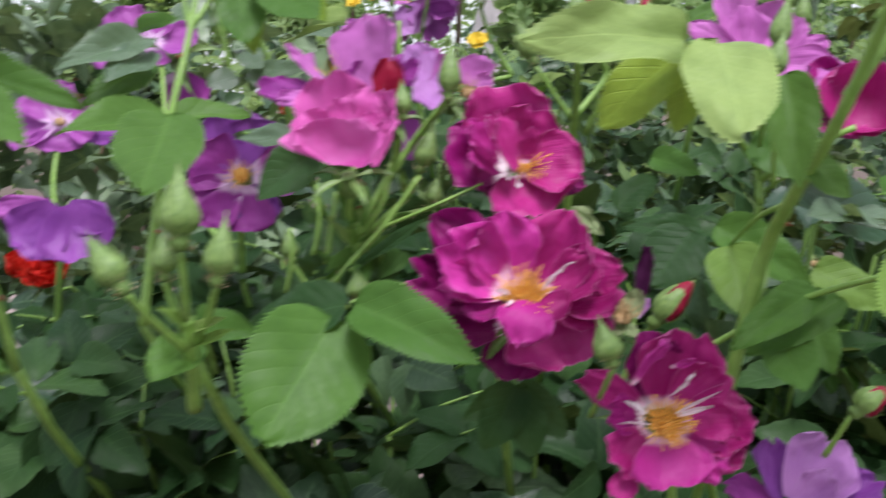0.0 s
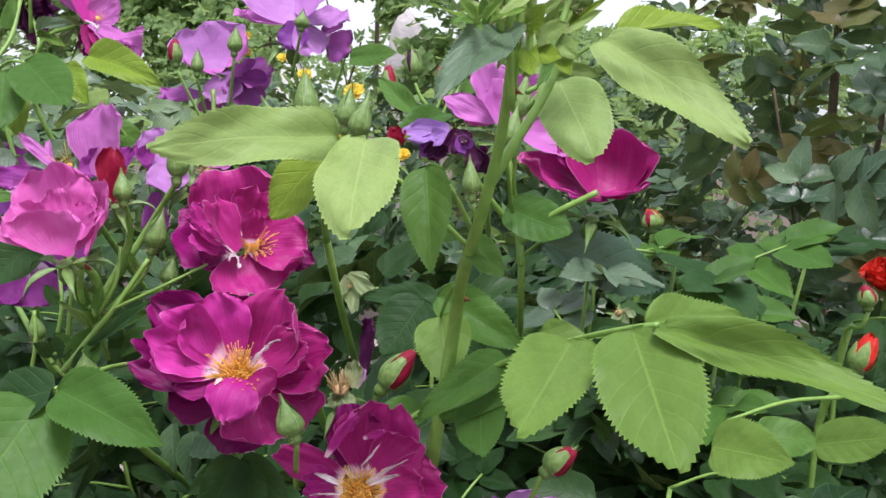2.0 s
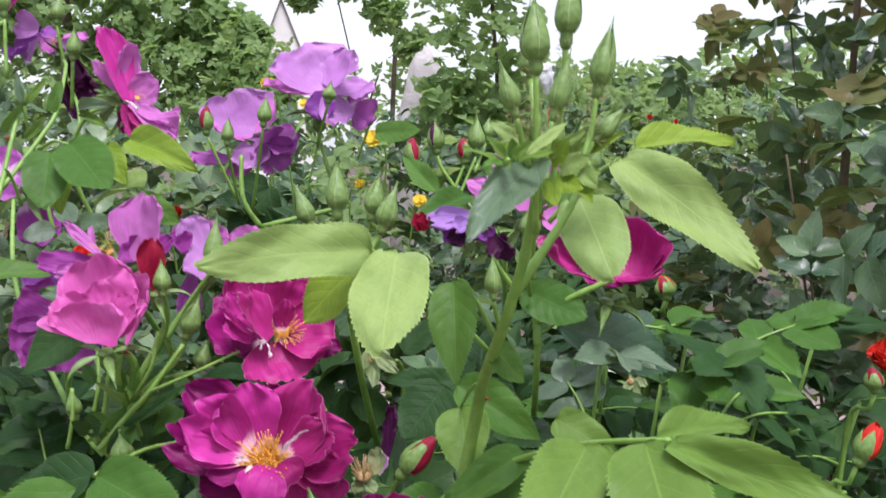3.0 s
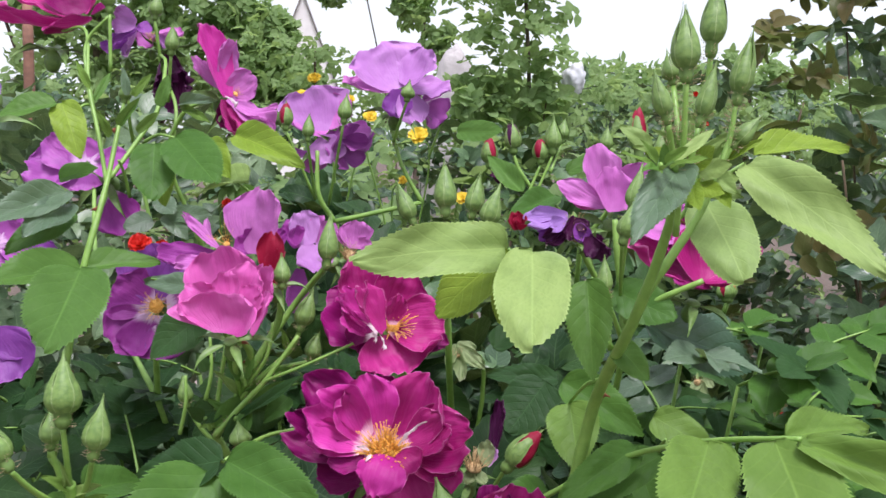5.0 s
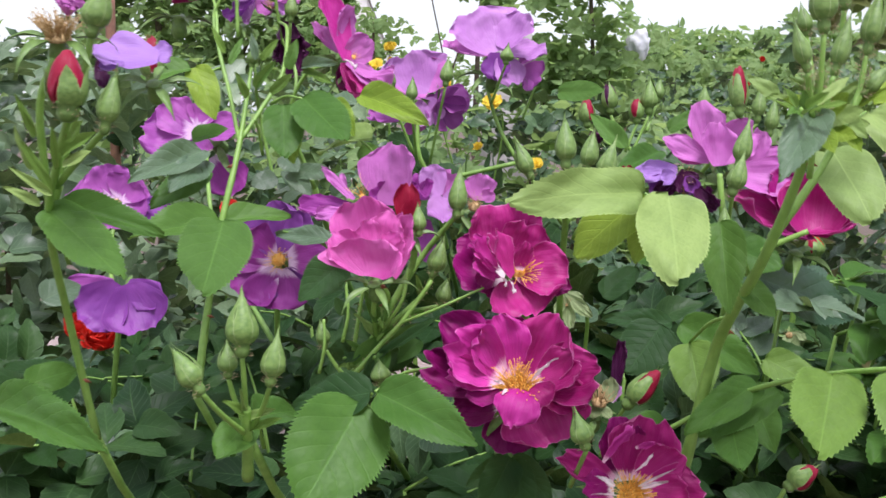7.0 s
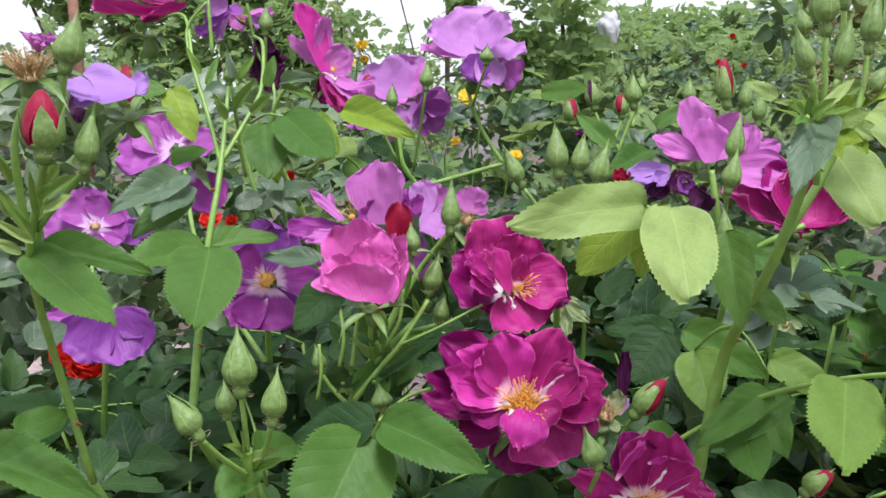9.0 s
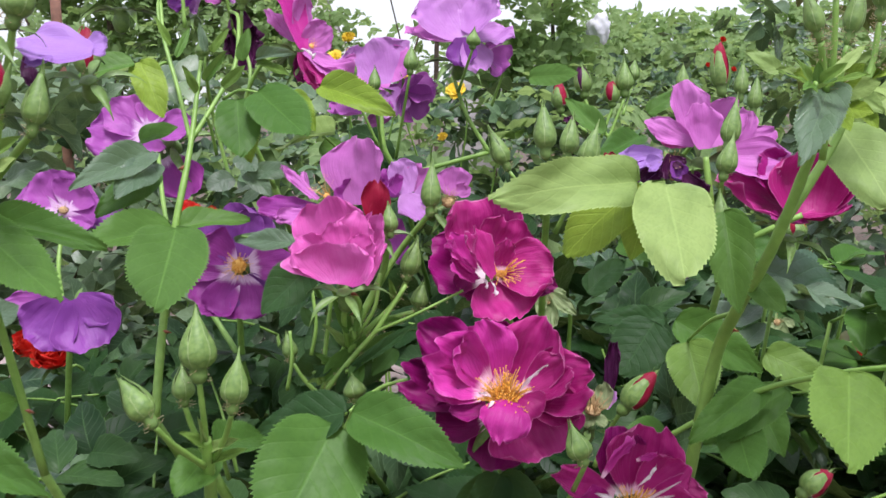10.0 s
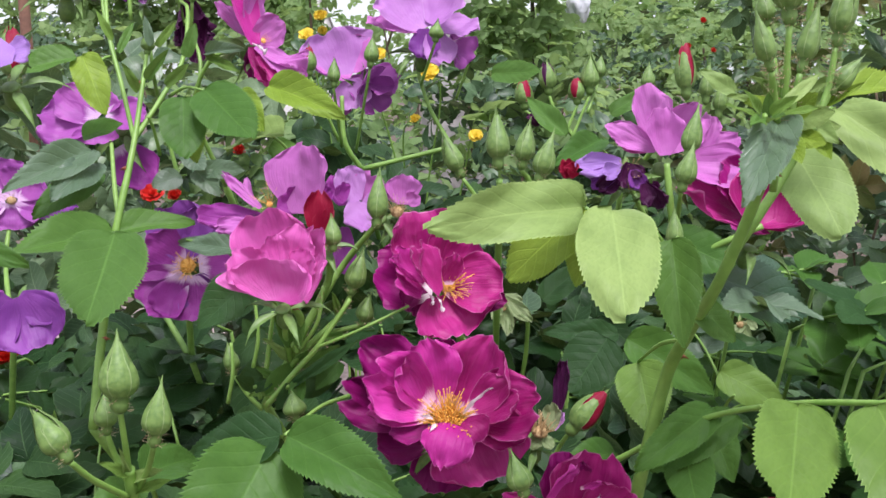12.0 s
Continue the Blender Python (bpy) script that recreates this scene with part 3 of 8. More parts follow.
def bloom(shoot, label, at, face, radius, shape, colour, seed, stamens=40, dry=False, spin=0.0, sepals=5, petals=(), ruffle=0.075, cup=0.3, sink=0.0, core=0.25, tall=1.0):
    """A rose: the calyx is the bloom's own mesh, with its petals and stamens under it."""
    at, z = Vector(at), Vector(face).normalized()
    turn = frame_of(Vector((0, 0, 1)) if abs(z.z) < 0.95 else Vector((0, 1, 0)), z)
    y = turn.col[1]
    zz = z
    xx = y.cross(zz).normalized()
    yy = zz.cross(xx)
    m = Matrix((xx, yy, zz)).transposed().to_4x4()
    m.translation = at - shoot.location
    r = radius
    v, f = turned([(0.02 * r, -0.34 * r), (0.085 * r, -0.30 * r), (0.125 * r, -0.2 * r), (0.11 * r, -0.1 * r), (0.085 * r, -0.03 * r), (0.12 * r, 0.0), (0.10 * r, 0.03 * r), (0.01 * r, 0.04 * r)], 10)
    pieces = [([(p[0], p[1], p[2] - sink * r) for p in v], f)]
    for k in range(sepals):
        sv, sf, _ = sepal_arrays(0.62 * r, 0.2 * r, 85, 140, 6.283 * k / 5 + 0.3, 0.1 * r, (-0.01 - sink) * r, seed + k)
        pieces.append((sv, sf))
    v, f = join_arrays(pieces)
    body = part("bloom", mesh_of("bloom_calyx", v, f, [M_CALYX]), shoot, label, m)
    FOCUS[body.name] = (at, at + z * r * 1.05)
    rng = random.Random(seed)
    n = 0
    for k, (phi, ln, wd, t0, t1, *own) in enumerate(petals):
        pv, pf, puv = petal_arrays(r * ln, r * wd, t0, t1, cup, ruffle, seed * 31 + 100 + k, radians(phi), nu=19, nv=17)
        part("petal", mesh_of("petal", pv, pf, [PETAL[own[0] if own else colour]], puv), body)
    for count, ln, wd, t0, t1, cup, ruf, turn0 in SHAPES[shape] if shape else ():
        for k in range(count):
            n += 1
            phi = spin + turn0 + 6.283 * (k + rng.uniform(-0.13, 0.13)) / count
            pv, pf, puv = petal_arrays(r * ln * rng.uniform(0.84, 1.08), r * wd * rng.uniform(0.85, 1.12), t0 + rng.uniform(-9, 9), t1 + rng.uniform(-16, 16), cup, ruf * rng.uniform(0.7, 1.3), seed * 31 + n, phi, nu=15, nv=14, notch=rng.uniform(0.0, 0.12))
            part("petal", mesh_of("petal", pv, pf, [PETAL[colour]], puv), body)
    if stamens:
        part("flower_centre", stamen_mesh(core * r, int(stamens * 2.0), seed, dry, tall), body, "dry brown stamens" if dry else "")
    return body


BUD_OUTLINE = ((0.0, 0.62), (0.07, 0.86), (0.17, 1.0), (0.30, 0.99), (0.44, 0.87), (0.56, 0.69), (0.68, 0.47), (0.79, 0.26), (0.88, 0.12), (1.0, 0.03))


def bud_radius(v):
    for (a, p), (b, q) in zip(BUD_OUTLINE, BUD_OUTLINE[1:]):
        if v <= b:
            return p + (q - p) * (v - a) / (b - a)
    return BUD_OUTLINE[-1][1]


def egg_radius(v):
    """The outline of an opening bud: fullest below the middle, drawn to a blunt point."""
    v = min(1.0, v)
    return (0.62 + 1.9 * v - 2.9 * v * v) if v < 0.33 else 0.93 * math.sqrt(max(0.0, 1 - ((v - 0.33) / 0.69) ** 2)) ** 1.25


def bud_sepal(w, lo, ln, phi, half, opening, seed):
    """A sepal that lies on the bud and ends in a long point, bent outwards as the bud opens."""
    rng = random.Random(seed)
    reach, lean, side = rng.uniform(0.88, 1.12) * (1.0 if opening < 0.3 else 0.66), rng.uniform(-0.05, 0.22) + 0.5 * opening, rng.uniform(-0.25, 0.25)
    verts, uvs, faces = [], [], []
    for i in range(12):
        v = i / 11
        z = lo + v * (ln - lo) * reach
        if half < 0:
            r = w * (egg_radius(min(1.0, v * reach / 0.84)) * 1.10 + opening * 0.5 * v ** 4 + max(0.0, v - 0.75) * lean)
        else:
            r = w * (bud_radius(v) * 1.06 + opening * 1.1 * v * v + max(0.0, v - 0.7) * lean * 2.2)
        h = half * (1 if v < 0.35 else max(0.0, 1 - (v - 0.35) * 1.25)) if half > 0 else -half * max(0.0, 1 - v ** (2.4 if opening < 0.1 else 1.5))
        flat = 0.16 * w if v > 0.6 else 0.0
        for k in range(5):
            u = -1 + k / 2
            a = phi + u * h + side * v * v
            t = u * (flat * (1 - v) + 0.02 * w)
            q = r * (1.0 + 0.07 * (1 - abs(u)))
            verts.append((q * math.cos(a) - t * math.sin(a), q * math.sin(a) + t * math.cos(a), z))
            uvs.append((0.5 + 0.5 * u, v))
    for i in range(11):
        for k in range(4):
            faces.append((i * 5 + k, i * 5 + k + 1, i * 5 + k + 6, i * 5 + k + 5))
    return verts, faces, uvs


def bud(shoot, base, tip, width, label="", inside=None, opening=0.0, seed=1, hip=True):
    """A pointed rose bud: hip and calyx, five sepals with long tips, petals showing if it opens."""
    base, tip = Vector(base), Vector(tip)
    ln = (tip - base).length
    z = (tip - base).normalized()
    xx = z.orthogonal().normalized()
    m = Matrix((xx, z.cross(xx), z)).transposed().to_4x4()
    m.translation = base - shoot.location
    w = width / 2 if inside else width * 0.44
    lo = 0.2 * ln if hip else 0.05 * ln
    prof = [(0.2 * w, -0.02 * ln), (0.42 * w, 0.02 * ln), (0.54 * w, 0.45 * lo), (0.50 * w, 0.85 * lo), (0.62 * w, lo)] if hip else [(0.3 * w, 0), (0.6 * w, lo)]
    core = [(w * bud_radius(v) * 0.97, lo + v * (ln - lo)) for v in (0.05, 0.14, 0.26, 0.38, 0.5, 0.62, 0.74, 0.82)]
    if inside:
        v, f = turned(prof + [(0.70 * w, lo + 0.05 * ln), (0.02 * w, lo + 0.06 * ln)], 14)
    else:
        v, f = turned(prof + core, 14)
    body = part("bud", mesh_of("bud_calyx", v, f, [M_CALYX]), shoot, label, m)
    if inside:
        for k in range(3):
            prof2 = [(max(0.0003, w * egg_radius(v * (1 - 0.03 * k)) * (1.0 - 0.06 * k)), lo + v * (0.84 + 0.05 * k) * (ln - lo)) for v in (0.03, 0.14, 0.28, 0.42, 0.56, 0.68, 0.8, 0.9, 1.0)]
            pv, pf, puv = [], [], []
            for i, (r, zz) in enumerate(prof2):
                for q in range(9):
                    a = seed + 2.1 * k + (q / 8 - 0.5) * 3.6 + 0.12 * i
                    rr = r * (1 + 0.10 * (q / 8))
                    pv.append((rr * math.cos(a), rr * math.sin(a), zz - 0.10 * ln * (2 * q / 8 - 1) ** 2 * (i / 8)))
                    puv.append((q / 8, i / 8))
            for i in range(8):
                for q in range(8):
                    pf.append((i * 9 + q, i * 9 + q + 1, i * 9 + q + 10, i * 9 + q + 9))
            part("petal", mesh_of("petal", pv, pf, [PETAL[inside]], puv), body)
    gap = math.atan2(-m[1][1], -m[1][0]) + (0.5 if seed % 2 else -0.5)
    wide = 1.0 if opening >= 0.15 else 0.8
    for k in range(5):
        half = (-0.95 if opening < 0.1 else -0.7) if inside else 0.64
        pv, pf, puv = bud_sepal(w, lo, ln, gap + wide + (6.283 - 2 * wide) / 4 * k if inside else 6.283 * k / 5 + seed, half, opening, seed * 5 + k)
        part("sepal", mesh_of("sepal", pv, pf, [M_SEPAL], puv), body)
    return body


def stem(shoot, name, points, r0, r1, thorns=0, seed=1, mat=None):
    pts = [Vector(p) - shoot.location for p in points]
    v, f = tube_arrays(pts, r0, r1, 10, 7)
    ob = part(name, mesh_of(name, v, f, [mat or M_STEM]), shoot)
    rng = random.Random(seed)
    for k in range(thorns):
        line = smooth_line(pts, 4)
        q = line[int(len(line) * (k + 0.5) / thorns)]
        out = Vector((rng.choice((-1, 1)), rng.uniform(-0.8, 0.1), rng.uniform(-0.1, 0.2)))
        tv, tf = thorn_arrays(q + out.normalized() * r0 * 0.7, out, 0.0030)
        part("thorn", mesh_of("thorn", tv, tf, [M_THORN]), ob)
    return ob



def bristles(shoot, base, tip, radius, count, length, seed, mat):
    """Fine gland hairs standing off a stalk or a bud's base."""
    rng = random.Random(seed)
    a, c = Vector(base) - shoot.location, Vector(tip) - shoot.location
    d = (c - a).normalized()
    x = d.orthogonal().normalized()
    y = d.cross(x)
    pieces = []
    for _ in range(count):
        phi = rng.uniform(0, 6.283)
        out = x * math.cos(phi) + y * math.sin(phi)
        q = a.lerp(c, rng.random()) + out * radius * 0.8
        tall = length * rng.uniform(0.5, 1.3)
        bend = d * tall * rng.uniform(-0.2, 0.5)
        v, f = tube_arrays([q, q + out * tall * 0.6 + bend * 0.4, q + out * tall + bend], 0.00013, 0.00006, 3, 2, 0)
        pieces.append((v, f))
        k = q + out * tall + bend
        s = 0.00022
        pieces.append(([k + x * s, k + y * s, k - x * s, k - y * s, k + d * s, k - d * s], [(0, 1, 4), (1, 2, 4), (2, 3, 4), (3, 0, 4), (1, 0, 5), (2, 1, 5), (3, 2, 5), (0, 3, 5)]))
    v, f = join_arrays(pieces)
    return part("bristles", mesh_of("bristles", v, f, [mat]), shoot)


# ---------------------------------------------------------------- ground, house, far planting
def ground_sheet():
    n = 60
    verts, faces = [], []
    xs = [math.copysign(abs(a) ** 2.6, a) * 900 for a in np.linspace(-1, 1, n)]
    ys = xs
    for y in ys:
        for x in xs:
            verts.append((x, y, 0.012 * math.sin(x * 3.1) * math.cos(y * 2.3)))
    for i in range(n - 1):
        for k in range(n - 1):
            faces.append((i * n + k, i * n + k + 1, (i + 1) * n + k + 1, (i + 1) * n + k))
    return tagged(new("ground", mesh_of("ground", verts, faces, [M_SOIL])), "pale brown gravelly garden soil under the roses", "ground", "", "structure")


ground_sheet()


def garden_path():
    """A trodden gravel path with ragged edges, raised a little over the soil."""
    verts, faces = [], []
    for i in range(41):
        x = -8 + 0.4 * i
        a, c = 2.35 + 0.08 * math.sin(3 * x), 5.2 + 0.1 * math.cos(2 * x)
        for y, z in ((a - 0.05, -0.01), (a, 0.03), (3.4, 0.045), (4.4, 0.04), (c, 0.03), (c + 0.05, -0.01)):
            verts.append((x, y, z + 0.006 * math.sin(7 * x + 5 * y)))
    for i in range(40):
        for k in range(5):
            faces.append((i * 6 + k, i * 6 + k + 6, i * 6 + k + 7, i * 6 + k + 1))
    tagged(new("path", mesh_of("path", verts, faces, [M_PATH])), "pale pinkish gravel path across the garden", "path", "", "structure")


garden_path()
rb = np.random.default_rng(5)


def cloud(n, x, y, z, top=None, clump=0.0):
    """Points in a box, under top, drawn together in clumps."""
    pts = np.stack([rb.uniform(*x, n), rb.uniform(*y, n), rb.uniform(*z, n)], 1)
    mx, my, hx, hy = sum(x) / 2, sum(y) / 2, (x[1] - x[0]) / 2, (y[1] - y[0]) / 2
    pts = pts[[((p[0] - mx) / hx) ** 4 + ((p[1] - my) / hy) ** 4 < 0.9 + 0.5 * noise.noise(Vector(p) * 2.5 / hy) for p in pts]]
    if clump:
        pts = pts[[noise.noise(Vector(p) / clump) > -0.12 for p in pts]]
    if top is not None:
        pts = pts[[p[2] < top(p[0], p[1]) for p in pts]]
    return pts


def ball_cloud(n, centres, squash=0.8):
    """Points in the outer half of several round clumps (x, y, z, radius)."""
    out = []
    for k in range(n):
        cx, cy, cz, r = centres[int(rb.integers(len(centres)))]
        d = rb.normal(size=3)
        d /= np.linalg.norm(d)
        out.append(np.array((cx, cy, cz)) + d * np.array((1, 1, squash)) * r * rb.uniform(0.45, 1.0))
    return np.array(out)


def plant(name, label, category, base, stems, heap, mats, sizes, seed, mat=M_CANE, crown="foliage", **opts):
    """A shrub or tree: stems from its base and a crown of leaves. stems: end point, thickness."""
    root = thing(name, label, category, base)
    for n, (end, r) in enumerate(stems):
        b = Vector(base) + Vector((0.04 * math.cos(n * 2.4), 0.04 * math.sin(n * 2.4), 0)) * (1 if n else 0)
        e = Vector(end)
        mid = (b + e) / 2 + Vector((0.06 * math.sin(n * 1.7 + seed), 0.05, 0.12)) * (e - b).length * 0.4
        v, f = tube_arrays([p - Vector(base) for p in (b, mid, e)], r, r * 0.45, 8, 6, 0.12)
        part("trunk" if n == 0 and name == "tree" else "stem", mesh_of("stem", v, f, [mat]), root)
    ob = leaf_heap(crown, mats, heap, sizes=sizes, seed=seed, **opts)
    ob.parent = root
    ob.location = -Vector(base)
    return root


def bush_top(x, y):
    return 1.02 + 0.10 * (y - 0.5) - 0.30 * max(0.0, x - 0.12) - 0.06 * max(0.0, x + 0.05) - min(0.1, 0.9 * max(0.0, -0.12 - x)) + 0.03 * math.sin(17 * x + 9 * y)


# the last, lowest cloud is added to block light from below and behind
leaf_heap("bush_foliage", [M_SHADED_LEAF, M_SHADED_LEAF, M_SHADED_LEAF, M_BUSH_LEAF], np.concatenate([cloud(1300, (-0.62, 0.36), (0.46, 1.04), (0.62, 1.12), bush_top), cloud(150, (-0.36, 0.40), (0.44, 0.60), (0.70, 0.93)), cloud(460, (0.08, 0.52), (0.62, 1.15), (0.55, 0.97)), cloud(650, (-0.6, 0.62), (0.56, 1.2), (0.30, 0.80))]), sizes=(0.03, 0.048), label="dense green rose leaves inside the bush, darkened to look shaded", seed=3, stations=13, teeth=0.03)


leaf_heap("side_foliage", [M_BUSH_LEAF, M_GLOSSY_LEAF], cloud(330, (0.10, 0.62), (0.50, 0.95), (0.72, 0.98), lambda x, y: 0.90 + 0.14 * (y - 0.5) - 0.05 * x), sizes=(0.03, 0.046), label="glossy green rose leaves at the side of the bush", seed=33, stations=13, teeth=0.03)


def glossy_top(x, y):
    return 0.96 if x < 0.38 else 0.98 + 2.2 * (x - 0.38) if x < 0.46 else 1.16 + 3.6 * (x - 0.46)


plant("rose_bush", "tall neighbouring rose bush with dark glossy leaves", "rose bush", (0.66, 1.1, 0),
      [((0.60, 1.06, 1.35), 0.009), ((0.75, 1.15, 1.5), 0.006), ((0.50, 1.0, 1.15), 0.003), ((0.44, 0.9, 1.0), 0.0025), ((0.9, 1.2, 1.5), 0.005), ((0.54, 1.1, 1.3), 0.0025)],
      cloud(2900, (0.29, 1.32), (0.68, 1.54), (0.4, 1.75), glossy_top, 0.22), [M_GLOSSY_LEAF, M_GLOSSY_LEAF, M_GLOSSY_LEAF, M_GLOSSY_LEAF, M_COPPER_LEAF], (0.028, 0.046), 4, stations=11, teeth=0.035)
leaf_heap("copper_foliage", [M_COPPER_LEAF], ball_cloud(14, [(0.50, 1.05, 1.36, 0.09), (0.45, 1.0, 1.26, 0.06), (0.62, 1.0, 1.46, 0.12)]), sizes=(0.02, 0.032), label="copper tinted young rose leaves", seed=14)
plant("rose_bush", "low dark rose bush in shade", "rose bush", (0.75, 1.8, 0), [((0.6, 1.75, 0.8), 0.006), ((0.9, 1.8, 0.9), 0.006)],
      cloud(1500, (0.25, 1.6), (1.5, 2.3), (0.25, 1.15), lambda x, y: 1.08 + 0.05 * math.sin(9 * x), 0.3), [M_BUSH_LEAF], (0.03, 0.05), 26, stations=7, cols=3)
plant("rose_bush", "rose bush behind with green leaves and yellow blooms", "rose bush", (0.05, 1.9, 0),
      [((0.0, 1.85, 1.0), 0.006), ((0.25, 1.9, 1.02), 0.006), ((-0.25, 1.95, 1.05), 0.006)],
      cloud(2300, (-0.8, 0.75), (1.6, 2.2), (0.68, 1.25), lambda x, y: 1.15 + 0.05 * math.sin(8 * x), 0.2), [M_BUSH_LEAF, M_BUSH_LEAF, M_HAZY_LEAF], (0.03, 0.05), 6, stations=7, cols=3)
plant("rose_bush", "leafy rose bush behind the blooms", "rose bush", (-0.75, 1.5, 0),
      [((-0.7, 1.45, 1.1), 0.007), ((-0.5, 1.5, 1.05), 0.006), ((-0.95, 1.5, 1.1), 0.006)],
      cloud(1500, (-1.25, -0.12), (0.95, 1.7), (0.6, 1.34), lambda x, y: 1.155 - 0.13 * x, 0.25), [M_PALE_BUSH_LEAF], (0.036, 0.056), 16, stations=7, cols=3)
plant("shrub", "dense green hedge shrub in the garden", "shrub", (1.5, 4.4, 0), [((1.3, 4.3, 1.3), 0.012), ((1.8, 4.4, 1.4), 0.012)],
      cloud(3400, (0.55, 3.2), (3.9, 4.9), (0.5, 1.75), lambda x, y: 1.53 + 0.08 * math.sin(3 * x), 0.4), [M_BUSH_LEAF, M_HAZY_LEAF, M_HAZY_LEAF], (0.03, 0.052), 7, stations=7, cols=3, lean=0.9)
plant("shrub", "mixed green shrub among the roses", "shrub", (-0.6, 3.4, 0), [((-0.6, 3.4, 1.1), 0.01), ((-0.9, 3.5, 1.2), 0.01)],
      cloud(2200, (-1.9, 0.6), (2.9, 3.9), (0.5, 1.5), lambda x, y: 1.28 - 0.10 * x, 0.4), [M_HAZY_LEAF, M_BUSH_LEAF, M_BUSH_LEAF], (0.028, 0.048), 17, stations=7, cols=3, lean=0.9)
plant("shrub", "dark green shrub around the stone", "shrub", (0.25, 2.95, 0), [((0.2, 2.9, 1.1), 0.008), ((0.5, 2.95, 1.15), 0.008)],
      cloud(1500, (-0.65, 1.05), (2.6, 3.25), (0.6, 1.42), lambda x, y: 1.24 + 0.05 * math.sin(11 * x)), [M_BUSH_LEAF, M_HAZY_LEAF], (0.026, 0.045), 57, stations=7, cols=3)
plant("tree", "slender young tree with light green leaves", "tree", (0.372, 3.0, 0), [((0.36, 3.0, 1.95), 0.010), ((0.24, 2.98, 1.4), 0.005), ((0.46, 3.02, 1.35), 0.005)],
      ball_cloud(400, [(0.36, 3.0, 1.5, 0.18), (0.33, 3.0, 1.75, 0.2), (0.40, 3.0, 2.0, 0.2), (0.25, 3.0, 1.3, 0.12), (0.45, 3.0, 1.28, 0.12)], 1.0), [M_HAZY_LEAF], (0.028, 0.05), 8, M_BARK, "crown", stations=7, cols=3, lean=0.9)
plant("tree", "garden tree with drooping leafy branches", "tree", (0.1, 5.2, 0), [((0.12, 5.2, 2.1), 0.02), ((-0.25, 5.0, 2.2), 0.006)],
      ball_cloud(430, [(-0.1, 5.0, 2.15, 0.2), (0.15, 5.1, 2.3, 0.3), (0.35, 5.1, 2.0, 0.22), (-0.3, 5.0, 2.4, 0.2), (-0.35, 5.02, 1.93, 0.09), (-0.14, 5.02, 1.97, 0.12), (0.05, 5.0, 1.85, 0.12), (0.18, 5.0, 1.70, 0.10), (-0.2, 5.0, 2.1, 0.18)], 0.8), [M_HAZY_LEAF], (0.036, 0.065), 18, M_BARK, "crown", stations=7, cols=3, lean=0.9)
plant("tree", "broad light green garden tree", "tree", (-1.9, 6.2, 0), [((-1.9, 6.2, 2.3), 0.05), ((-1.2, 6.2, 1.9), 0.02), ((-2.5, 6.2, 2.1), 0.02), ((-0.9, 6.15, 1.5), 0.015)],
      ball_cloud(3900, [(-2.25, 6.25, 2.05, 0.28), (-1.80, 6.24, 2.07, 0.50), (-1.32, 6.22, 2.11, 0.42), (-1.01, 6.20, 1.90, 0.27), (-1.35, 6.19, 1.69, 0.42), (-1.94, 6.21, 1.62, 0.50), (-0.82, 6.17, 1.66, 0.19), (-0.64, 6.15, 1.56, 0.14), (-0.90, 6.15, 1.40, 0.32), (-1.70, 6.17, 1.34, 0.40), (-2.4, 6.2, 1.3, 0.35), (-0.80, 6.2, 1.88, 0.13), (-1.6, 6.2, 2.5, 0.4), (-2.0, 6.2, 2.5, 0.3)], 0.9), [M_HAZY_LEAF], (0.042, 0.078), 28, M_BARK, "crown", stations=7, cols=3, lean=1.0)
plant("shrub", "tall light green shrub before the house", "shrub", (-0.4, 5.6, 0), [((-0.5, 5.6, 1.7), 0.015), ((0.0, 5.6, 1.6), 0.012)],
      cloud(2200, (-1.3, 0.9), (5.3, 6.1), (0.9, 2.2), lambda x, y: 1.66 - 0.22 * min(x, 0.2) + 0.05 * math.sin(7 * x), 0.4), [M_HAZY_LEAF], (0.036, 0.062), 48, stations=7, cols=3, lean=0.9)
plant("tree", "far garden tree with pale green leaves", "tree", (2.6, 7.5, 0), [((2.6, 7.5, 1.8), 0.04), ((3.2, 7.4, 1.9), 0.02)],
      ball_cloud(2100, [(1.5, 7.4, 1.40, 0.6), (2.0, 7.4, 1.45, 0.55), (2.6, 7.5, 1.5, 0.6), (3.3, 7.5, 1.55, 0.7), (0.9, 7.2, 1.32, 0.5)], 0.8), [M_HAZY_LEAF], (0.05, 0.085), 38, M_BARK, "crown", stations=7, cols=3, lean=0.9)


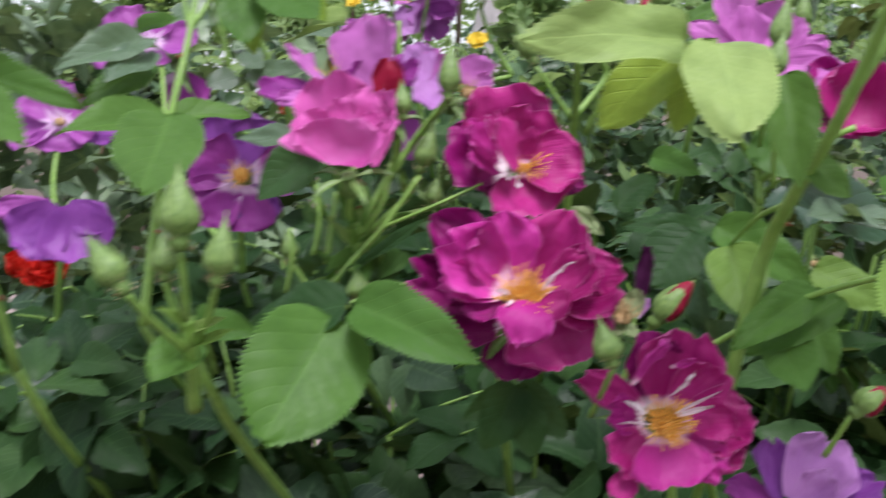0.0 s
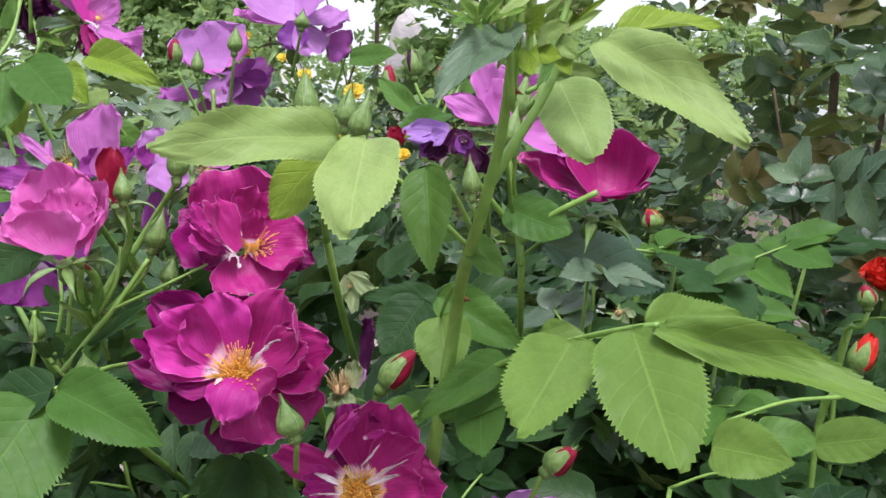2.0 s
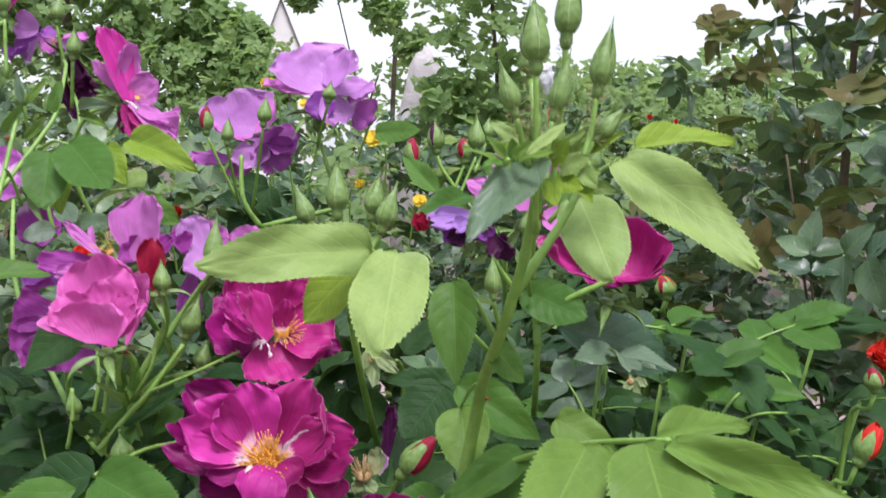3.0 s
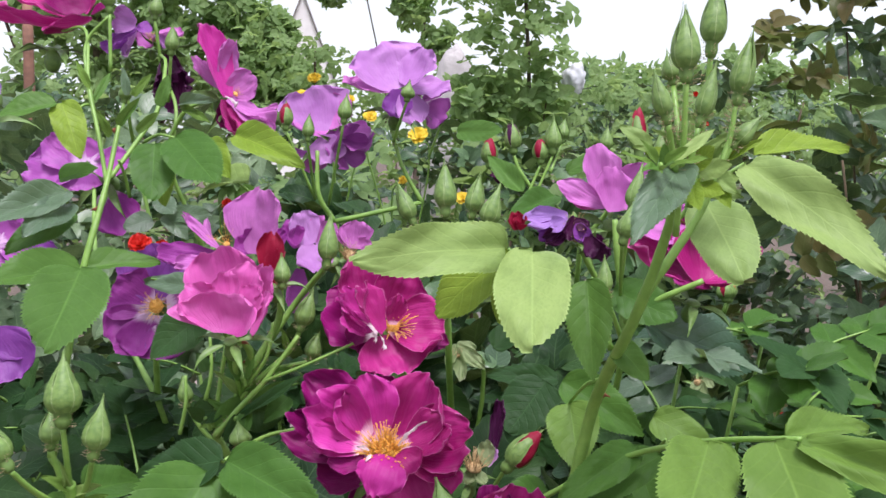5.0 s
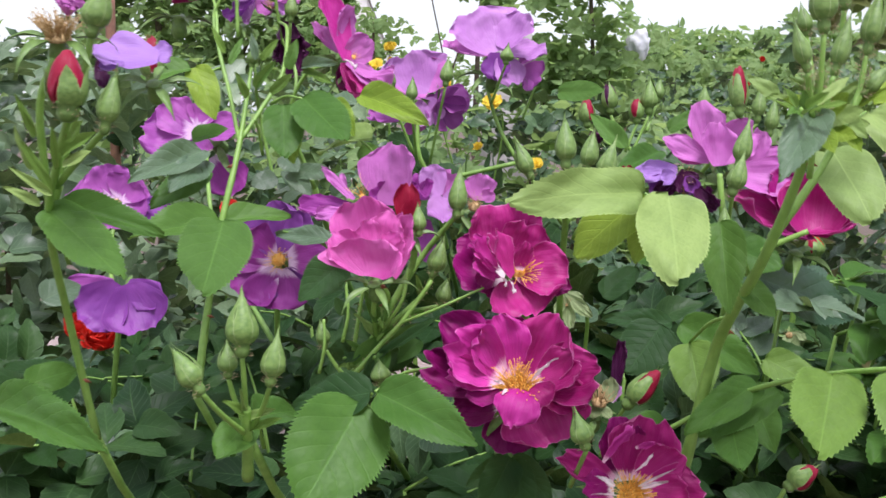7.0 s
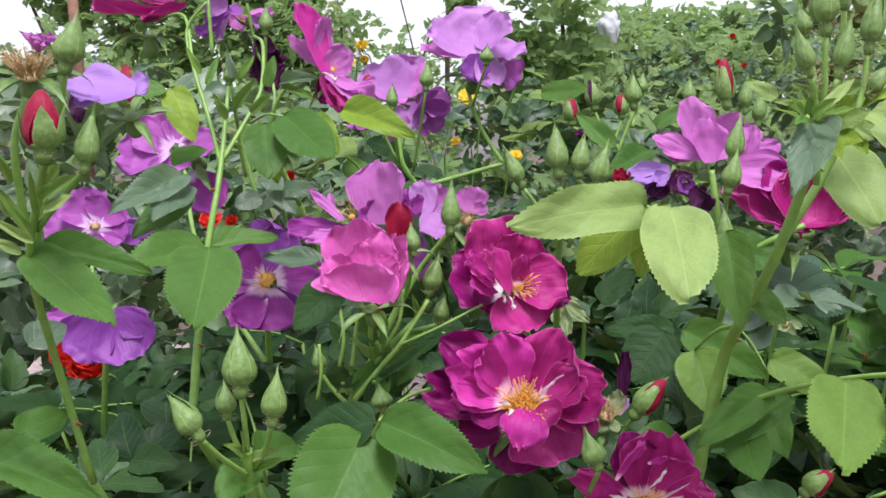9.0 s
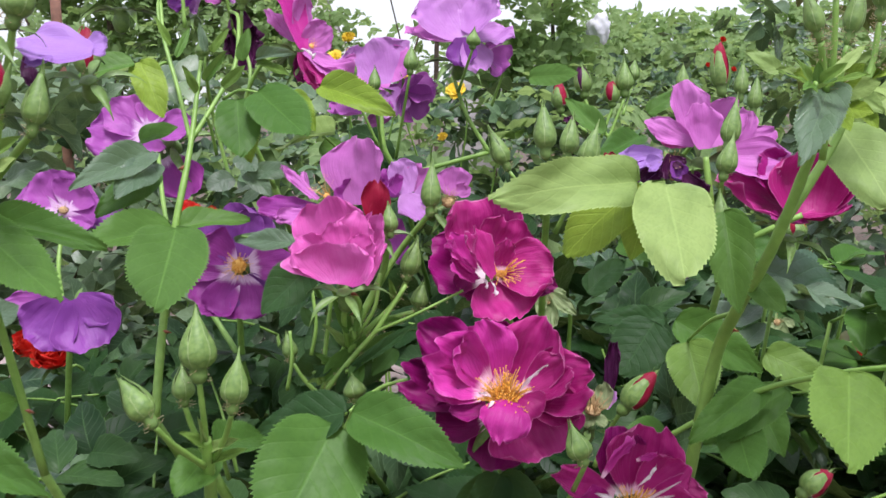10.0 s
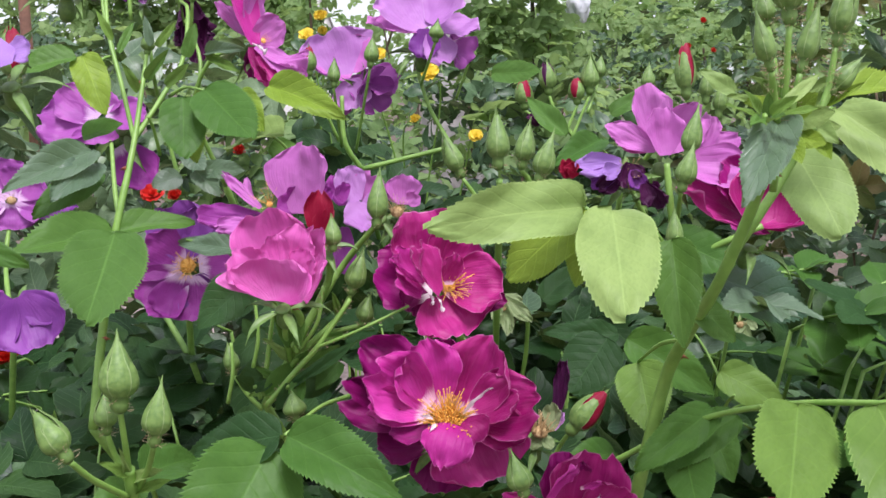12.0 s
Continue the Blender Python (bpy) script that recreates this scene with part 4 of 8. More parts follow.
def house():
    """A white gabled house far behind the trees; the ridge runs away from the viewer."""
    h = thing("house", "white gabled house with a grey roof behind trees", "house", (-2.12, 20, 0))
    h.rotation_euler[2] = 0.16
    w, d, e, r, t = 0.72, 6.0, 2.3, 4.2, 0.05
    v = [(-w, 0, 0), (w, 0, 0), (w, 0, e), (0, 0, r), (-w, 0, e), (-w, d, 0), (w, d, 0), (w, d, e), (0, d, r), (-w, d, e)]
    f = [(0, 1, 2, 3, 4), (9, 8, 7, 6, 5), (1, 6, 7, 2), (0, 4, 9, 5)]
    part("wall", mesh_of("house_wall", v, f, [M_WALL], smooth=False), h)
    for s in (-1, 1):
        a, b = Vector((s * (w + 0.06), -0.06, e - 0.12)), Vector((0, -0.06, r + 0.02))
        quad = [a, b, b + Vector((0, d + 0.6, 0)), a + Vector((0, d + 0.6, 0))]
        top = [q + Vector((0, 0, t)) for q in quad]
        part("roof", mesh_of("house_roof", quad + top, [(3, 2, 1, 0), (4, 5, 6, 7), (0, 1, 5, 4), (1, 2, 6, 5), (2, 3, 7, 6), (3, 0, 4, 7)], [M_ROOF], smooth=False), h)


house()


def standing_stone():
    bm = bmesh.new()
    bmesh.ops.create_icosphere(bm, subdivisions=4, radius=1)
    for v in bm.verts:
        p = v.co.copy()
        k = 1 + 0.16 * noise.noise(p * 1.6) + 0.06 * noise.noise(p * 5)
        v.co = Vector((p.x * 0.125 * k * (1 - 0.25 * p.z), p.y * 0.07 * k, 0.78 + math.copysign(abs(p.z) ** 0.55, p.z) * 0.78 * (1 + 0.05 * noise.noise(p * 3))))
    me = bpy.data.meshes.new("standing_stone")
    bm.to_mesh(me)
    bm.free()
    me.materials.append(M_ROCK)
    me.polygons.foreach_set("use_smooth", np.ones(len(me.polygons), dtype=bool))
    ob = new("standing_stone", me)
    ob.location = (0.20, 3.70, -0.02)
    tagged(ob, "upright pale grey rough stone among the shrubs", "stone")


standing_stone()


def stake():
    v, f = tube_arrays([(0, 0, 0), (0.004, 0, 0.7), (0, 0.003, 1.42)], 0.011, 0.0095, 10, 8, 0.05)
    ob = new("garden_stake", mesh_of("garden_stake", v, f, [M_STAKE]))
    ob.location = (-0.66, 1.82, 0)
    tagged(ob, "thin reddish brown wooden garden stake", "stake")


stake()


def fleece():
    """A rumpled white cloth caught in the young tree's twigs."""
    bm = bmesh.new()
    bmesh.ops.create_icosphere(bm, subdivisions=4, radius=1)
    for v in bm.verts:
        p = v.co.copy()
        k = 1 + 0.35 * noise.noise(p * 1.8) + 0.15 * noise.noise(p * 4.5)
        v.co = Vector((p.x * 0.036 * k, p.y * 0.025 * k, p.z * 0.045 * k * (1 + 0.2 * p.x)))
    me = bpy.data.meshes.new("white_cloth")
    bm.to_mesh(me)
    bm.free()
    me.materials.append(M_SHEET)
    me.polygons.foreach_set("use_smooth", np.ones(len(me.polygons), dtype=bool))
    ob = new("white_cloth", me)
    ob.location = (0.545, 3.05, 1.385)
    tagged(ob, "crumpled white cloth hanging among leaves", "cloth")


fleece()


# ---------------------------------------------------------------- the rose bush in front

shoot_a = thing("rose_shoot", "rose shoot with a wide ruffled magenta bloom and dark leaves", "rose shoot", (0.07, 0.68, 0), "shoots of the rose bush")
stem(shoot_a, "cane", [(0.07, 0.68, 0), (0.0516, 0.6234, 0.7081), (0.0239, 0.3968, 0.9835)], 0.0030, 0.0020)
stem(shoot_a, "stem", [(0.0239, 0.3968, 0.9835), (0.0264, 0.3896, 1.0019), (0.0274, 0.3772, 1.019)], 0.002, 0.0018)
bl = bloom(shoot_a, 'wide open magenta bloom with ruffled petals and golden stamens', (0.0315, 0.3772, 1.0201), (-0.05, -0.83, 0.52), 0.0377, '', 'magenta', 3, stamens=130, sink=0.36)
petal(bl, (0.0250, 0.3886, 1.0288), (-0.0027, 0.3862, 1.0524), 0.0238, "plum", 60)
petal(bl, (0.0233, 0.3899, 1.0159), (-0.0139, 0.3874, 1.0310), 0.0244, "plum", 61)
petal(bl, (0.0256, 0.3880, 1.0096), (0.0007, 0.3816, 1.0123), 0.0244, "plum", 62)
petal(bl, (0.0295, 0.3895, 1.0062), (0.0255, 0.3798, 0.9871), 0.0249, "plum", 63)
petal(bl, (0.0398, 0.3845, 1.0154), (0.0477, 0.3697, 0.9966), 0.0435, "magenta", 64, ruffle=0.1)
petal(bl, (0.0325, 0.3943, 1.0264), (0.0284, 0.3957, 1.0510), 0.0232, "plum", 65)
petal(bl, (0.0374, 0.3853, 1.0206), (0.0512, 0.3795, 1.0525), 0.0325, "magenta", 66, cup=0.65)
petal(bl, (0.0423, 0.3823, 1.0213), (0.0687, 0.3713, 1.0315), 0.0313, "magenta", 67, cup=0.7)
petal(bl, (0.0404, 0.3766, 1.0235), (0.0590, 0.3700, 1.0357), 0.0209, "magenta", 68, cup=0.55)
petal(bl, (0.0405, 0.3780, 1.0194), (0.0637, 0.3674, 1.0174), 0.0191, "magenta", 69, ruffle=0.1)
petal(bl, (0.0272, 0.3799, 1.0240), (0.0185, 0.3749, 1.0530), 0.0302, "cerise", 70, ruffle=0.14, curl=0.12, cup=0.45)
petal(bl, (0.0243, 0.3781, 1.0255), (-0.0005, 0.3699, 1.0443), 0.0290, "cerise", 71, ruffle=0.12, cup=0.75, curl=0.1)
petal(bl, (0.0225, 0.3757, 1.0228), (-0.0015, 0.3682, 1.0321), 0.0162, "cerise", 72, cup=0.7, ruffle=0.12)
petal(bl, (0.0232, 0.3732, 1.0191), (0.0075, 0.3685, 1.0203), 0.0145, "plum", 73, ruffle=0.1, root=0.2)
petal(bl, (0.0340, 0.3683, 1.0216), (0.0266, 0.3574, 1.0076), 0.0278, "cerise", 74, belly=-0.2, ruffle=0.12, curl=0.0, taper=0.55, cup=-0.3, root=0.3)
petal(bl, (0.0366, 0.3693, 1.0217), (0.0442, 0.3633, 1.0155), 0.0191, "magenta", 75, belly=-0.15, root=0.3)
petal(bl, (0.0376, 0.3689, 1.0259), (0.0486, 0.3664, 1.0379), 0.0017, "white", 76, label="narrow white inner petal", cup=0.7, ruffle=0.2, belly=-0.1, taper=0.7)
petal(bl, (0.0251, 0.3688, 1.0240), (0.0200, 0.3662, 1.0265), 0.0023, "white", 77, label="narrow white inner petal", cup=0.7, ruffle=0.2, belly=-0.1, taper=0.7)
petal(bl, (0.0264, 0.3675, 1.0222), (0.0236, 0.3642, 1.0203), 0.0023, "white", 78, label="narrow white inner petal", cup=0.7, ruffle=0.2, belly=-0.1, taper=0.7)
lf = leaf(shoot_a, (-0.0327, 0.3509, 1.025), (-0.0117, 0.4239, 1.0171))
leaflet(lf, (-0.032, 0.3509, 1.025), (0.0117, 0.3229, 1.0123), 0.0257, (-0.18, -0.63, 0.76), "mid", 1)
leaflet(lf, (-0.0354, 0.3549, 1.0241), (-0.0743, 0.3646, 1.0127), 0.0231, (-0.35, -0.73, 0.58), "dark", 2)
lf = leaf(shoot_a, (-0.0398, 0.3567, 1.0185), (-0.0355, 0.3621, 1.0205))
leaflet(lf, (-0.0394, 0.3537, 1.0188), (-0.0595, 0.3151, 0.9863), 0.0445, (0.32, -0.7, 0.63), "mid", 0)
lf = leaf(shoot_a, (0.0298, 0.3847, 0.9843), (0.0239, 0.3968, 0.9835))
leaflet(lf, (0.0292, 0.3789, 0.9858), (0.0163, 0.3696, 0.9624), 0.0188, (0.20, -0.85, 0.3), "deep", 2)
leaflet(lf, (0.0313, 0.3808, 0.9845), (0.0351, 0.3716, 0.9589), 0.0168, (-0.20, -0.85, 0.3), "deep", 0)
leaflet(lf, (0.0303, 0.3848, 0.9843), (0.0482, 0.3767, 0.9649), 0.0153, (-0.20, -0.85, 0.3), "dark", 0)
leaflet(lf, (0.0271, 0.3862, 0.9807), (0.0084, 0.3785, 0.9712), 0.0132, (0.20, -0.85, 0.3), "deep", 1)
bud(shoot_a, (0.0582, 0.3284, 1.0069), (0.0532, 0.3314, 1.0236), 0.0105, "plump green bud", seed=4)
bristles(shoot_a, (0.0582, 0.3284, 1.0069), (0.057, 0.3291, 1.0109), 0.0028, 22, 0.0018, 301, M_GLAND)
stem(shoot_a, "pedicel", [(0.0547, 0.3547, 0.9812), (0.0582, 0.3284, 1.0069)], 0.0012, 0.001)

shoot_b = thing("rose_shoot", "rose shoot with a magenta bloom turned to one side", "rose shoot", (0.08, 0.76, 0), "shoots of the rose bush")
stem(shoot_b, "cane", [(0.08, 0.76, 0), (0.0675, 0.7006, 0.7352), (0.0486, 0.463, 1.0211)], 0.0030, 0.0020)
stem(shoot_b, "stem", [(0.0486, 0.463, 1.0211), (0.0363, 0.4374, 1.0478), (0.0318, 0.4206, 1.0677)], 0.002, 0.0018)
bl = bloom(shoot_b, 'magenta bloom with folded inner petals and golden stamens', (0.0346, 0.4209, 1.0688), (0.28, -0.85, 0.42), 0.0308, '', 'magenta', 11, stamens=40, spin=0.9, sink=0.36)
petal(bl, (0.0275, 0.4220, 1.0687), (0.0011, 0.4158, 1.0800), 0.0372, "plum", 220)
petal(bl, (0.0279, 0.4255, 1.0723), (0.0255, 0.4239, 1.1037), 0.0434, "magenta", 221, ruffle=0.11)
petal(bl, (0.0321, 0.4264, 1.0719), (0.0424, 0.4253, 1.0934), 0.0279, "magenta", 222)
petal(bl, (0.0323, 0.4201, 1.0696), (0.0582, 0.4119, 1.0715), 0.0286, "magenta", 223, cup=0.5, ruffle=0.1)
petal(bl, (0.0427, 0.4233, 1.0649), (0.0602, 0.4204, 1.0604), 0.0124, "plum", 224)
petal(bl, (0.0291, 0.4164, 1.0648), (0.0395, 0.4041, 1.0503), 0.0428, "magenta", 225, ruffle=0.1, root=0.2)
petal(bl, (0.0250, 0.4196, 1.0658), (0.0176, 0.4105, 1.0574), 0.0261, "plum", 226, root=0.3)
petal(bl, (0.0298, 0.4068, 1.0684), (0.0193, 0.3991, 1.0917), 0.0186, "magenta", 227, cup=0.6, root=0.3)
petal(bl, (0.0219, 0.4103, 1.0709), (0.0105, 0.4048, 1.0882), 0.0155, "cerise", 228, cup=0.6, root=0.3)
petal(bl, (0.0215, 0.4058, 1.0676), (0.0110, 0.4012, 1.0775), 0.0143, "cerise", 229, cup=0.5, root=0.3)
petal(bl, (0.0338, 0.4141, 1.0705), (0.0368, 0.4101, 1.0852), 0.0112, "magenta", 230)
petal(bl, (0.0278, 0.4047, 1.0676), (0.0306, 0.3997, 1.0613), 0.0012, "white", 231, label="narrow white inner petal", cup=0.7, ruffle=0.2, belly=-0.1, taper=0.7)
petal(bl, (0.0241, 0.4049, 1.0688), (0.0268, 0.4002, 1.0646), 0.0012, "white", 232, label="narrow white inner petal", cup=0.7, ruffle=0.2, belly=-0.1, taper=0.7)
petal(bl, (0.0230, 0.4014, 1.0726), (0.0097, 0.4014, 1.0858), 0.0025, "cerise", 233, cup=0.6)

shoot_c = thing("rose_shoot", "low rose shoot with an open white-streaked magenta bloom", "rose shoot", (0.12, 0.58, 0), "shoots of the rose bush")
stem(shoot_c, "cane", [(0.12, 0.58, 0), (0.1089, 0.5398, 0.6728), (0.0923, 0.3788, 0.9345)], 0.0030, 0.0020)
stem(shoot_c, "stem", [(0.0923, 0.3788, 0.9345), (0.0877, 0.368, 0.9623)], 0.002, 0.0018)
bl = bloom(shoot_c, 'open magenta bloom with white streaks round the stamens', (0.0801, 0.3438, 0.9816), (0.05, -0.85, 0.5), 0.0325, '', 'magenta', 23, stamens=120, spin=0.2, sink=0.36)
petal(bl, (0.0832, 0.3563, 0.9838), (0.0893, 0.3530, 1.0143), 0.0331, "magenta", 460, cup=0.5)
petal(bl, (0.0795, 0.3562, 0.9834), (0.0761, 0.3568, 1.0126), 0.0214, "plum", 461)
petal(bl, (0.0842, 0.3514, 0.9848), (0.1009, 0.3468, 1.0010), 0.0214, "magenta", 462)
petal(bl, (0.0871, 0.3499, 0.9820), (0.1111, 0.3409, 0.9829), 0.0265, "magenta", 463, cup=0.5)
petal(bl, (0.0873, 0.3449, 0.9826), (0.1042, 0.3363, 0.9858), 0.0153, "magenta", 464, cup=0.6)
petal(bl, (0.0850, 0.3491, 0.9769), (0.1074, 0.3377, 0.9690), 0.0189, "magenta", 465, ruffle=0.12)
petal(bl, (0.0846, 0.3433, 0.9789), (0.0979, 0.3321, 0.9657), 0.0168, "cerise", 466, ruffle=0.12)
petal(bl, (0.0791, 0.3412, 0.9782), (0.0814, 0.3287, 0.9634), 0.0301, "cerise", 467, ruffle=0.1)
petal(bl, (0.0744, 0.3433, 0.9789), (0.0613, 0.3334, 0.9673), 0.0214, "magenta", 468)
petal(bl, (0.0690, 0.3395, 0.9676), (0.0605, 0.3319, 0.9579), 0.0102, "magenta", 469)
petal(bl, (0.0736, 0.3505, 0.9857), (0.0491, 0.3426, 0.9996), 0.0138, "magenta", 470, cup=0.6)
petal(bl, (0.0732, 0.3480, 0.9831), (0.0591, 0.3405, 0.9869), 0.0153, "plum", 471)
petal(bl, (0.0674, 0.3431, 0.9965), (0.0803, 0.3407, 1.0133), 0.0051, "cerise", 472, cup=0.5)
petal(bl, (0.0822, 0.3386, 0.9875), (0.0973, 0.3360, 0.9966), 0.0015, "white", 473, label="narrow white inner petal", cup=0.7, ruffle=0.2, belly=-0.1, taper=0.7)
petal(bl, (0.0832, 0.3385, 0.9867), (0.0949, 0.3352, 0.9915), 0.0028, "white", 474, label="narrow white inner petal", cup=0.7, ruffle=0.2, belly=-0.1, taper=0.7)
petal(bl, (0.0808, 0.3396, 0.9938), (0.0882, 0.3370, 1.0028), 0.0010, "white", 475, label="narrow white inner petal", cup=0.7, ruffle=0.2, belly=-0.1, taper=0.7)
petal(bl, (0.0722, 0.3386, 0.9875), (0.0635, 0.3364, 0.9928), 0.0031, "white", 476, label="narrow white inner petal", cup=0.7, ruffle=0.2, belly=-0.1, taper=0.7)
petal(bl, (0.0730, 0.3370, 0.9839), (0.0621, 0.3342, 0.9855), 0.0010, "white", 477, label="narrow white inner petal", cup=0.7, ruffle=0.2, belly=-0.1, taper=0.7)
petal(bl, (0.0817, 0.3451, 1.0026), (0.0898, 0.3425, 1.0058), 0.0036, "cerise", 478, cup=0.6)
bl = bloom(shoot_c, 'faded purple bloom', (0.1468, 0.3795, 0.9389), (0.1, -0.6, 0.6), 0.0295, '', 'purple', 29, stamens=0, sink=0.36)
petal(bl, (0.1358, 0.3813, 0.9373), (0.1323, 0.3834, 0.9632), 0.0194, "violet", 580, root=0.3)
petal(bl, (0.1408, 0.3792, 0.9370), (0.1595, 0.3792, 0.9624), 0.0310, "lavender", 581, root=0.3)
petal(bl, (0.1416, 0.3753, 0.9380), (0.1729, 0.3728, 0.9479), 0.0219, "violet", 582, root=0.3)
petal(bl, (0.1398, 0.3733, 0.9383), (0.1519, 0.3695, 0.9527), 0.0142, "lavender", 583, root=0.3)
petal(bl, (0.1328, 0.3792, 0.9370), (0.1136, 0.3766, 0.9463), 0.0168, "purple", 584, root=0.3)
bud(shoot_c, (0.0867, 0.4058, 1.0029), (0.1045, 0.4082, 1.0223), 0.0122, "opening bud with red petals", "red", 0.15, seed=5)
stem(shoot_c, "pedicel", [(0.0765, 0.4138, 0.9751), (0.0825, 0.4113, 0.9923), (0.0867, 0.4058, 1.0029)], 0.0012, 0.001)
bl = bloom(shoot_c, 'spent bloom with a straw crown and white petal rests', (0.0715, 0.3883, 1.0103), (0.1, -0.3, 0.9), 0.0244, '', 'lavender', 31, stamens=40, dry=True, sink=0.36)
petal(bl, (0.0776, 0.3922, 1.0097), (0.0773, 0.3919, 1.0219), 0.0081, "husk", 620, root=0.3)
petal(bl, (0.0781, 0.3922, 1.0097), (0.0817, 0.3914, 1.0187), 0.0058, "lavender", 621)
petal(bl, (0.0723, 0.3883, 1.0101), (0.0677, 0.3854, 1.0039), 0.0069, "husk", 622, root=0.3)
petal(bl, (0.0728, 0.3882, 1.0096), (0.0762, 0.3853, 1.0036), 0.0069, "husk", 623, root=0.3)
petal(bl, (0.0812, 0.4027, 1.0128), (0.0845, 0.4041, 1.0374), 0.0076, "wine", 624, ruffle=0.15, cup=0.8, root=0.3)

shoot_d = thing("rose_shoot", "rose shoot with a cupped pink bloom and a red bud", "rose shoot", (0.02, 0.78, 0), "shoots of the rose bush")
stem(shoot_d, "cane", [(0.02, 0.78, 0), (-0.0089, 0.7109, 0.7275), (-0.0523, 0.4344, 1.0105)], 0.0030, 0.0020)
stem(shoot_d, "stem", [(-0.0523, 0.4344, 1.0105), (-0.035, 0.4189, 1.0431), (-0.0324, 0.4112, 1.058), (-0.0397, 0.4029, 1.0676)], 0.0021, 0.0016, 3, 2)
stem(shoot_d, "stem", [(-0.035, 0.4189, 1.0431), (-0.0205, 0.423, 1.0707), (-0.019, 0.4114, 1.0932)], 0.002, 0.0016)
stem(shoot_d, "stem", [(-0.0337, 0.4193, 1.0456), (-0.016, 0.4335, 1.0739), (0.0025, 0.4216, 1.0977)], 0.0018, 0.0013)
bl = bloom(shoot_d, 'cupped rose-pink bloom', (-0.0362, 0.3809, 1.0704), (-0.1, -0.42, 0.9), 0.0292, '', 'pink', 41, stamens=0, sink=0.1)
petal(bl, (-0.0390, 0.3959, 1.0761), (-0.0442, 0.3984, 1.1078), 0.0325, "pink", 820, root=0.3)
petal(bl, (-0.0339, 0.3893, 1.0733), (-0.0204, 0.3890, 1.1010), 0.0203, "pink", 821, root=0.3)
petal(bl, (-0.0353, 0.3882, 1.0796), (-0.0295, 0.3911, 1.1006), 0.0217, "pink", 822, root=0.3)
petal(bl, (-0.0374, 0.3868, 1.0836), (-0.0397, 0.3879, 1.0981), 0.0122, "pink", 823, root=0.3)
petal(bl, (-0.0304, 0.3839, 1.0777), (-0.0249, 0.3838, 1.0920), 0.0163, "pink", 824, root=0.3)
petal(bl, (-0.0407, 0.3834, 1.0734), (-0.0550, 0.3822, 1.0923), 0.0203, "pink", 825, root=0.3)
petal(bl, (-0.0362, 0.3771, 1.0722), (-0.0368, 0.3736, 1.0901), 0.0420, "pink", 826, cup=0.7, belly=0.2, root=0.3)
petal(bl, (-0.0262, 0.3779, 1.0717), (-0.0194, 0.3775, 1.0908), 0.0163, "pink", 827, root=0.3)
stem(shoot_d, "stem", [(-0.0481, 0.4084, 1.0179), (-0.0343, 0.4084, 1.0340), (-0.0242, 0.4079, 1.0453), (-0.0099, 0.4125, 1.0651)], 0.0014, 0.0010)
bristles(shoot_d, (-0.0481, 0.4084, 1.0179), (-0.0343, 0.4084, 1.0340), 0.0012, 16, 0.0016, 401, M_GLAND)
bristles(shoot_d, (-0.0343, 0.4084, 1.0340), (-0.0242, 0.4079, 1.0453), 0.0012, 16, 0.0016, 402, M_GLAND)
bristles(shoot_d, (-0.0242, 0.4079, 1.0453), (-0.0099, 0.4125, 1.0651), 0.0012, 16, 0.0016, 403, M_GLAND)
stem(shoot_d, "pedicel", [(-0.0256, 0.4078, 1.0443), (-0.0072, 0.4046, 1.0523), (0.0160, 0.4078, 1.0626)], 0.0008, 0.0006)
bristles(shoot_d, (-0.0256, 0.4078, 1.0443), (-0.0072, 0.4046, 1.0523), 0.0007, 14, 0.0016, 411, M_GLAND)
bristles(shoot_d, (-0.0072, 0.4046, 1.0523), (0.0160, 0.4078, 1.0626), 0.0007, 14, 0.0016, 412, M_GLAND)
stem(shoot_d, "stem", [(-0.0503, 0.4237, 1.0265), (-0.0480, 0.4239, 1.0421), (-0.0455, 0.4240, 1.0575)], 0.0012, 0.0009)
bristles(shoot_d, (-0.0503, 0.4237, 1.0265), (-0.0480, 0.4239, 1.0421), 0.0010, 14, 0.0016, 421, M_GLAND)
bristles(shoot_d, (-0.0480, 0.4239, 1.0421), (-0.0455, 0.4240, 1.0575), 0.0010, 14, 0.0016, 422, M_GLAND)
stem(shoot_d, "stem", [(-0.0343, 0.4154, 1.0401), (-0.0248, 0.4132, 1.0546), (-0.0219, 0.4154, 1.0706)], 0.0010, 0.0008)
bristles(shoot_d, (-0.0343, 0.4154, 1.0401), (-0.0248, 0.4132, 1.0546), 0.0009, 12, 0.0016, 431, M_GLAND)
bristles(shoot_d, (-0.0248, 0.4132, 1.0546), (-0.0219, 0.4154, 1.0706), 0.0009, 12, 0.0016, 432, M_GLAND)
stem(shoot_d, "stem", [(-0.0571, 0.4323, 1.0289), (-0.0542, 0.4322, 1.0433), (-0.0557, 0.4366, 1.0598)], 0.0010, 0.0008)
stem(shoot_d, "stem", [(-0.0692, 0.4301, 1.0125), (-0.0663, 0.4301, 1.0270), (-0.0671, 0.4340, 1.0406)], 0.0010, 0.0008)
lf = leaf(shoot_d, (-0.0366, 0.4055, 1.0271), (-0.0404, 0.4086, 1.0203))
leaflet(lf, (-0.0366, 0.4055, 1.0271), (-0.0060, 0.3963, 1.0509), 0.0059, (0.3, -0.6, 0.75), "dark", 0)
leaflet(lf, (-0.0321, 0.4062, 1.0322), (-0.0347, 0.3978, 1.0160), 0.0081, (-0.3, -0.9, 0.2), "mid", 1)
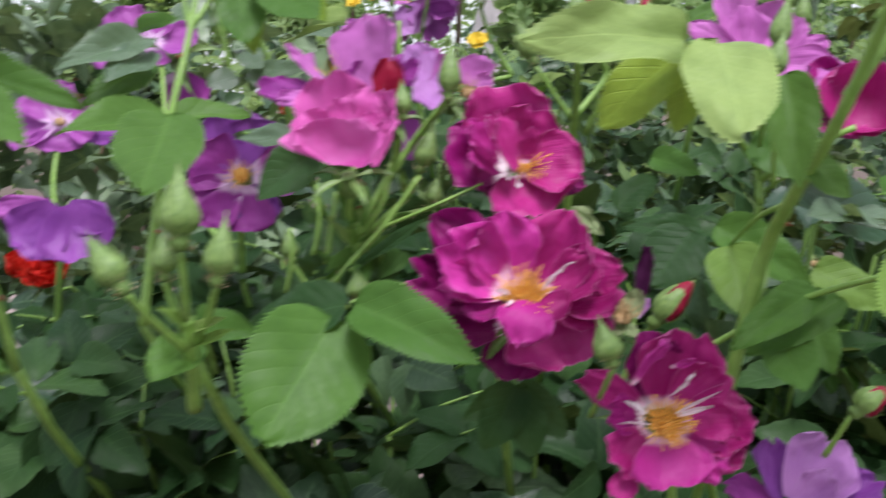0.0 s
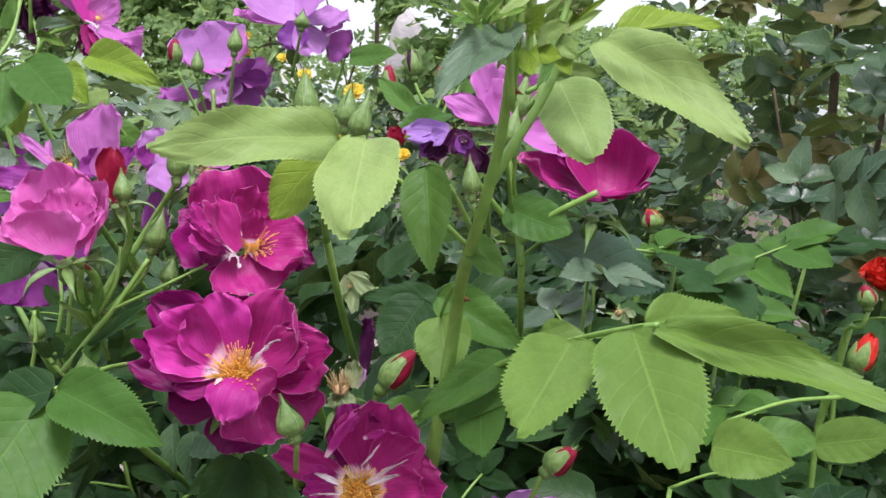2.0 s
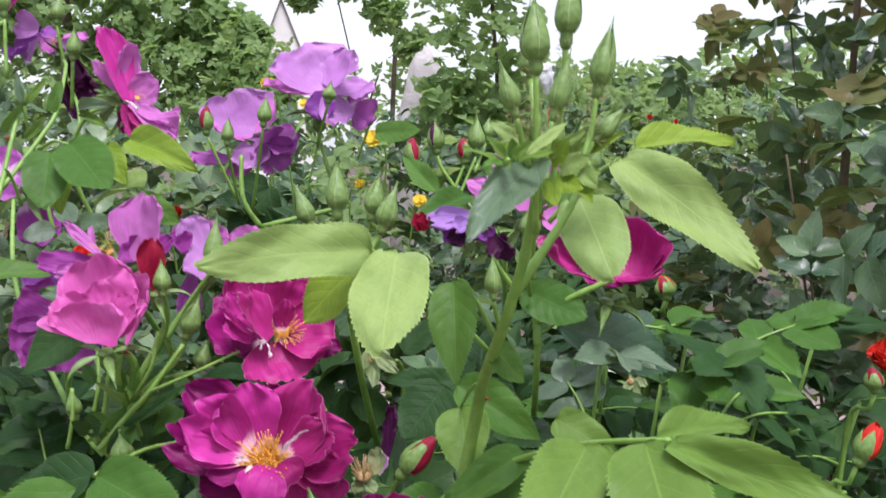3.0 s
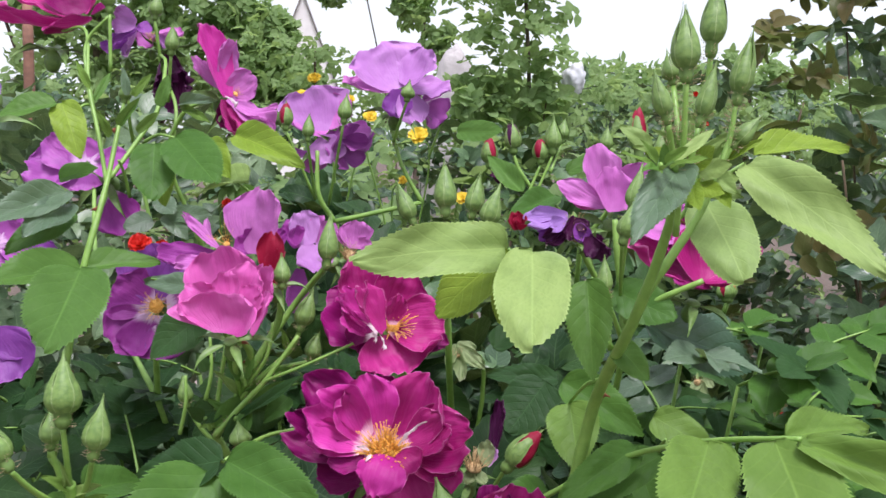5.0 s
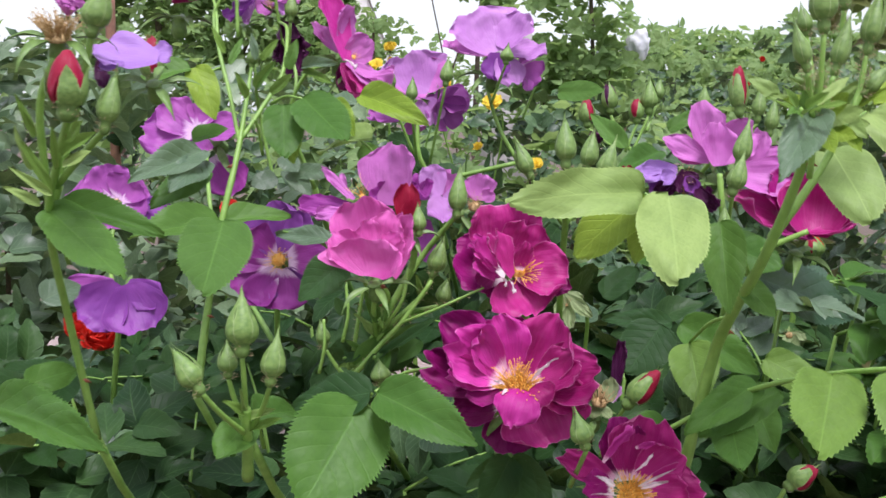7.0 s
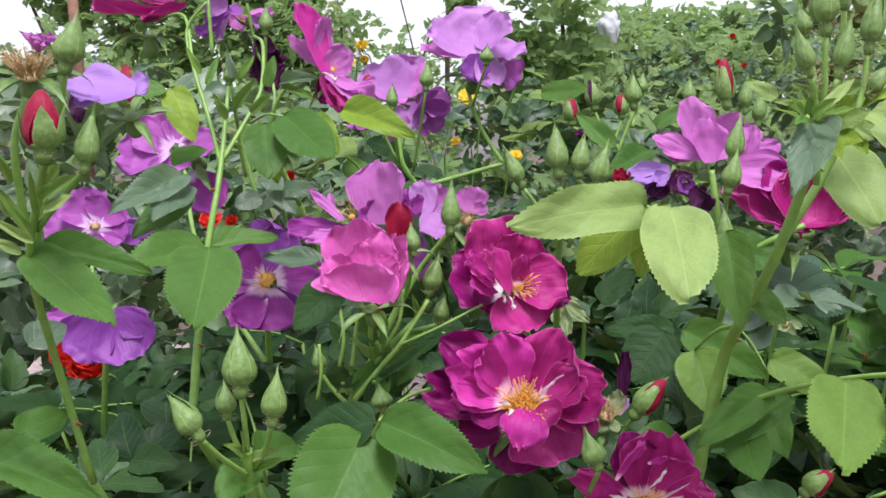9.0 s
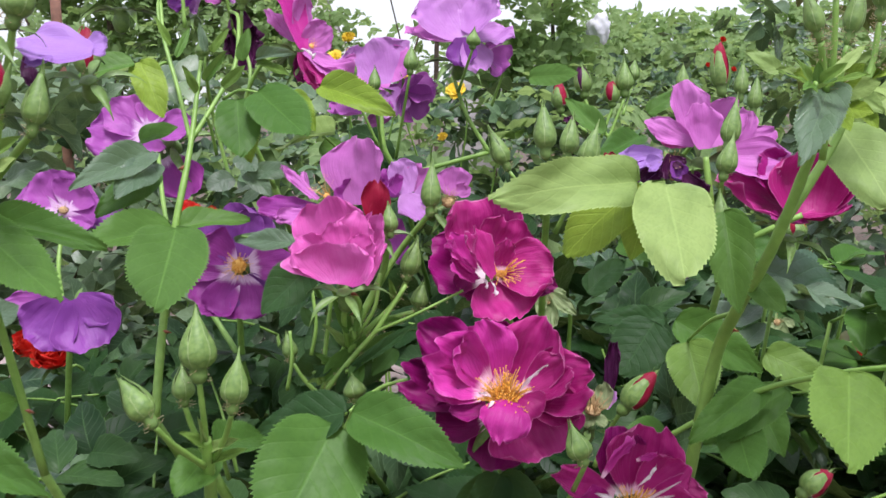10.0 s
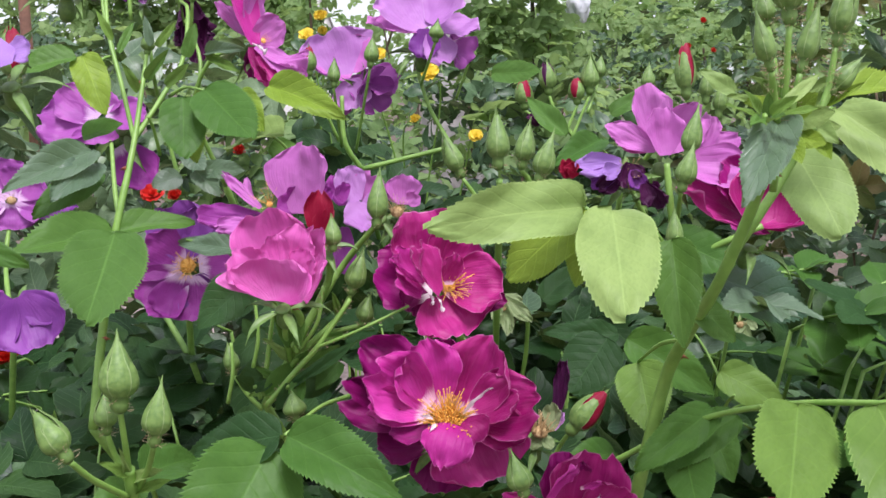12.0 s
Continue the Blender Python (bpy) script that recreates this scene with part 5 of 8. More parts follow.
leaflet(lf, (-0.0359, 0.4077, 1.0287), (-0.0430, 0.4042, 1.0172), 0.0065, (0.3, -0.9, 0.2), "dark", 2)
lf = leaf(shoot_d, (-0.0366, 0.4119, 1.0443), (-0.0342, 0.4134, 1.0405))
leaflet(lf, (-0.0367, 0.4119, 1.0438), (-0.0432, 0.4102, 1.0599), 0.0054, (0.3, -0.9, 0.2), "mid", 2)
leaflet(lf, (-0.0339, 0.4119, 1.0442), (-0.0310, 0.4119, 1.0593), 0.0049, (-0.3, -0.9, 0.2), "fresh", 0)
lf = leaf(shoot_d, (-0.0554, 0.4193, 1.0231), (-0.0524, 0.4205, 1.0174))
leaflet(lf, (-0.0554, 0.4193, 1.0231), (-0.0624, 0.4162, 1.0291), 0.0072, (0.1, -0.7, 0.6), "deep", 1)
leaflet(lf, (-0.0548, 0.4193, 1.0230), (-0.0466, 0.4155, 1.0260), 0.0061, (-0.1, -0.7, 0.6), "dark", 2)
leaflet(lf, (-0.0562, 0.4323, 1.0434), (-0.0602, 0.4296, 1.0528), 0.0062, (0.2, -0.9, 0.3), "dark", 0)
# backing leaflets whose dark tone stands in for shade behind the stalks
lf = leaf(shoot_d, (-0.0418, 0.4368, 1.0270), (-0.0478, 0.4301, 1.0145))
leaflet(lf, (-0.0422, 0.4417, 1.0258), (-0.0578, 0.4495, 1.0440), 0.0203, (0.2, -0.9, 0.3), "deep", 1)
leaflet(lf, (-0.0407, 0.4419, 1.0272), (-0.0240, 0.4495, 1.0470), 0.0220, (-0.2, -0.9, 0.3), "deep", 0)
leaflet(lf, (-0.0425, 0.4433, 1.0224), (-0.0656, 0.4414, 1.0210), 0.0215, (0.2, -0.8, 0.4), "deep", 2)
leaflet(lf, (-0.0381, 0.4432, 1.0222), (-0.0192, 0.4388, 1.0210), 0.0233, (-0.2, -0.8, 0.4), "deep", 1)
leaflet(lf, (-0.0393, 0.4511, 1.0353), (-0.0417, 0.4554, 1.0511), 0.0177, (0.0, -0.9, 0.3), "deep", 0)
bud(shoot_d, (-0.0159, 0.4004, 1.0885), (-0.0166, 0.4031, 1.1047), 0.0082, "small green bud before a red petal", seed=6)
bristles(shoot_d, (-0.0159, 0.4004, 1.0885), (-0.0161, 0.401, 1.0924), 0.0022, 22, 0.0018, 302, M_GLAND)
bloom(shoot_d, "upright red petal of an opening bloom", (-0.021, 0.4107, 1.0883), (-0.1, -0.35, 0.93), 0.0257, "", "red", 48, stamens=0, ruffle=0.02, cup=0.5, petals=((98, 1.0, 0.52, 12, 26), (60, 0.7, 0.4, 14, 30)))
bud(shoot_d, (0.002, 0.4212, 1.0952), (0.0039, 0.4255, 1.1219), 0.0101, "tight green bud with long sepals", seed=7)
bristles(shoot_d, (0.002, 0.4212, 1.0952), (0.0025, 0.4222, 1.1016), 0.0027, 22, 0.0018, 303, M_GLAND)
bl = bloom(shoot_d, 'fading magenta bloom with a tall petal', (-0.0465, 0.4317, 1.1056), (-0.1, -0.8, 0.55), 0.0257, '', 'rose', 47, stamens=16, core=0.1, tall=3.4, sink=0.36)
petal(bl, (-0.0317, 0.4329, 1.1008), (-0.0320, 0.4333, 1.1326), 0.0396, "rose", 940, ruffle=0.04, belly=0.05, root=0.3)
petal(bl, (-0.0331, 0.4372, 1.1024), (-0.0413, 0.4364, 1.1101), 0.0164, "purple", 941, root=0.3)
petal(bl, (-0.0277, 0.4351, 1.1023), (-0.0186, 0.4344, 1.1126), 0.0164, "purple", 942, root=0.3)
petal(bl, (-0.0502, 0.4296, 1.1042), (-0.0666, 0.4301, 1.1209), 0.0063, "rose", 943, root=0.3)
petal(bl, (-0.0499, 0.4310, 1.0998), (-0.0778, 0.4255, 1.1016), 0.0142, "purple", 944, root=0.3)
petal(bl, (-0.0509, 0.4268, 1.0990), (-0.0700, 0.4229, 1.0977), 0.0090, "rose", 945, root=0.3)
bloom(shoot_d, "narrow pink petal of a spent bloom", (-0.0541, 0.4356, 1.1026), (-0.5, -0.5, 0.6), 0.0161, "", "rose", 53, stamens=0, petals=((120, 1.0, 0.28, 50, 70),))
bl = bloom(shoot_d, 'faded lavender bloom with straw stamens', (0.0031, 0.4424, 1.1014), (0.0, -0.8, 0.6), 0.0264, '', 'lavender', 59, stamens=0, sink=0.36)
petal(bl, (-0.0078, 0.4450, 1.1045), (-0.0138, 0.4433, 1.1210), 0.0183, "lavender", 1180, root=0.3)
petal(bl, (-0.0091, 0.4410, 1.1049), (-0.0030, 0.4332, 1.0928), 0.0199, "lavender", 1181, root=0.3)
petal(bl, (-0.0064, 0.4491, 1.1054), (0.0015, 0.4487, 1.1173), 0.0168, "rose", 1182, root=0.3)
petal(bl, (-0.0131, 0.4391, 1.1053), (-0.0153, 0.4363, 1.1136), 0.0122, "purple", 1183, root=0.3)
petal(bl, (-0.0148, 0.4508, 1.1022), (-0.0165, 0.4530, 1.1178), 0.0145, "purple", 1184, root=0.3)
petal(bl, (-0.0139, 0.4534, 1.0916), (-0.0149, 0.4482, 1.0688), 0.0130, "mauve", 1185, root=0.3)
petal(bl, (-0.0052, 0.4448, 1.1031), (0.0029, 0.4410, 1.1058), 0.0107, "lavender", 1186, root=0.3)
bl = bloom(shoot_d, 'pink bloom losing its petals, with straw stamens', (0.0112, 0.4469, 1.0994), (0.1, -0.75, 0.6), 0.0208, '', 'rose', 61, stamens=30, dry=True, sink=0.36)
petal(bl, (0.0139, 0.4513, 1.1023), (0.0145, 0.4513, 1.1166), 0.0170, "rose", 1220, root=0.3)
petal(bl, (0.0140, 0.4534, 1.1028), (0.0069, 0.4530, 1.1134), 0.0108, "rose", 1221, root=0.3)
petal(bl, (0.0166, 0.4513, 1.1022), (0.0208, 0.4489, 1.1077), 0.0093, "rose", 1222, root=0.3)
lf = leaf(shoot_d, (-0.0518, 0.4048, 1.0769), (-0.0412, 0.4212, 1.0558))
leaflet(lf, (-0.053, 0.4048, 1.0762), (-0.0727, 0.3923, 1.0578), 0.0214, (0.08, -0.86, 0.5), "dark", 1)
lf = leaf(shoot_d, (-0.0996, 0.4983, 1.0796), (-0.0641, 0.4751, 1.0697))
leaflet(lf, (-0.0697, 0.4767, 1.0782), (-0.1055, 0.4985, 1.0796), 0.0130, (-0.37, -0.66, 0.65), "grey", 2)

shoot_e = thing("rose_shoot", "rose shoot behind with open purple blooms", "rose shoot", (-0.13, 0.91, 0), "shoots of the rose bush")
stem(shoot_e, "cane", [(-0.13, 0.91, 0), (-0.1275, 0.849, 0.7086), (-0.1238, 0.6051, 0.9842)], 0.0030, 0.0020)
stem(shoot_e, "stem", [(-0.1238, 0.6051, 0.9842), (-0.1208, 0.5902, 1.0174), (-0.1189, 0.5843, 1.0436)], 0.0022, 0.0018)
bl = bloom(shoot_e, 'open purple bloom with a white heart and yellow stamens', (-0.1169, 0.5755, 1.0522), (0.0, -0.95, 0.25), 0.0395, '', 'purple', 67, stamens=40, spin=1.57, core=0.19, sink=0.36)
petal(bl, (-0.1177, 0.5819, 1.0545), (-0.1240, 0.5839, 1.0898), 0.0421, "violet", 1340)
petal(bl, (-0.1167, 0.5838, 1.0542), (-0.1033, 0.5859, 1.0848), 0.0337, "violet", 1341)
petal(bl, (-0.1213, 0.5794, 1.0512), (-0.1438, 0.5777, 1.0655), 0.0370, "purple", 1342)
petal(bl, (-0.1205, 0.5769, 1.0476), (-0.1440, 0.5684, 1.0281), 0.0387, "purple", 1343)
petal(bl, (-0.1164, 0.5747, 1.0465), (-0.1197, 0.5650, 1.0202), 0.0455, "purple", 1344)
petal(bl, (-0.1135, 0.5766, 1.0461), (-0.1042, 0.5680, 1.0218), 0.0303, "violet", 1345)
petal(bl, (-0.1108, 0.5784, 1.0522), (-0.0790, 0.5738, 1.0580), 0.0320, "purple", 1346)
bl = bloom(shoot_e, 'drooping purple bloom with broad hanging petals', (-0.2208, 0.5756, 1.0304), (0.1, -0.75, 0.62), 0.0334, '', 'violet', 71, stamens=0, sink=0.36)
petal(bl, (-0.2243, 0.5762, 1.0345), (-0.2432, 0.5685, 1.0064), 0.0416, "violet", 1420, root=0.3)
petal(bl, (-0.2190, 0.5742, 1.0347), (-0.2049, 0.5637, 1.0049), 0.0447, "violet", 1421, root=0.3)
petal(bl, (-0.2300, 0.5823, 1.0345), (-0.2653, 0.5804, 1.0318), 0.0166, "mauve", 1422, root=0.3)
petal(bl, (-0.2201, 0.5802, 1.0344), (-0.1965, 0.5742, 1.0225), 0.0229, "violet", 1423, root=0.3)
bl = bloom(shoot_e, 'mauve purple bloom with a white heart', (-0.2686, 0.7031, 1.0790), (0.2, -0.8, 0.55), 0.0427, '', 'mauve', 73, stamens=12, spin=0.3, core=0.13, dry=True, sink=0.36)
petal(bl, (-0.2711, 0.7073, 1.0801), (-0.2844, 0.7092, 1.1067), 0.0400, "mauve", 1460)
petal(bl, (-0.2730, 0.7031, 1.0785), (-0.3085, 0.6988, 1.0740), 0.0444, "mauve", 1461)
petal(bl, (-0.2681, 0.7084, 1.0809), (-0.2569, 0.7088, 1.0990), 0.0370, "mauve", 1462)
petal(bl, (-0.2657, 0.7071, 1.0788), (-0.2429, 0.7048, 1.0791), 0.0355, "mauve", 1463)
petal(bl, (-0.2688, 0.7028, 1.0772), (-0.2661, 0.6961, 1.0583), 0.0415, "mauve", 1464)
petal(bl, (-0.2675, 0.7147, 1.0758), (-0.2269, 0.7137, 1.0719), 0.0237, "violet", 1465)
bl = bloom(shoot_e, 'mauve bloom with a white heart', (-0.2067, 0.7448, 1.1363), (-0.2, -0.8, 0.5), 0.0545, '', 'mauve', 79, stamens=0, sink=0.36)
petal(bl, (-0.2180, 0.7446, 1.1340), (-0.2609, 0.7409, 1.1326), 0.0433, "mauve", 1580)
petal(bl, (-0.2179, 0.7488, 1.1350), (-0.2447, 0.7503, 1.1580), 0.0356, "mauve", 1581)
petal(bl, (-0.2107, 0.7481, 1.1381), (-0.1800, 0.7447, 1.1380), 0.0294, "mauve", 1582)
petal(bl, (-0.2159, 0.7516, 1.1405), (-0.2084, 0.7536, 1.1560), 0.0279, "mauve", 1583)
petal(bl, (-0.2055, 0.7659, 1.1142), (-0.1854, 0.7594, 1.0835), 0.0371, "purple", 1584)
petal(bl, (-0.2170, 0.7443, 1.1317), (-0.2166, 0.7381, 1.1162), 0.0340, "mauve", 1585)
stem(shoot_e, "stem", [(-0.2489, 0.6193, 0.9207), (-0.234, 0.6018, 1.0021), (-0.2281, 0.6008, 1.0278)], 0.0022, 0.0018)
stem(shoot_e, "stem", [(-0.234, 0.6018, 1.0021), (-0.2669, 0.6796, 1.0357), (-0.2704, 0.7055, 1.0684)], 0.0018, 0.0016)
stem(shoot_e, "stem", [(-0.1238, 0.6051, 0.9842), (-0.1832, 0.6797, 1.0545), (-0.2084, 0.7481, 1.1247)], 0.002, 0.0016)

shoot_l = thing("rose_shoot", "tall upright rose shoot with forked stalks and fresh leaves", "rose shoot", (-0.11, 0.78, 0), "shoots of the rose bush")
stem(shoot_l, "cane", [(-0.11, 0.78, 0), (-0.1234, 0.7169, 0.7122), (-0.1434, 0.4646, 0.9892)], 0.0030, 0.0020)
stem(shoot_l, "stem", [(-0.1434, 0.4646, 0.9892), (-0.14, 0.4768, 1.0327), (-0.1326, 0.4849, 1.0836), (-0.1277, 0.5004, 1.1167), (-0.1266, 0.5135, 1.1349), (-0.1253, 0.5278, 1.1599), (-0.1252, 0.5407, 1.1767)], 0.0025, 0.001, 3, 5)
bud(shoot_l, (-0.1252, 0.5405, 1.1758), (-0.1238, 0.5429, 1.1904), 0.0080, "small green bud", seed=55)
stem(shoot_l, "stem", [(-0.1273, 0.5128, 1.1305), (-0.1351, 0.5231, 1.16), (-0.1446, 0.5381, 1.1873), (-0.1539, 0.5641, 1.2198), (-0.1747, 0.5849, 1.2217)], 0.0013, 0.0009)
stem(shoot_l, "stem", [(-0.1394, 0.5303, 1.172), (-0.151, 0.5536, 1.2092), (-0.1376, 0.5551, 1.2275)], 0.001, 0.0009)
stem(shoot_l, "stem", [(-0.1267, 0.513, 1.132), (-0.1119, 0.5323, 1.1598), (-0.1063, 0.5448, 1.1752), (-0.108, 0.5695, 1.2013), (-0.1179, 0.5986, 1.2092)], 0.0014, 0.001)
lf = leaf(shoot_l, (-0.1326, 0.4854, 1.0864))
leaflet(lf, (-0.1252, 0.4603, 1.0895), (-0.1195, 0.3934, 1.0625), 0.0380, (0.25, -0.37, 0.89), "fresh", 0)
leaflet(lf, (-0.1326, 0.4855, 1.087), (-0.1699, 0.4405, 1.083), 0.0263, (0.37, -0.38, 0.85), "fresh", 3)
leaflet(lf, (-0.132, 0.4855, 1.087), (-0.095, 0.4998, 1.0897), 0.0178, (0.14, -0.52, 0.84), "fresh", 3)
lf = leaf(shoot_l, (-0.1282, 0.5169, 1.1243), (-0.1334, 0.4909, 1.0886))
leaflet(lf, (-0.1476, 0.5078, 1.1266), (-0.1735, 0.4556, 1.1117), 0.0204, (0.57, -0.48, 0.67), "grey", 1)
leaflet(lf, (-0.1462, 0.5068, 1.1208), (-0.1544, 0.4644, 1.1078), 0.0185, (0.48, -0.34, 0.81), "grey", 2)
leaflet(lf, (-0.1631, 0.5398, 1.1325), (-0.1411, 0.5403, 1.14), 0.0170, (-0.1, -0.65, 0.75), "mid", 1)
leaflet(lf, (-0.1478, 0.5162, 1.1156), (-0.1716, 0.4833, 1.0959), 0.0187, (0.42, -0.67, 0.61), "mid", 2)
lf = leaf(shoot_l, (-0.0895, 0.5107, 1.1567), (-0.112, 0.5313, 1.1538))
leaflet(lf, (-0.0889, 0.5108, 1.1573), (-0.0600, 0.4756, 1.1346), 0.0290, (-0.15, -0.61, 0.78), "mid", 0)
leaflet(lf, (-0.0728, 0.5230, 1.1565), (-0.0595, 0.5079, 1.1363), 0.0142, (-0.1, -0.85, 0.4), "yellow", 2)
leaflet(lf, (-0.0542, 0.4997, 1.1593), (-0.0141, 0.4754, 1.1438), 0.0193, (-0.24, -0.77, 0.59), "yellow", 3)
leaflet(lf, (-0.1010, 0.5138, 1.1532), (-0.0961, 0.4874, 1.1239), 0.0252, (0.20, -0.75, 0.6), "mid", 0)
leaflet(lf, (-0.1004, 0.5251, 1.1473), (-0.0954, 0.5111, 1.1199), 0.0149, (0.1, -0.9, 0.3), "yellow", 2)
lf = leaf(shoot_l, (-0.1501, 0.5246, 1.1661), (-0.1423, 0.536, 1.1752))
leaflet(lf, (-0.1559, 0.5266, 1.1765), (-0.1414, 0.5108, 1.1461), 0.0186, (0.21, -0.82, 0.53), "yellow", 2)
leaflet(lf, (-0.159, 0.5264, 1.1751), (-0.1912, 0.516, 1.1664), 0.0186, (0.03, -0.69, 0.73), "fresh", 3)
leaflet(lf, (-0.1816, 0.5268, 1.1723), (-0.1938, 0.5253, 1.1606), 0.0223, (0.01, -0.99, 0.11), "grey", 1)
lf = leaf(shoot_l, (-0.0558, 0.5157, 1.1326), (-0.0432, 0.5322, 1.1129))
leaflet(lf, (-0.0486, 0.5056, 1.1345), (-0.0852, 0.5357, 1.125), 0.0270, (-0.46, -0.3, 0.84), "pale", 3)
leaflet(lf, (-0.0573, 0.525, 1.1275), (-0.0354, 0.5319, 1.1129), 0.0150, (0.45, -0.85, 0.27), "fresh", 2)
lf = leaf(shoot_l, (-0.1101, 0.5542, 1.1087), (-0.1289, 0.5633, 1.0982))
leaflet(lf, (-0.1099, 0.5563, 1.1215), (-0.0983, 0.5443, 1.1126), 0.0134, (-0.1, -0.65, 0.75), "grey", 0)
leaflet(lf, (-0.1052, 0.5546, 1.1118), (-0.089, 0.5416, 1.0984), 0.0134, (-0.03, -0.74, 0.68), "grey", 1)
leaflet(lf, (-0.1004, 0.5544, 1.1118), (-0.0761, 0.5435, 1.1124), 0.0127, (-0.36, -0.77, 0.53), "grey", 2)
leaflet(lf, (-0.1134, 0.5543, 1.1087), (-0.1271, 0.5438, 1.1035), 0.0139, (0.37, -0.75, 0.55), "grey", 0)

shoot_buds = thing("rose_shoot", "rose shoot with four tight green buds on arched stalks", "rose shoot", (-0.05, 0.64, 0), "shoots of the rose bush")
stem(shoot_buds, "cane", [(-0.05, 0.64, 0), (-0.0635, 0.5769, 0.7289), (-0.0839, 0.3243, 1.0123)], 0.0030, 0.0020)
stem(shoot_buds, "stem", [(-0.0858, 0.3311, 0.9917), (-0.0826, 0.3167, 1.0156), (-0.0819, 0.3116, 1.0281)], 0.0026, 0.002)
bud(shoot_buds, (-0.0808, 0.3023, 1.0517), (-0.0815, 0.3068, 1.0786), 0.0136, "tight green bud with a long pointed tip", seed=8)
bristles(shoot_buds, (-0.0808, 0.3023, 1.0517), (-0.081, 0.3034, 1.0582), 0.0037, 22, 0.0018, 304, M_GLAND)
stem(shoot_buds, "pedicel", [(-0.0819, 0.3115, 1.0272), (-0.081, 0.3062, 1.0384), (-0.0808, 0.3023, 1.0517)], 0.0012, 0.001)
bud(shoot_buds, (-0.0693, 0.2981, 1.0411), (-0.0662, 0.3016, 1.0629), 0.0101, "tight green bud", seed=9)
bristles(shoot_buds, (-0.0693, 0.2981, 1.0411), (-0.0686, 0.2989, 1.0463), 0.0027, 22, 0.0018, 305, M_GLAND)
stem(shoot_buds, "pedicel", [(-0.0801, 0.3152, 1.0193), (-0.0739, 0.3066, 1.03), (-0.0693, 0.2981, 1.0411)], 0.0012, 0.001)
bud(shoot_buds, (-0.0892, 0.3138, 1.0398), (-0.0901, 0.3164, 1.0553), 0.0086, "tight green bud", seed=10)
bristles(shoot_buds, (-0.0892, 0.3138, 1.0398), (-0.0894, 0.3144, 1.0435), 0.0023, 22, 0.0018, 306, M_GLAND)
stem(shoot_buds, "pedicel", [(-0.084, 0.3158, 1.0223), (-0.0872, 0.3153, 1.0309), (-0.0892, 0.3138, 1.0398)], 0.0012, 0.001)
bud(shoot_buds, (-0.092, 0.2838, 1.0418), (-0.1046, 0.2872, 1.0595), 0.0104, "leaning green bud", seed=11)
bristles(shoot_buds, (-0.092, 0.2838, 1.0418), (-0.095, 0.2846, 1.046), 0.0028, 22, 0.0018, 307, M_GLAND)
stem(shoot_buds, "pedicel", [(-0.0826, 0.31, 1.0185), (-0.0879, 0.2922, 1.0322), (-0.092, 0.2838, 1.0418)], 0.0012, 0.001)
lf = leaf(shoot_buds, (-0.0817, 0.3255, 1.0204))
leaflet(lf, (-0.0817, 0.3255, 1.0204), (-0.0697, 0.3646, 1.0138), 0.0198, (0.6, -0.05, 0.8), "mid", 1)
leaflet(lf, (-0.0838, 0.3253, 1.0184), (-0.092, 0.3041, 1.0111), 0.0165, (0.36, -0.43, 0.83), "mid", 2)

shoot_ll = thing("rose_shoot", "rose shoot with a red opening bud and a spent bloom", "rose shoot", (-0.18, 0.66, 0), "shoots of the rose bush")
stem(shoot_ll, "cane", [(-0.18, 0.66, 0), (-0.1766, 0.6055, 0.7123), (-0.1714, 0.3877, 0.9894)], 0.0030, 0.0020)
stem(shoot_ll, "stem", [(-0.1714, 0.3877, 0.9894), (-0.178, 0.376, 1.049), (-0.1718, 0.3426, 1.0993), (-0.1573, 0.3214, 1.1299), (-0.1481, 0.3082, 1.1444)], 0.002, 0.0015, 3, 9)
stem(shoot_ll, "stem", [(-0.1704, 0.3432, 1.1038), (-0.148, 0.3257, 1.1611), (-0.1433, 0.3227, 1.1765)], 0.0016, 0.0014)
stem(shoot_ll, "stem", [(-0.1647, 0.3347, 1.1159), (-0.1443, 0.3165, 1.1318), (-0.1348, 0.3093, 1.1391)], 0.0016, 0.0013)
stem(shoot_ll, "stem", [(-0.1715, 0.3435, 1.1061), (-0.1679, 0.329, 1.147), (-0.1605, 0.3268, 1.168)], 0.0018, 0.0014)
bud(shoot_ll, (-0.1454, 0.3009, 1.143), (-0.1466, 0.3048, 1.1708), 0.0150, "opening bud with a red petal", "red", 0.55, seed=12)
bristles(shoot_ll, (-0.1454, 0.3009, 1.143), (-0.1457, 0.3018, 1.1497), 0.0050, 22, 0.0018, 308, M_GLAND)
bud(shoot_ll, (-0.1417, 0.3175, 1.1756), (-0.1357, 0.3207, 1.1986), 0.0120, "tight green bud", seed=13)
bristles(shoot_ll, (-0.1417, 0.3175, 1.1756), (-0.1403, 0.3183, 1.1811), 0.0032, 22, 0.0018, 309, M_GLAND)
bud(shoot_ll, (-0.1341, 0.3071, 1.1381), (-0.1293, 0.3106, 1.1633), 0.0094, "tight green bud", seed=14)
bristles(shoot_ll, (-0.1341, 0.3071, 1.1381), (-0.1329, 0.3079, 1.1441), 0.0025, 22, 0.0018, 310, M_GLAND)
bloom(shoot_ll, "spent bloom with straw stamens", (-0.1587, 0.3279, 1.1759), (0.1, -0.35, 0.9), 0.0351, "", "purple", 83, stamens=90, dry=True)
bloom(shoot_ll, "withered purple petal rests", (-0.1565, 0.3342, 1.1851), (0.2, -0.3, 0.9), 0.0086, "crumple", "rose", 84, stamens=0)
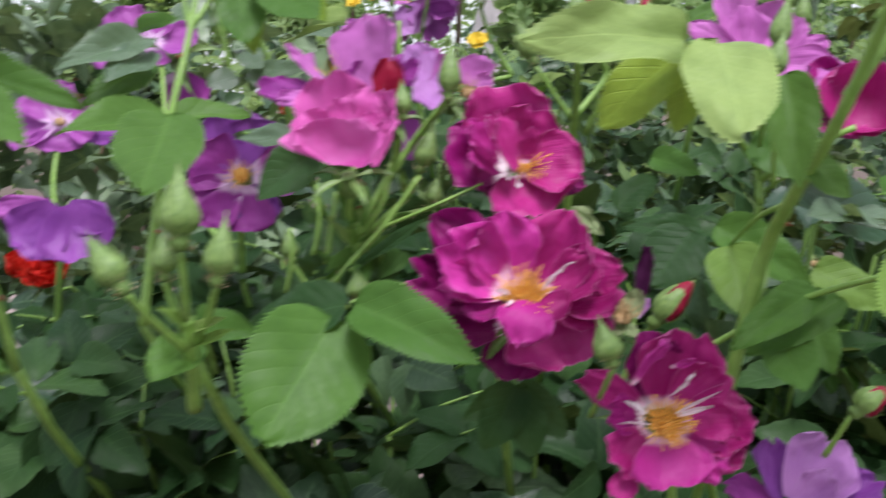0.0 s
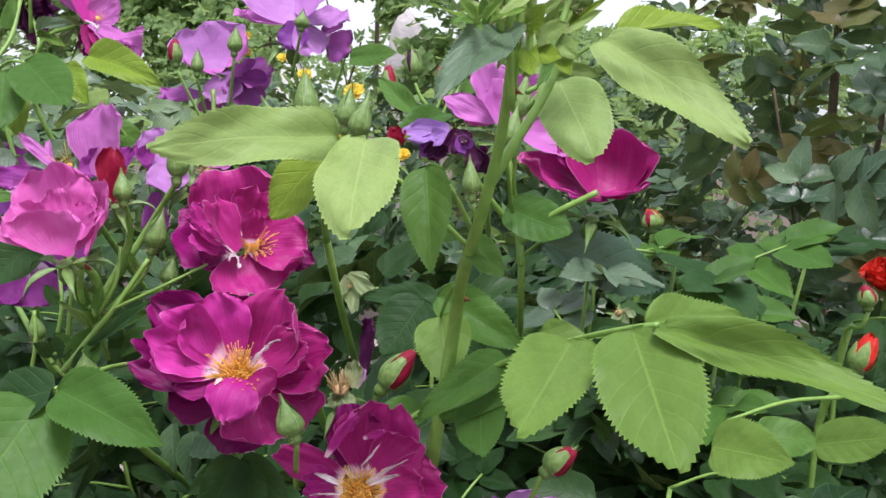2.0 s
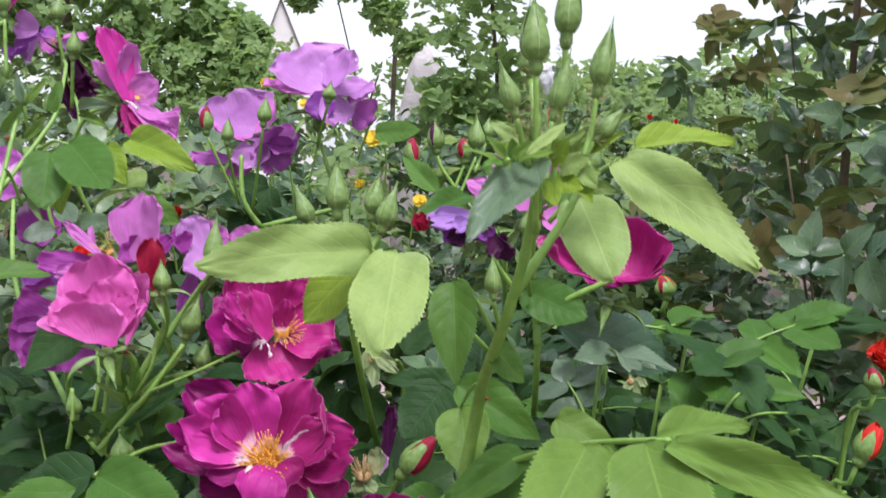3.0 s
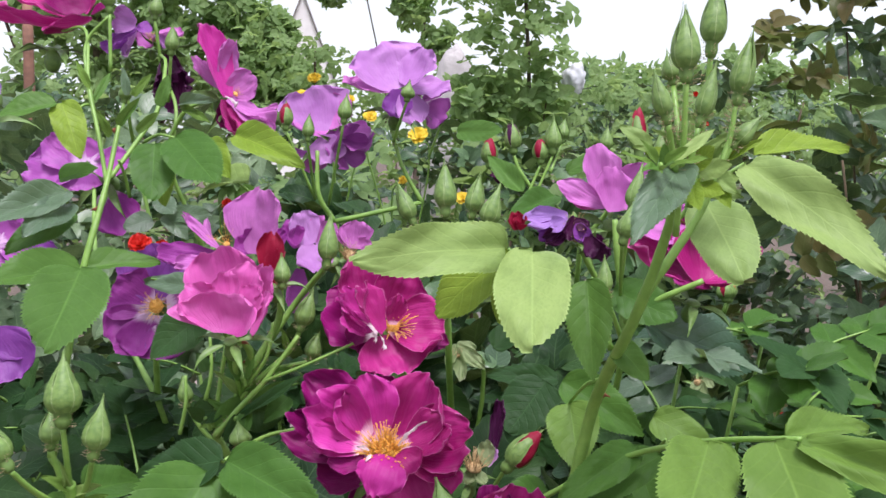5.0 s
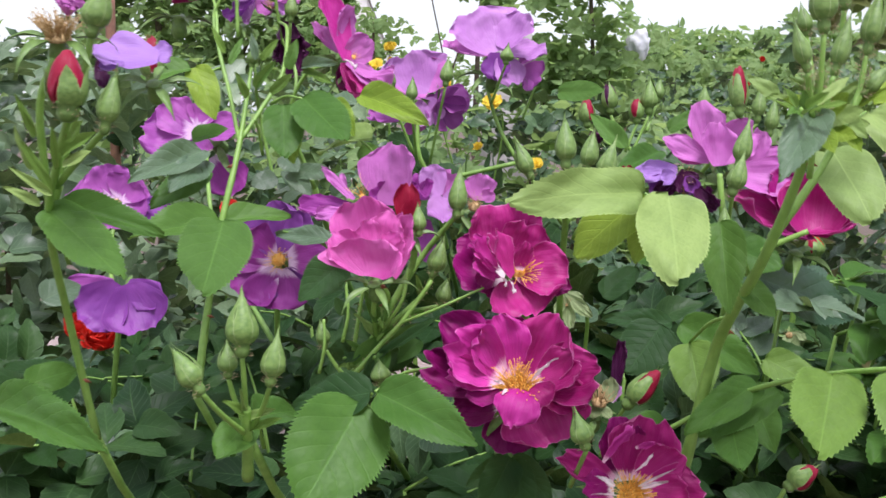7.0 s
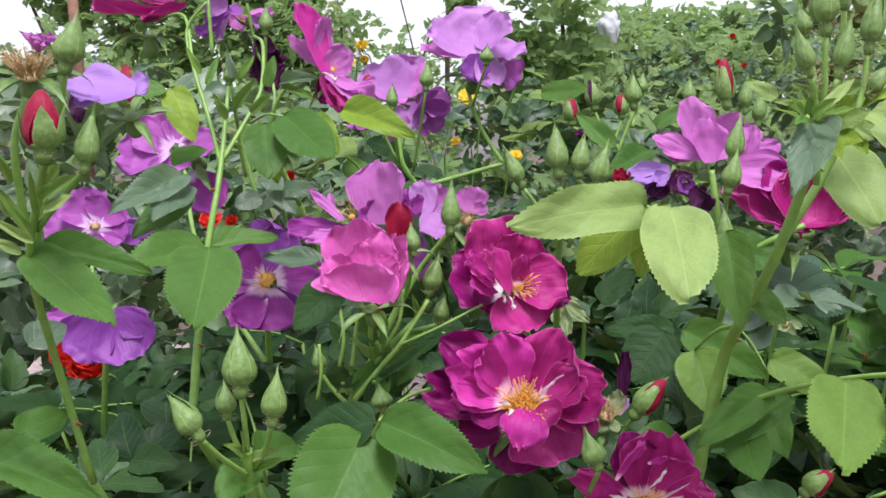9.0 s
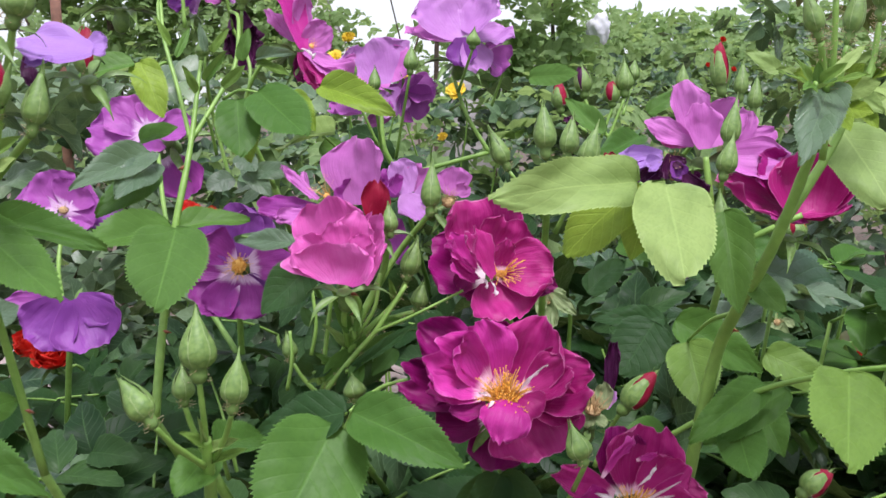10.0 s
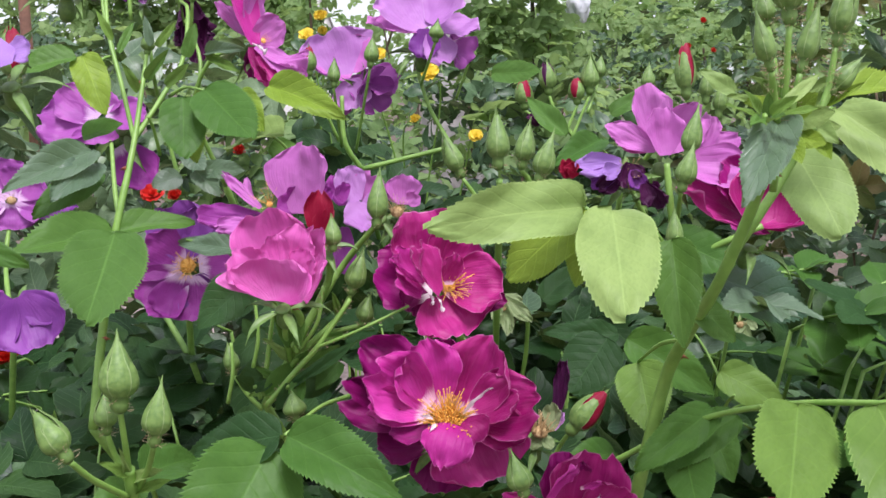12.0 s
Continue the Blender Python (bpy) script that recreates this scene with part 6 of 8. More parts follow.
bl = bloom(shoot_ll, 'fading bloom with a broad lavender petal', (-0.1298, 0.3516, 1.1678), (0.0, -0.55, 0.75), 0.0307, '', 'lavender', 89, stamens=0, sink=0.36)
petal(bl, (-0.1254, 0.3518, 1.1699), (-0.1520, 0.3446, 1.1736), 0.0290, "lilac", 1780, curl=0.1, cup=0.25, belly=0.05, ruffle=0.03, root=0.3)
petal(bl, (-0.1312, 0.3561, 1.1709), (-0.1202, 0.3543, 1.1733), 0.0129, "lilac", 1781, root=0.3)
petal(bl, (-0.1541, 0.3624, 1.1709), (-0.1523, 0.3585, 1.1575), 0.0067, "wine", 1782, ruffle=0.12, root=0.3)
petal(bl, (-0.1369, 0.3415, 1.1674), (-0.1466, 0.3372, 1.1644), 0.0104, "lilac", 1783, root=0.3)
bud(shoot_ll, (-0.1406, 0.3909, 1.1589), (-0.142, 0.3946, 1.185), 0.0110, "opening bud with red petals", "red", 0.2, seed=15)
bristles(shoot_ll, (-0.1406, 0.3909, 1.1589), (-0.1409, 0.3918, 1.1652), 0.0030, 22, 0.0018, 311, M_GLAND)
lf = leaf(shoot_ll, (-0.1727, 0.3434, 1.105))
leaflet(lf, (-0.1701, 0.3385, 1.1062), (-0.1233, 0.2897, 1.0866), 0.0207, (-0.13, -0.48, 0.87), "fresh", 0)
leaflet(lf, (-0.168, 0.3436, 1.107), (-0.1219, 0.3415, 1.0961), 0.0160, (0.15, -0.66, 0.74), "mid", 3)
lf = leaf(shoot_ll, (-0.1718, 0.3426, 1.0993))
leaflet(lf, (-0.1515, 0.2972, 1.1172), (-0.1584, 0.2893, 1.1355), 0.0042, (0.30, -0.8, 0.5), "lime", 0)
leaflet(lf, (-0.1510, 0.2969, 1.1151), (-0.1631, 0.2880, 1.1259), 0.0036, (-0.30, -0.8, 0.5), "pale", 1)
leaflet(lf, (-0.1576, 0.2995, 1.1364), (-0.1606, 0.2914, 1.1525), 0.0032, (0.30, -0.8, 0.5), "lime", 2)
leaflet(lf, (-0.1468, 0.2984, 1.1264), (-0.1332, 0.2893, 1.1319), 0.0055, (-0.30, -0.8, 0.5), "pale", 0)
leaflet(lf, (-0.1477, 0.2989, 1.1300), (-0.1319, 0.2903, 1.1394), 0.0060, (0.30, -0.8, 0.5), "lime", 1)
leaflet(lf, (-0.1553, 0.2964, 1.1115), (-0.1645, 0.2871, 1.1188), 0.0042, (-0.30, -0.8, 0.5), "pale", 2)
leaflet(lf, (-0.1494, 0.2982, 1.1247), (-0.1471, 0.2902, 1.1407), 0.0030, (0.30, -0.8, 0.5), "lime", 0)
leaflet(lf, (-0.1580, 0.2980, 1.1246), (-0.1617, 0.2899, 1.1406), 0.0030, (-0.30, -0.8, 0.5), "pale", 1)
leaflet(lf, (-0.1452, 0.2995, 1.1343), (-0.1371, 0.2906, 1.1429), 0.0050, (0.30, -0.8, 0.5), "lime", 2)
lf = leaf(shoot_ll, (-0.1973, 0.3708, 1.0102))
leaflet(lf, (-0.204, 0.3517, 1.0173), (-0.1335, 0.2909, 1.0206), 0.0230, (-0.37, -0.35, 0.86), "mid", 1)
leaflet(lf, (-0.1913, 0.3776, 1.0595), (-0.1811, 0.3984, 1.0649), 0.0166, (0.55, -0.45, 0.7), "grey", 1)
leaflet(lf, (-0.1937, 0.3625, 1.0231), (-0.1778, 0.3829, 1.0263), 0.0161, (0.54, -0.52, 0.67), "mid", 2)

shoot_r = thing("rose_shoot", "thick rose shoot with pale leaves and a crown of buds", "rose shoot", (0.16, 0.64, 0), "shoots of the rose bush")
stem(shoot_r, "cane", [(0.16, 0.64, 0), (0.1392, 0.5857, 0.708), (0.1081, 0.3684, 0.9834)], 0.0030, 0.0020)
stem(shoot_r, "stem", [(0.1081, 0.3684, 0.9834), (0.118, 0.362, 1.0389), (0.1204, 0.3408, 1.0642), (0.126, 0.3223, 1.0884), (0.1318, 0.3084, 1.1163), (0.1334, 0.2923, 1.1417), (0.1317, 0.2837, 1.1627)], 0.0029, 0.0014, 2, 12)
stem(shoot_r, "stem", [(0.1281, 0.3187, 1.0982), (0.1391, 0.3181, 1.115), (0.1492, 0.3203, 1.1304), (0.1573, 0.3229, 1.1477)], 0.0022, 0.0011)
lf = leaf(shoot_r, (0.1213, 0.2700, 1.1479), (0.1211, 0.2713, 1.1430))
leaflet(lf, (0.1201, 0.2700, 1.1476), (0.1066, 0.2608, 1.1528), 0.0038, (0.2, -0.5, 0.85), "lime", 0)
leaflet(lf, (0.1206, 0.2721, 1.1487), (0.1142, 0.2682, 1.1564), 0.0042, (0.4, -0.8, 0.4), "lime", 1)
leaflet(lf, (0.1197, 0.2670, 1.1483), (0.1126, 0.2569, 1.1474), 0.0035, (0.2, -0.6, 0.7), "fresh", 2)
leaflet(lf, (0.1228, 0.2701, 1.1490), (0.1277, 0.2638, 1.1546), 0.0044, (-0.3, -0.75, 0.5), "lime", 1)
leaflet(lf, (0.1242, 0.2710, 1.1482), (0.1344, 0.2633, 1.1517), 0.0036, (-0.2, -0.5, 0.8), "lime", 2)
leaflet(lf, (0.1282, 0.2783, 1.1499), (0.1418, 0.2827, 1.1609), 0.0042, (-0.5, -0.8, 0.3), "pale", 0)
leaflet(lf, (0.1236, 0.2750, 1.1479), (0.1226, 0.2720, 1.1551), 0.0039, (0.0, -0.9, 0.3), "fresh", 0)
leaflet(lf, (0.1204, 0.2649, 1.1472), (0.1213, 0.2551, 1.1499), 0.0038, (-0.2, -0.6, 0.7), "fresh", 1)
bud(shoot_r, (0.1314, 0.2814, 1.1754), (0.1307, 0.2836, 1.2012), 0.0102, "tight green bud of a crown", seed=16)
bristles(shoot_r, (0.1314, 0.2814, 1.1754), (0.1312, 0.2819, 1.1816), 0.0028, 22, 0.0018, 312, M_GLAND)
stem(shoot_r, "pedicel", [(0.1333, 0.2939, 1.1239), (0.1319, 0.2843, 1.1514), (0.1314, 0.2814, 1.1754)], 0.0012, 0.001)
bristles(shoot_r, (0.1319, 0.2843, 1.1514), (0.1314, 0.2814, 1.1754), 0.0011, 46, 0.0022, 313, M_GLAND)
bud(shoot_r, (0.1429, 0.2942, 1.1849), (0.1454, 0.2967, 1.2137), 0.0094, "tight green bud of a crown", seed=17)
bristles(shoot_r, (0.1429, 0.2942, 1.1849), (0.1435, 0.2948, 1.1918), 0.0025, 22, 0.0018, 314, M_GLAND)
stem(shoot_r, "pedicel", [(0.1385, 0.2968, 1.1336), (0.1416, 0.2953, 1.1632), (0.1429, 0.2942, 1.1849)], 0.0012, 0.001)
bristles(shoot_r, (0.1416, 0.2953, 1.1632), (0.1429, 0.2942, 1.1849), 0.0011, 46, 0.0022, 315, M_GLAND)
bud(shoot_r, (0.1243, 0.2752, 1.1615), (0.1195, 0.2767, 1.1792), 0.0067, "small green bud of a crown", seed=18)
bristles(shoot_r, (0.1243, 0.2752, 1.1615), (0.1231, 0.2756, 1.1657), 0.0018, 22, 0.0018, 316, M_GLAND)
stem(shoot_r, "pedicel", [(0.1292, 0.2818, 1.1457), (0.1243, 0.2752, 1.1615)], 0.0012, 0.001)
bristles(shoot_r, (0.1292, 0.2818, 1.1457), (0.1243, 0.2752, 1.1615), 0.0011, 46, 0.0022, 317, M_GLAND)
bud(shoot_r, (0.1377, 0.2871, 1.1609), (0.1437, 0.2891, 1.1838), 0.0070, "small green bud of a crown", seed=19)
bristles(shoot_r, (0.1377, 0.2871, 1.1609), (0.1391, 0.2876, 1.1664), 0.0019, 22, 0.0018, 318, M_GLAND)
stem(shoot_r, "pedicel", [(0.1346, 0.2876, 1.1437), (0.1377, 0.2871, 1.1609)], 0.0012, 0.001)
bristles(shoot_r, (0.1346, 0.2876, 1.1437), (0.1377, 0.2871, 1.1609), 0.0011, 46, 0.0022, 319, M_GLAND)
bud(shoot_r, (0.1551, 0.3028, 1.1693), (0.1606, 0.3051, 1.1953), 0.0089, "tight green bud of a crown", seed=20)
bristles(shoot_r, (0.1551, 0.3028, 1.1693), (0.1564, 0.3034, 1.1755), 0.0024, 22, 0.0018, 320, M_GLAND)
stem(shoot_r, "pedicel", [(0.1442, 0.2971, 1.1375), (0.1525, 0.3016, 1.1553), (0.1551, 0.3028, 1.1693)], 0.0012, 0.001)
bristles(shoot_r, (0.1525, 0.3016, 1.1553), (0.1551, 0.3028, 1.1693), 0.0011, 46, 0.0022, 321, M_GLAND)
bud(shoot_r, (0.1545, 0.3045, 1.1544), (0.166, 0.3055, 1.1663), 0.0069, "small green bud of a crown", seed=21)
bristles(shoot_r, (0.1545, 0.3045, 1.1544), (0.1573, 0.3047, 1.1573), 0.0019, 22, 0.0018, 322, M_GLAND)
stem(shoot_r, "pedicel", [(0.1445, 0.2982, 1.1395), (0.1545, 0.3045, 1.1544)], 0.0012, 0.001)
bristles(shoot_r, (0.1445, 0.2982, 1.1395), (0.1545, 0.3045, 1.1544), 0.0011, 46, 0.0022, 323, M_GLAND)
bud(shoot_r, (0.1329, 0.3035, 1.1759), (0.1306, 0.3046, 1.188), 0.0069, "small green bud of a crown", seed=22)
bristles(shoot_r, (0.1329, 0.3035, 1.1759), (0.1323, 0.3038, 1.1788), 0.0019, 22, 0.0018, 324, M_GLAND)
stem(shoot_r, "pedicel", [(0.1328, 0.2917, 1.1554), (0.1329, 0.3035, 1.1759)], 0.0012, 0.001)
bristles(shoot_r, (0.1328, 0.2917, 1.1554), (0.1329, 0.3035, 1.1759), 0.0011, 46, 0.0022, 325, M_GLAND)
lf = leaf(shoot_r, (0.0782, 0.3226, 1.1157), (0.1238, 0.3352, 1.0734))
leaflet(lf, (0.0776, 0.3217, 1.1164), (0.0247, 0.2829, 1.116), 0.0212, (0.54, -0.74, 0.4), "pale", 5)
leaflet(lf, (0.0787, 0.3265, 1.1149), (0.051, 0.3303, 1.0889), 0.0214, (-0.4, -0.86, 0.3), "yellow", 5)
leaflet(lf, (0.0867, 0.3196, 1.1168), (0.0818, 0.2716, 1.0910), 0.0274, (-0.16, -0.55, 0.82), "pale", 4)
leaflet(lf, (0.0820, 0.3301, 1.1051), (0.0759, 0.3256, 1.0870), 0.0146, (-0.3, -0.93, 0.23), "yellow", 1)
lf = leaf(shoot_r, (0.1085, 0.3148, 1.106), (0.1246, 0.3309, 1.0787))
leaflet(lf, (0.1067, 0.3147, 1.1057), (0.1069, 0.295, 1.0729), 0.0176, (-0.25, -0.83, 0.5), "fresh", 1)
leaflet(lf, (0.1228, 0.3359, 1.0779), (0.133, 0.3241, 1.0665), 0.0117, (-0.28, -0.78, 0.56), "fresh", 2)
lf = leaf(shoot_r, (0.173, 0.3442, 1.1489), (0.1453, 0.3428, 1.1241))
leaflet(lf, (0.1725, 0.3402, 1.1491), (0.2099, 0.2944, 1.1136), 0.0226, (-0.39, -0.74, 0.55), "pale", 5)
leaflet(lf, (0.1553, 0.3334, 1.1347), (0.162, 0.3047, 1.1085), 0.0245, (-0.24, -0.68, 0.69), "pale", 4)
leaflet(lf, (0.184, 0.3642, 1.1532), (0.2277, 0.3722, 1.1568), 0.0162, (0.02, -0.52, 0.85), "yellow", 3)
leaflet(lf, (0.1328, 0.2861, 1.15), (0.1077, 0.2408, 1.1296), 0.0147, (0.27, -0.51, 0.82), "grey", 2)
lf = leaf(shoot_r, (0.166, 0.3628, 1.1324), (0.1462, 0.3486, 1.1304))
leaflet(lf, (0.147, 0.3548, 1.1411), (0.1728, 0.3427, 1.1364), 0.0084, (-0.32, -0.84, 0.43), "pale", 2)
leaflet(lf, (0.1342, 0.3371, 1.1548), (0.122, 0.3388, 1.163), 0.0066, (0.04, -0.96, 0.26), "pale", 2)
leaflet(lf, (0.1562, 0.3454, 1.1511), (0.171, 0.3354, 1.1586), 0.0069, (-0.62, -0.76, 0.2), "pale", 1)
leaflet(lf, (0.1622, 0.3547, 1.1474), (0.1481, 0.3333, 1.1303), 0.0087, (0.08, -0.65, 0.75), "fresh", 1)

shoot_s = thing("rose_shoot", "leafy rose shoot with broad pale green leaves", "rose shoot", (0.24, 0.61, 0), "shoots of the rose bush")
stem(shoot_s, "cane", [(0.24, 0.61, 0), (0.1823, 0.5642, 0.717), (0.0958, 0.3809, 0.9958)], 0.0030, 0.0020)
stem(shoot_s, "stem", [(0.0958, 0.3809, 0.9958), (0.1323, 0.3618, 1.0233), (0.1567, 0.3321, 1.0395), (0.1716, 0.2973, 1.0511), (0.1784, 0.2871, 1.054)], 0.0013, 0.001)
lf = leaf(shoot_s, (0.172, 0.2953, 1.0516))
leaflet(lf, (0.157, 0.3223, 1.0423), (0.1290, 0.2554, 1.0325), 0.0285, (0.17, -0.23, 0.96), "lime", 0)
leaflet(lf, (0.1713, 0.2923, 1.0519), (0.1707, 0.2387, 1.0246), 0.0331, (-0.22, -0.44, 0.87), "lime", 0)
leaflet(lf, (0.1784, 0.2871, 1.0534), (0.2324, 0.227, 1.042), 0.0150, (-0.5, -0.57, 0.66), "lime", 5)
leaflet(lf, (0.1773, 0.2971, 1.0522), (0.2183, 0.3196, 1.0502), 0.0150, (0.27, -0.41, 0.87), "lime", 3)
leaflet(lf, (0.1392, 0.3621, 1.0289), (0.1031, 0.342, 1.0117), 0.0163, (0.08, -0.73, 0.68), "mid", 2)
lf = leaf(shoot_s, (0.1148, 0.3927, 1.0397), (0.1206, 0.3434, 1.062))
leaflet(lf, (0.1148, 0.3927, 1.0397), (0.1163, 0.3684, 1.0158), 0.0239, (-0.19, -0.69, 0.69), "lime", 1)
leaflet(lf, (0.1506, 0.3683, 1.023), (0.1118, 0.3567, 1.0054), 0.0180, (-0.11, -0.7, 0.7), "mid", 0)
leaflet(lf, (0.1145, 0.4138, 1.0448), (0.1514, 0.3989, 1.0238), 0.0227, (-0.05, -0.85, 0.52), "mid", 1)
leaflet(lf, (0.1095, 0.4335, 1.0398), (0.0902, 0.4203, 1.0175), 0.0283, (-0.15, -0.79, 0.6), "dark", 0)
leaflet(lf, (0.117, 0.4432, 1.0388), (0.0808, 0.4448, 1.041), 0.0132, (0, -0.82, 0.58), "dark", 2)
lf = leaf(shoot_s, (0.1658, 0.4173, 1.0155))
leaflet(lf, (0.1626, 0.429, 1.0243), (0.1893, 0.4154, 1.0096), 0.0195, (-0.13, -0.83, 0.54), "lime", 2)
leaflet(lf, (0.1491, 0.3962, 1.007), (0.1523, 0.3734, 0.9927), 0.0173, (-0.28, -0.54, 0.8), "mid", 1)
leaflet(lf, (0.1283, 0.3671, 1.0106), (0.1251, 0.3347, 0.998), 0.0203, (-0.19, -0.34, 0.92), "mid", 0)
leaflet(lf, (0.1065, 0.3961, 0.9976), (0.0824, 0.3867, 0.9966), 0.0159, (0.23, -0.65, 0.72), "mid", 1)
lf = leaf(shoot_s, (0.2315, 0.3728, 0.9947), (0.2926, 0.3994, 0.9948))
leaflet(lf, (0.2054, 0.3149, 1.004), (0.2261, 0.2936, 1.0051), 0.0235, (-0.55, -0.5, 0.67), "lime", 1)
leaflet(lf, (0.2422, 0.3127, 1.0037), (0.2609, 0.2925, 1.0125), 0.0172, (-0.72, -0.43, 0.55), "lime", 0)
leaflet(lf, (0.229, 0.3333, 1.0011), (0.2526, 0.3317, 0.9988), 0.0162, (0.01, -0.78, 0.63), "fresh", 2)
bud(shoot_s, (0.1503, 0.3524, 0.9821), (0.1645, 0.3537, 0.9926), 0.0108, "opening bud with red petals", "red", 0.2, seed=23)
stem(shoot_s, "pedicel", [(0.1445, 0.36, 0.9636), (0.1503, 0.3524, 0.9821)], 0.0012, 0.001)

shoot_j = thing("rose_shoot", "rose shoot with loose pink and magenta blooms and faded petals", "rose shoot", (0.22, 0.86, 0), "shoots of the rose bush")
stem(shoot_j, "cane", [(0.22, 0.86, 0), (0.199, 0.7926, 0.7496), (0.1675, 0.5229, 1.0411)], 0.0030, 0.0020)
stem(shoot_j, "stem", [(0.1675, 0.5229, 1.0411), (0.1663, 0.5271, 1.0662), (0.1623, 0.5269, 1.0951), (0.161, 0.5301, 1.1137)], 0.0026, 0.0018)
stem(shoot_j, "stem", [(0.1677, 0.5249, 1.0537), (0.1809, 0.5068, 1.0694), (0.2051, 0.498, 1.0826)], 0.002, 0.0016)
stem(shoot_j, "stem", [(0.1662, 0.526, 1.06), (0.1474, 0.5101, 1.0818), (0.1336, 0.4991, 1.1046)], 0.002, 0.0015)
bl = bloom(shoot_j, 'loose lilac pink bloom with upright petals', (0.1623, 0.5355, 1.1158), (0.0, -0.85, 0.45), 0.0407, '', 'rose', 97, stamens=0, sink=0.36)
petal(bl, (0.1592, 0.5395, 1.1226), (0.1521, 0.5425, 1.1578), 0.0238, "rose", 1940, ruffle=0.04, cup=0.5, root=0.3)
petal(bl, (0.1601, 0.5402, 1.1206), (0.1849, 0.5411, 1.1437), 0.0253, "rose", 1941, ruffle=0.06, cup=0.6, root=0.3)
petal(bl, (0.1563, 0.5364, 1.1215), (0.1279, 0.5357, 1.1355), 0.0161, "rose", 1942, ruffle=0.06, cup=0.5, root=0.3)
petal(bl, (0.1607, 0.5328, 1.1182), (0.1587, 0.5346, 1.1448), 0.0223, "rose", 1943, ruffle=0.05, cup=0.8, root=0.3)
petal(bl, (0.1550, 0.5443, 1.1206), (0.1382, 0.5453, 1.1260), 0.0100, "pink", 1944, root=0.3)
petal(bl, (0.1757, 0.5413, 1.1151), (0.2059, 0.5428, 1.1287), 0.0184, "rose", 1945, ruffle=0.06, root=0.3)
petal(bl, (0.1715, 0.5331, 1.1137), (0.2095, 0.5280, 1.1096), 0.0292, "rose", 1946, ruffle=0.05, cup=0.5, root=0.3)
petal(bl, (0.1850, 0.5437, 1.1187), (0.1894, 0.5447, 1.1405), 0.0154, "rose", 1947, root=0.3)
bl = bloom(shoot_j, 'bowl-shaped magenta bloom', (0.2091, 0.5175, 1.0792), (0.15, -0.35, 0.92), 0.039, '', 'magenta', 101, stamens=0, sink=0.36)
petal(bl, (0.2147, 0.5153, 1.0775), (0.2170, 0.5146, 1.1154), 0.0486, "magenta", 2020, cup=0.75, belly=0.24, ruffle=0.02, curl=0.0, root=0.3)
petal(bl, (0.2232, 0.5215, 1.0800), (0.2364, 0.5198, 1.1068), 0.0299, "magenta", 2021, cup=0.6, ruffle=0.03, root=0.3)
petal(bl, (0.2109, 0.5135, 1.0798), (0.2377, 0.5100, 1.0867), 0.0172, "magenta", 2022, ruffle=0.03, root=0.3)
petal(bl, (0.2141, 0.5133, 1.0771), (0.1917, 0.5097, 1.0813), 0.0164, "plum", 2023, root=0.3)
petal(bl, (0.2112, 0.5256, 1.0805), (0.1694, 0.5239, 1.1049), 0.0374, "magenta", 2024, root=0.3)
petal(bl, (0.2151, 0.5277, 1.0812), (0.1971, 0.5288, 1.1159), 0.0336, "plum", 2025, root=0.3)
petal(bl, (0.2212, 0.5257, 1.0813), (0.2098, 0.5268, 1.1164), 0.0336, "magenta", 2026, root=0.3)
bud(shoot_j, (0.1622, 0.4952, 1.1179), (0.1691, 0.4998, 1.147), 0.0112, "tight green bud", seed=24)
bristles(shoot_j, (0.1622, 0.4952, 1.1179), (0.1639, 0.4963, 1.1249), 0.0030, 22, 0.0018, 326, M_GLAND)
stem(shoot_j, "pedicel", [(0.1625, 0.5144, 1.0809), (0.1622, 0.4952, 1.1179)], 0.0012, 0.001)
bud(shoot_j, (0.1535, 0.473, 1.1041), (0.1604, 0.4767, 1.1279), 0.0114, "tight green bud", seed=25)
bristles(shoot_j, (0.1535, 0.473, 1.1041), (0.1552, 0.4739, 1.1098), 0.0031, 22, 0.0018, 327, M_GLAND)
stem(shoot_j, "pedicel", [(0.161, 0.508, 1.0726), (0.1535, 0.473, 1.1041)], 0.0012, 0.001)
bl = bloom(shoot_j, 'faded bloom with one hanging lavender petal', (0.1317, 0.4953, 1.1115), (-0.1, -0.8, 0.5), 0.0281, '', 'lavender', 103, stamens=14, dry=True, sink=0.36)
petal(bl, (0.1277, 0.4942, 1.1177), (0.1036, 0.4922, 1.1160), 0.0137, "lilac", 2060, cup=0.7, root=0.3)
petal(bl, (0.1265, 0.4955, 1.1127), (0.1109, 0.4927, 1.1058), 0.0113, "violet", 2061, cup=0.8, root=0.3)
petal(bl, (0.1259, 0.4898, 1.1152), (0.1169, 0.4874, 1.1115), 0.0097, "lilac", 2062, cup=0.8, root=0.3)
bl = bloom(shoot_j, 'shrivelled dark red bloom', (0.1, 0.4952, 1.1039), (0.0, -0.3, 0.9), 0.0148, '', 'red', 107, stamens=0, sink=0.36)
petal(bl, (0.1003, 0.4960, 1.1096), (0.0982, 0.4954, 1.1196), 0.0097, "red", 2140, cup=0.9, root=0.3)
petal(bl, (0.1020, 0.4941, 1.1103), (0.1034, 0.4931, 1.1181), 0.0081, "red", 2141, cup=0.9, root=0.3)
petal(bl, (0.0989, 0.4960, 1.1096), (0.0952, 0.4949, 1.1155), 0.0081, "red", 2142, cup=0.9, root=0.3)
petal(bl, (0.1009, 0.4920, 1.1098), (0.0994, 0.4907, 1.1149), 0.0097, "red", 2143, cup=0.9, root=0.3)
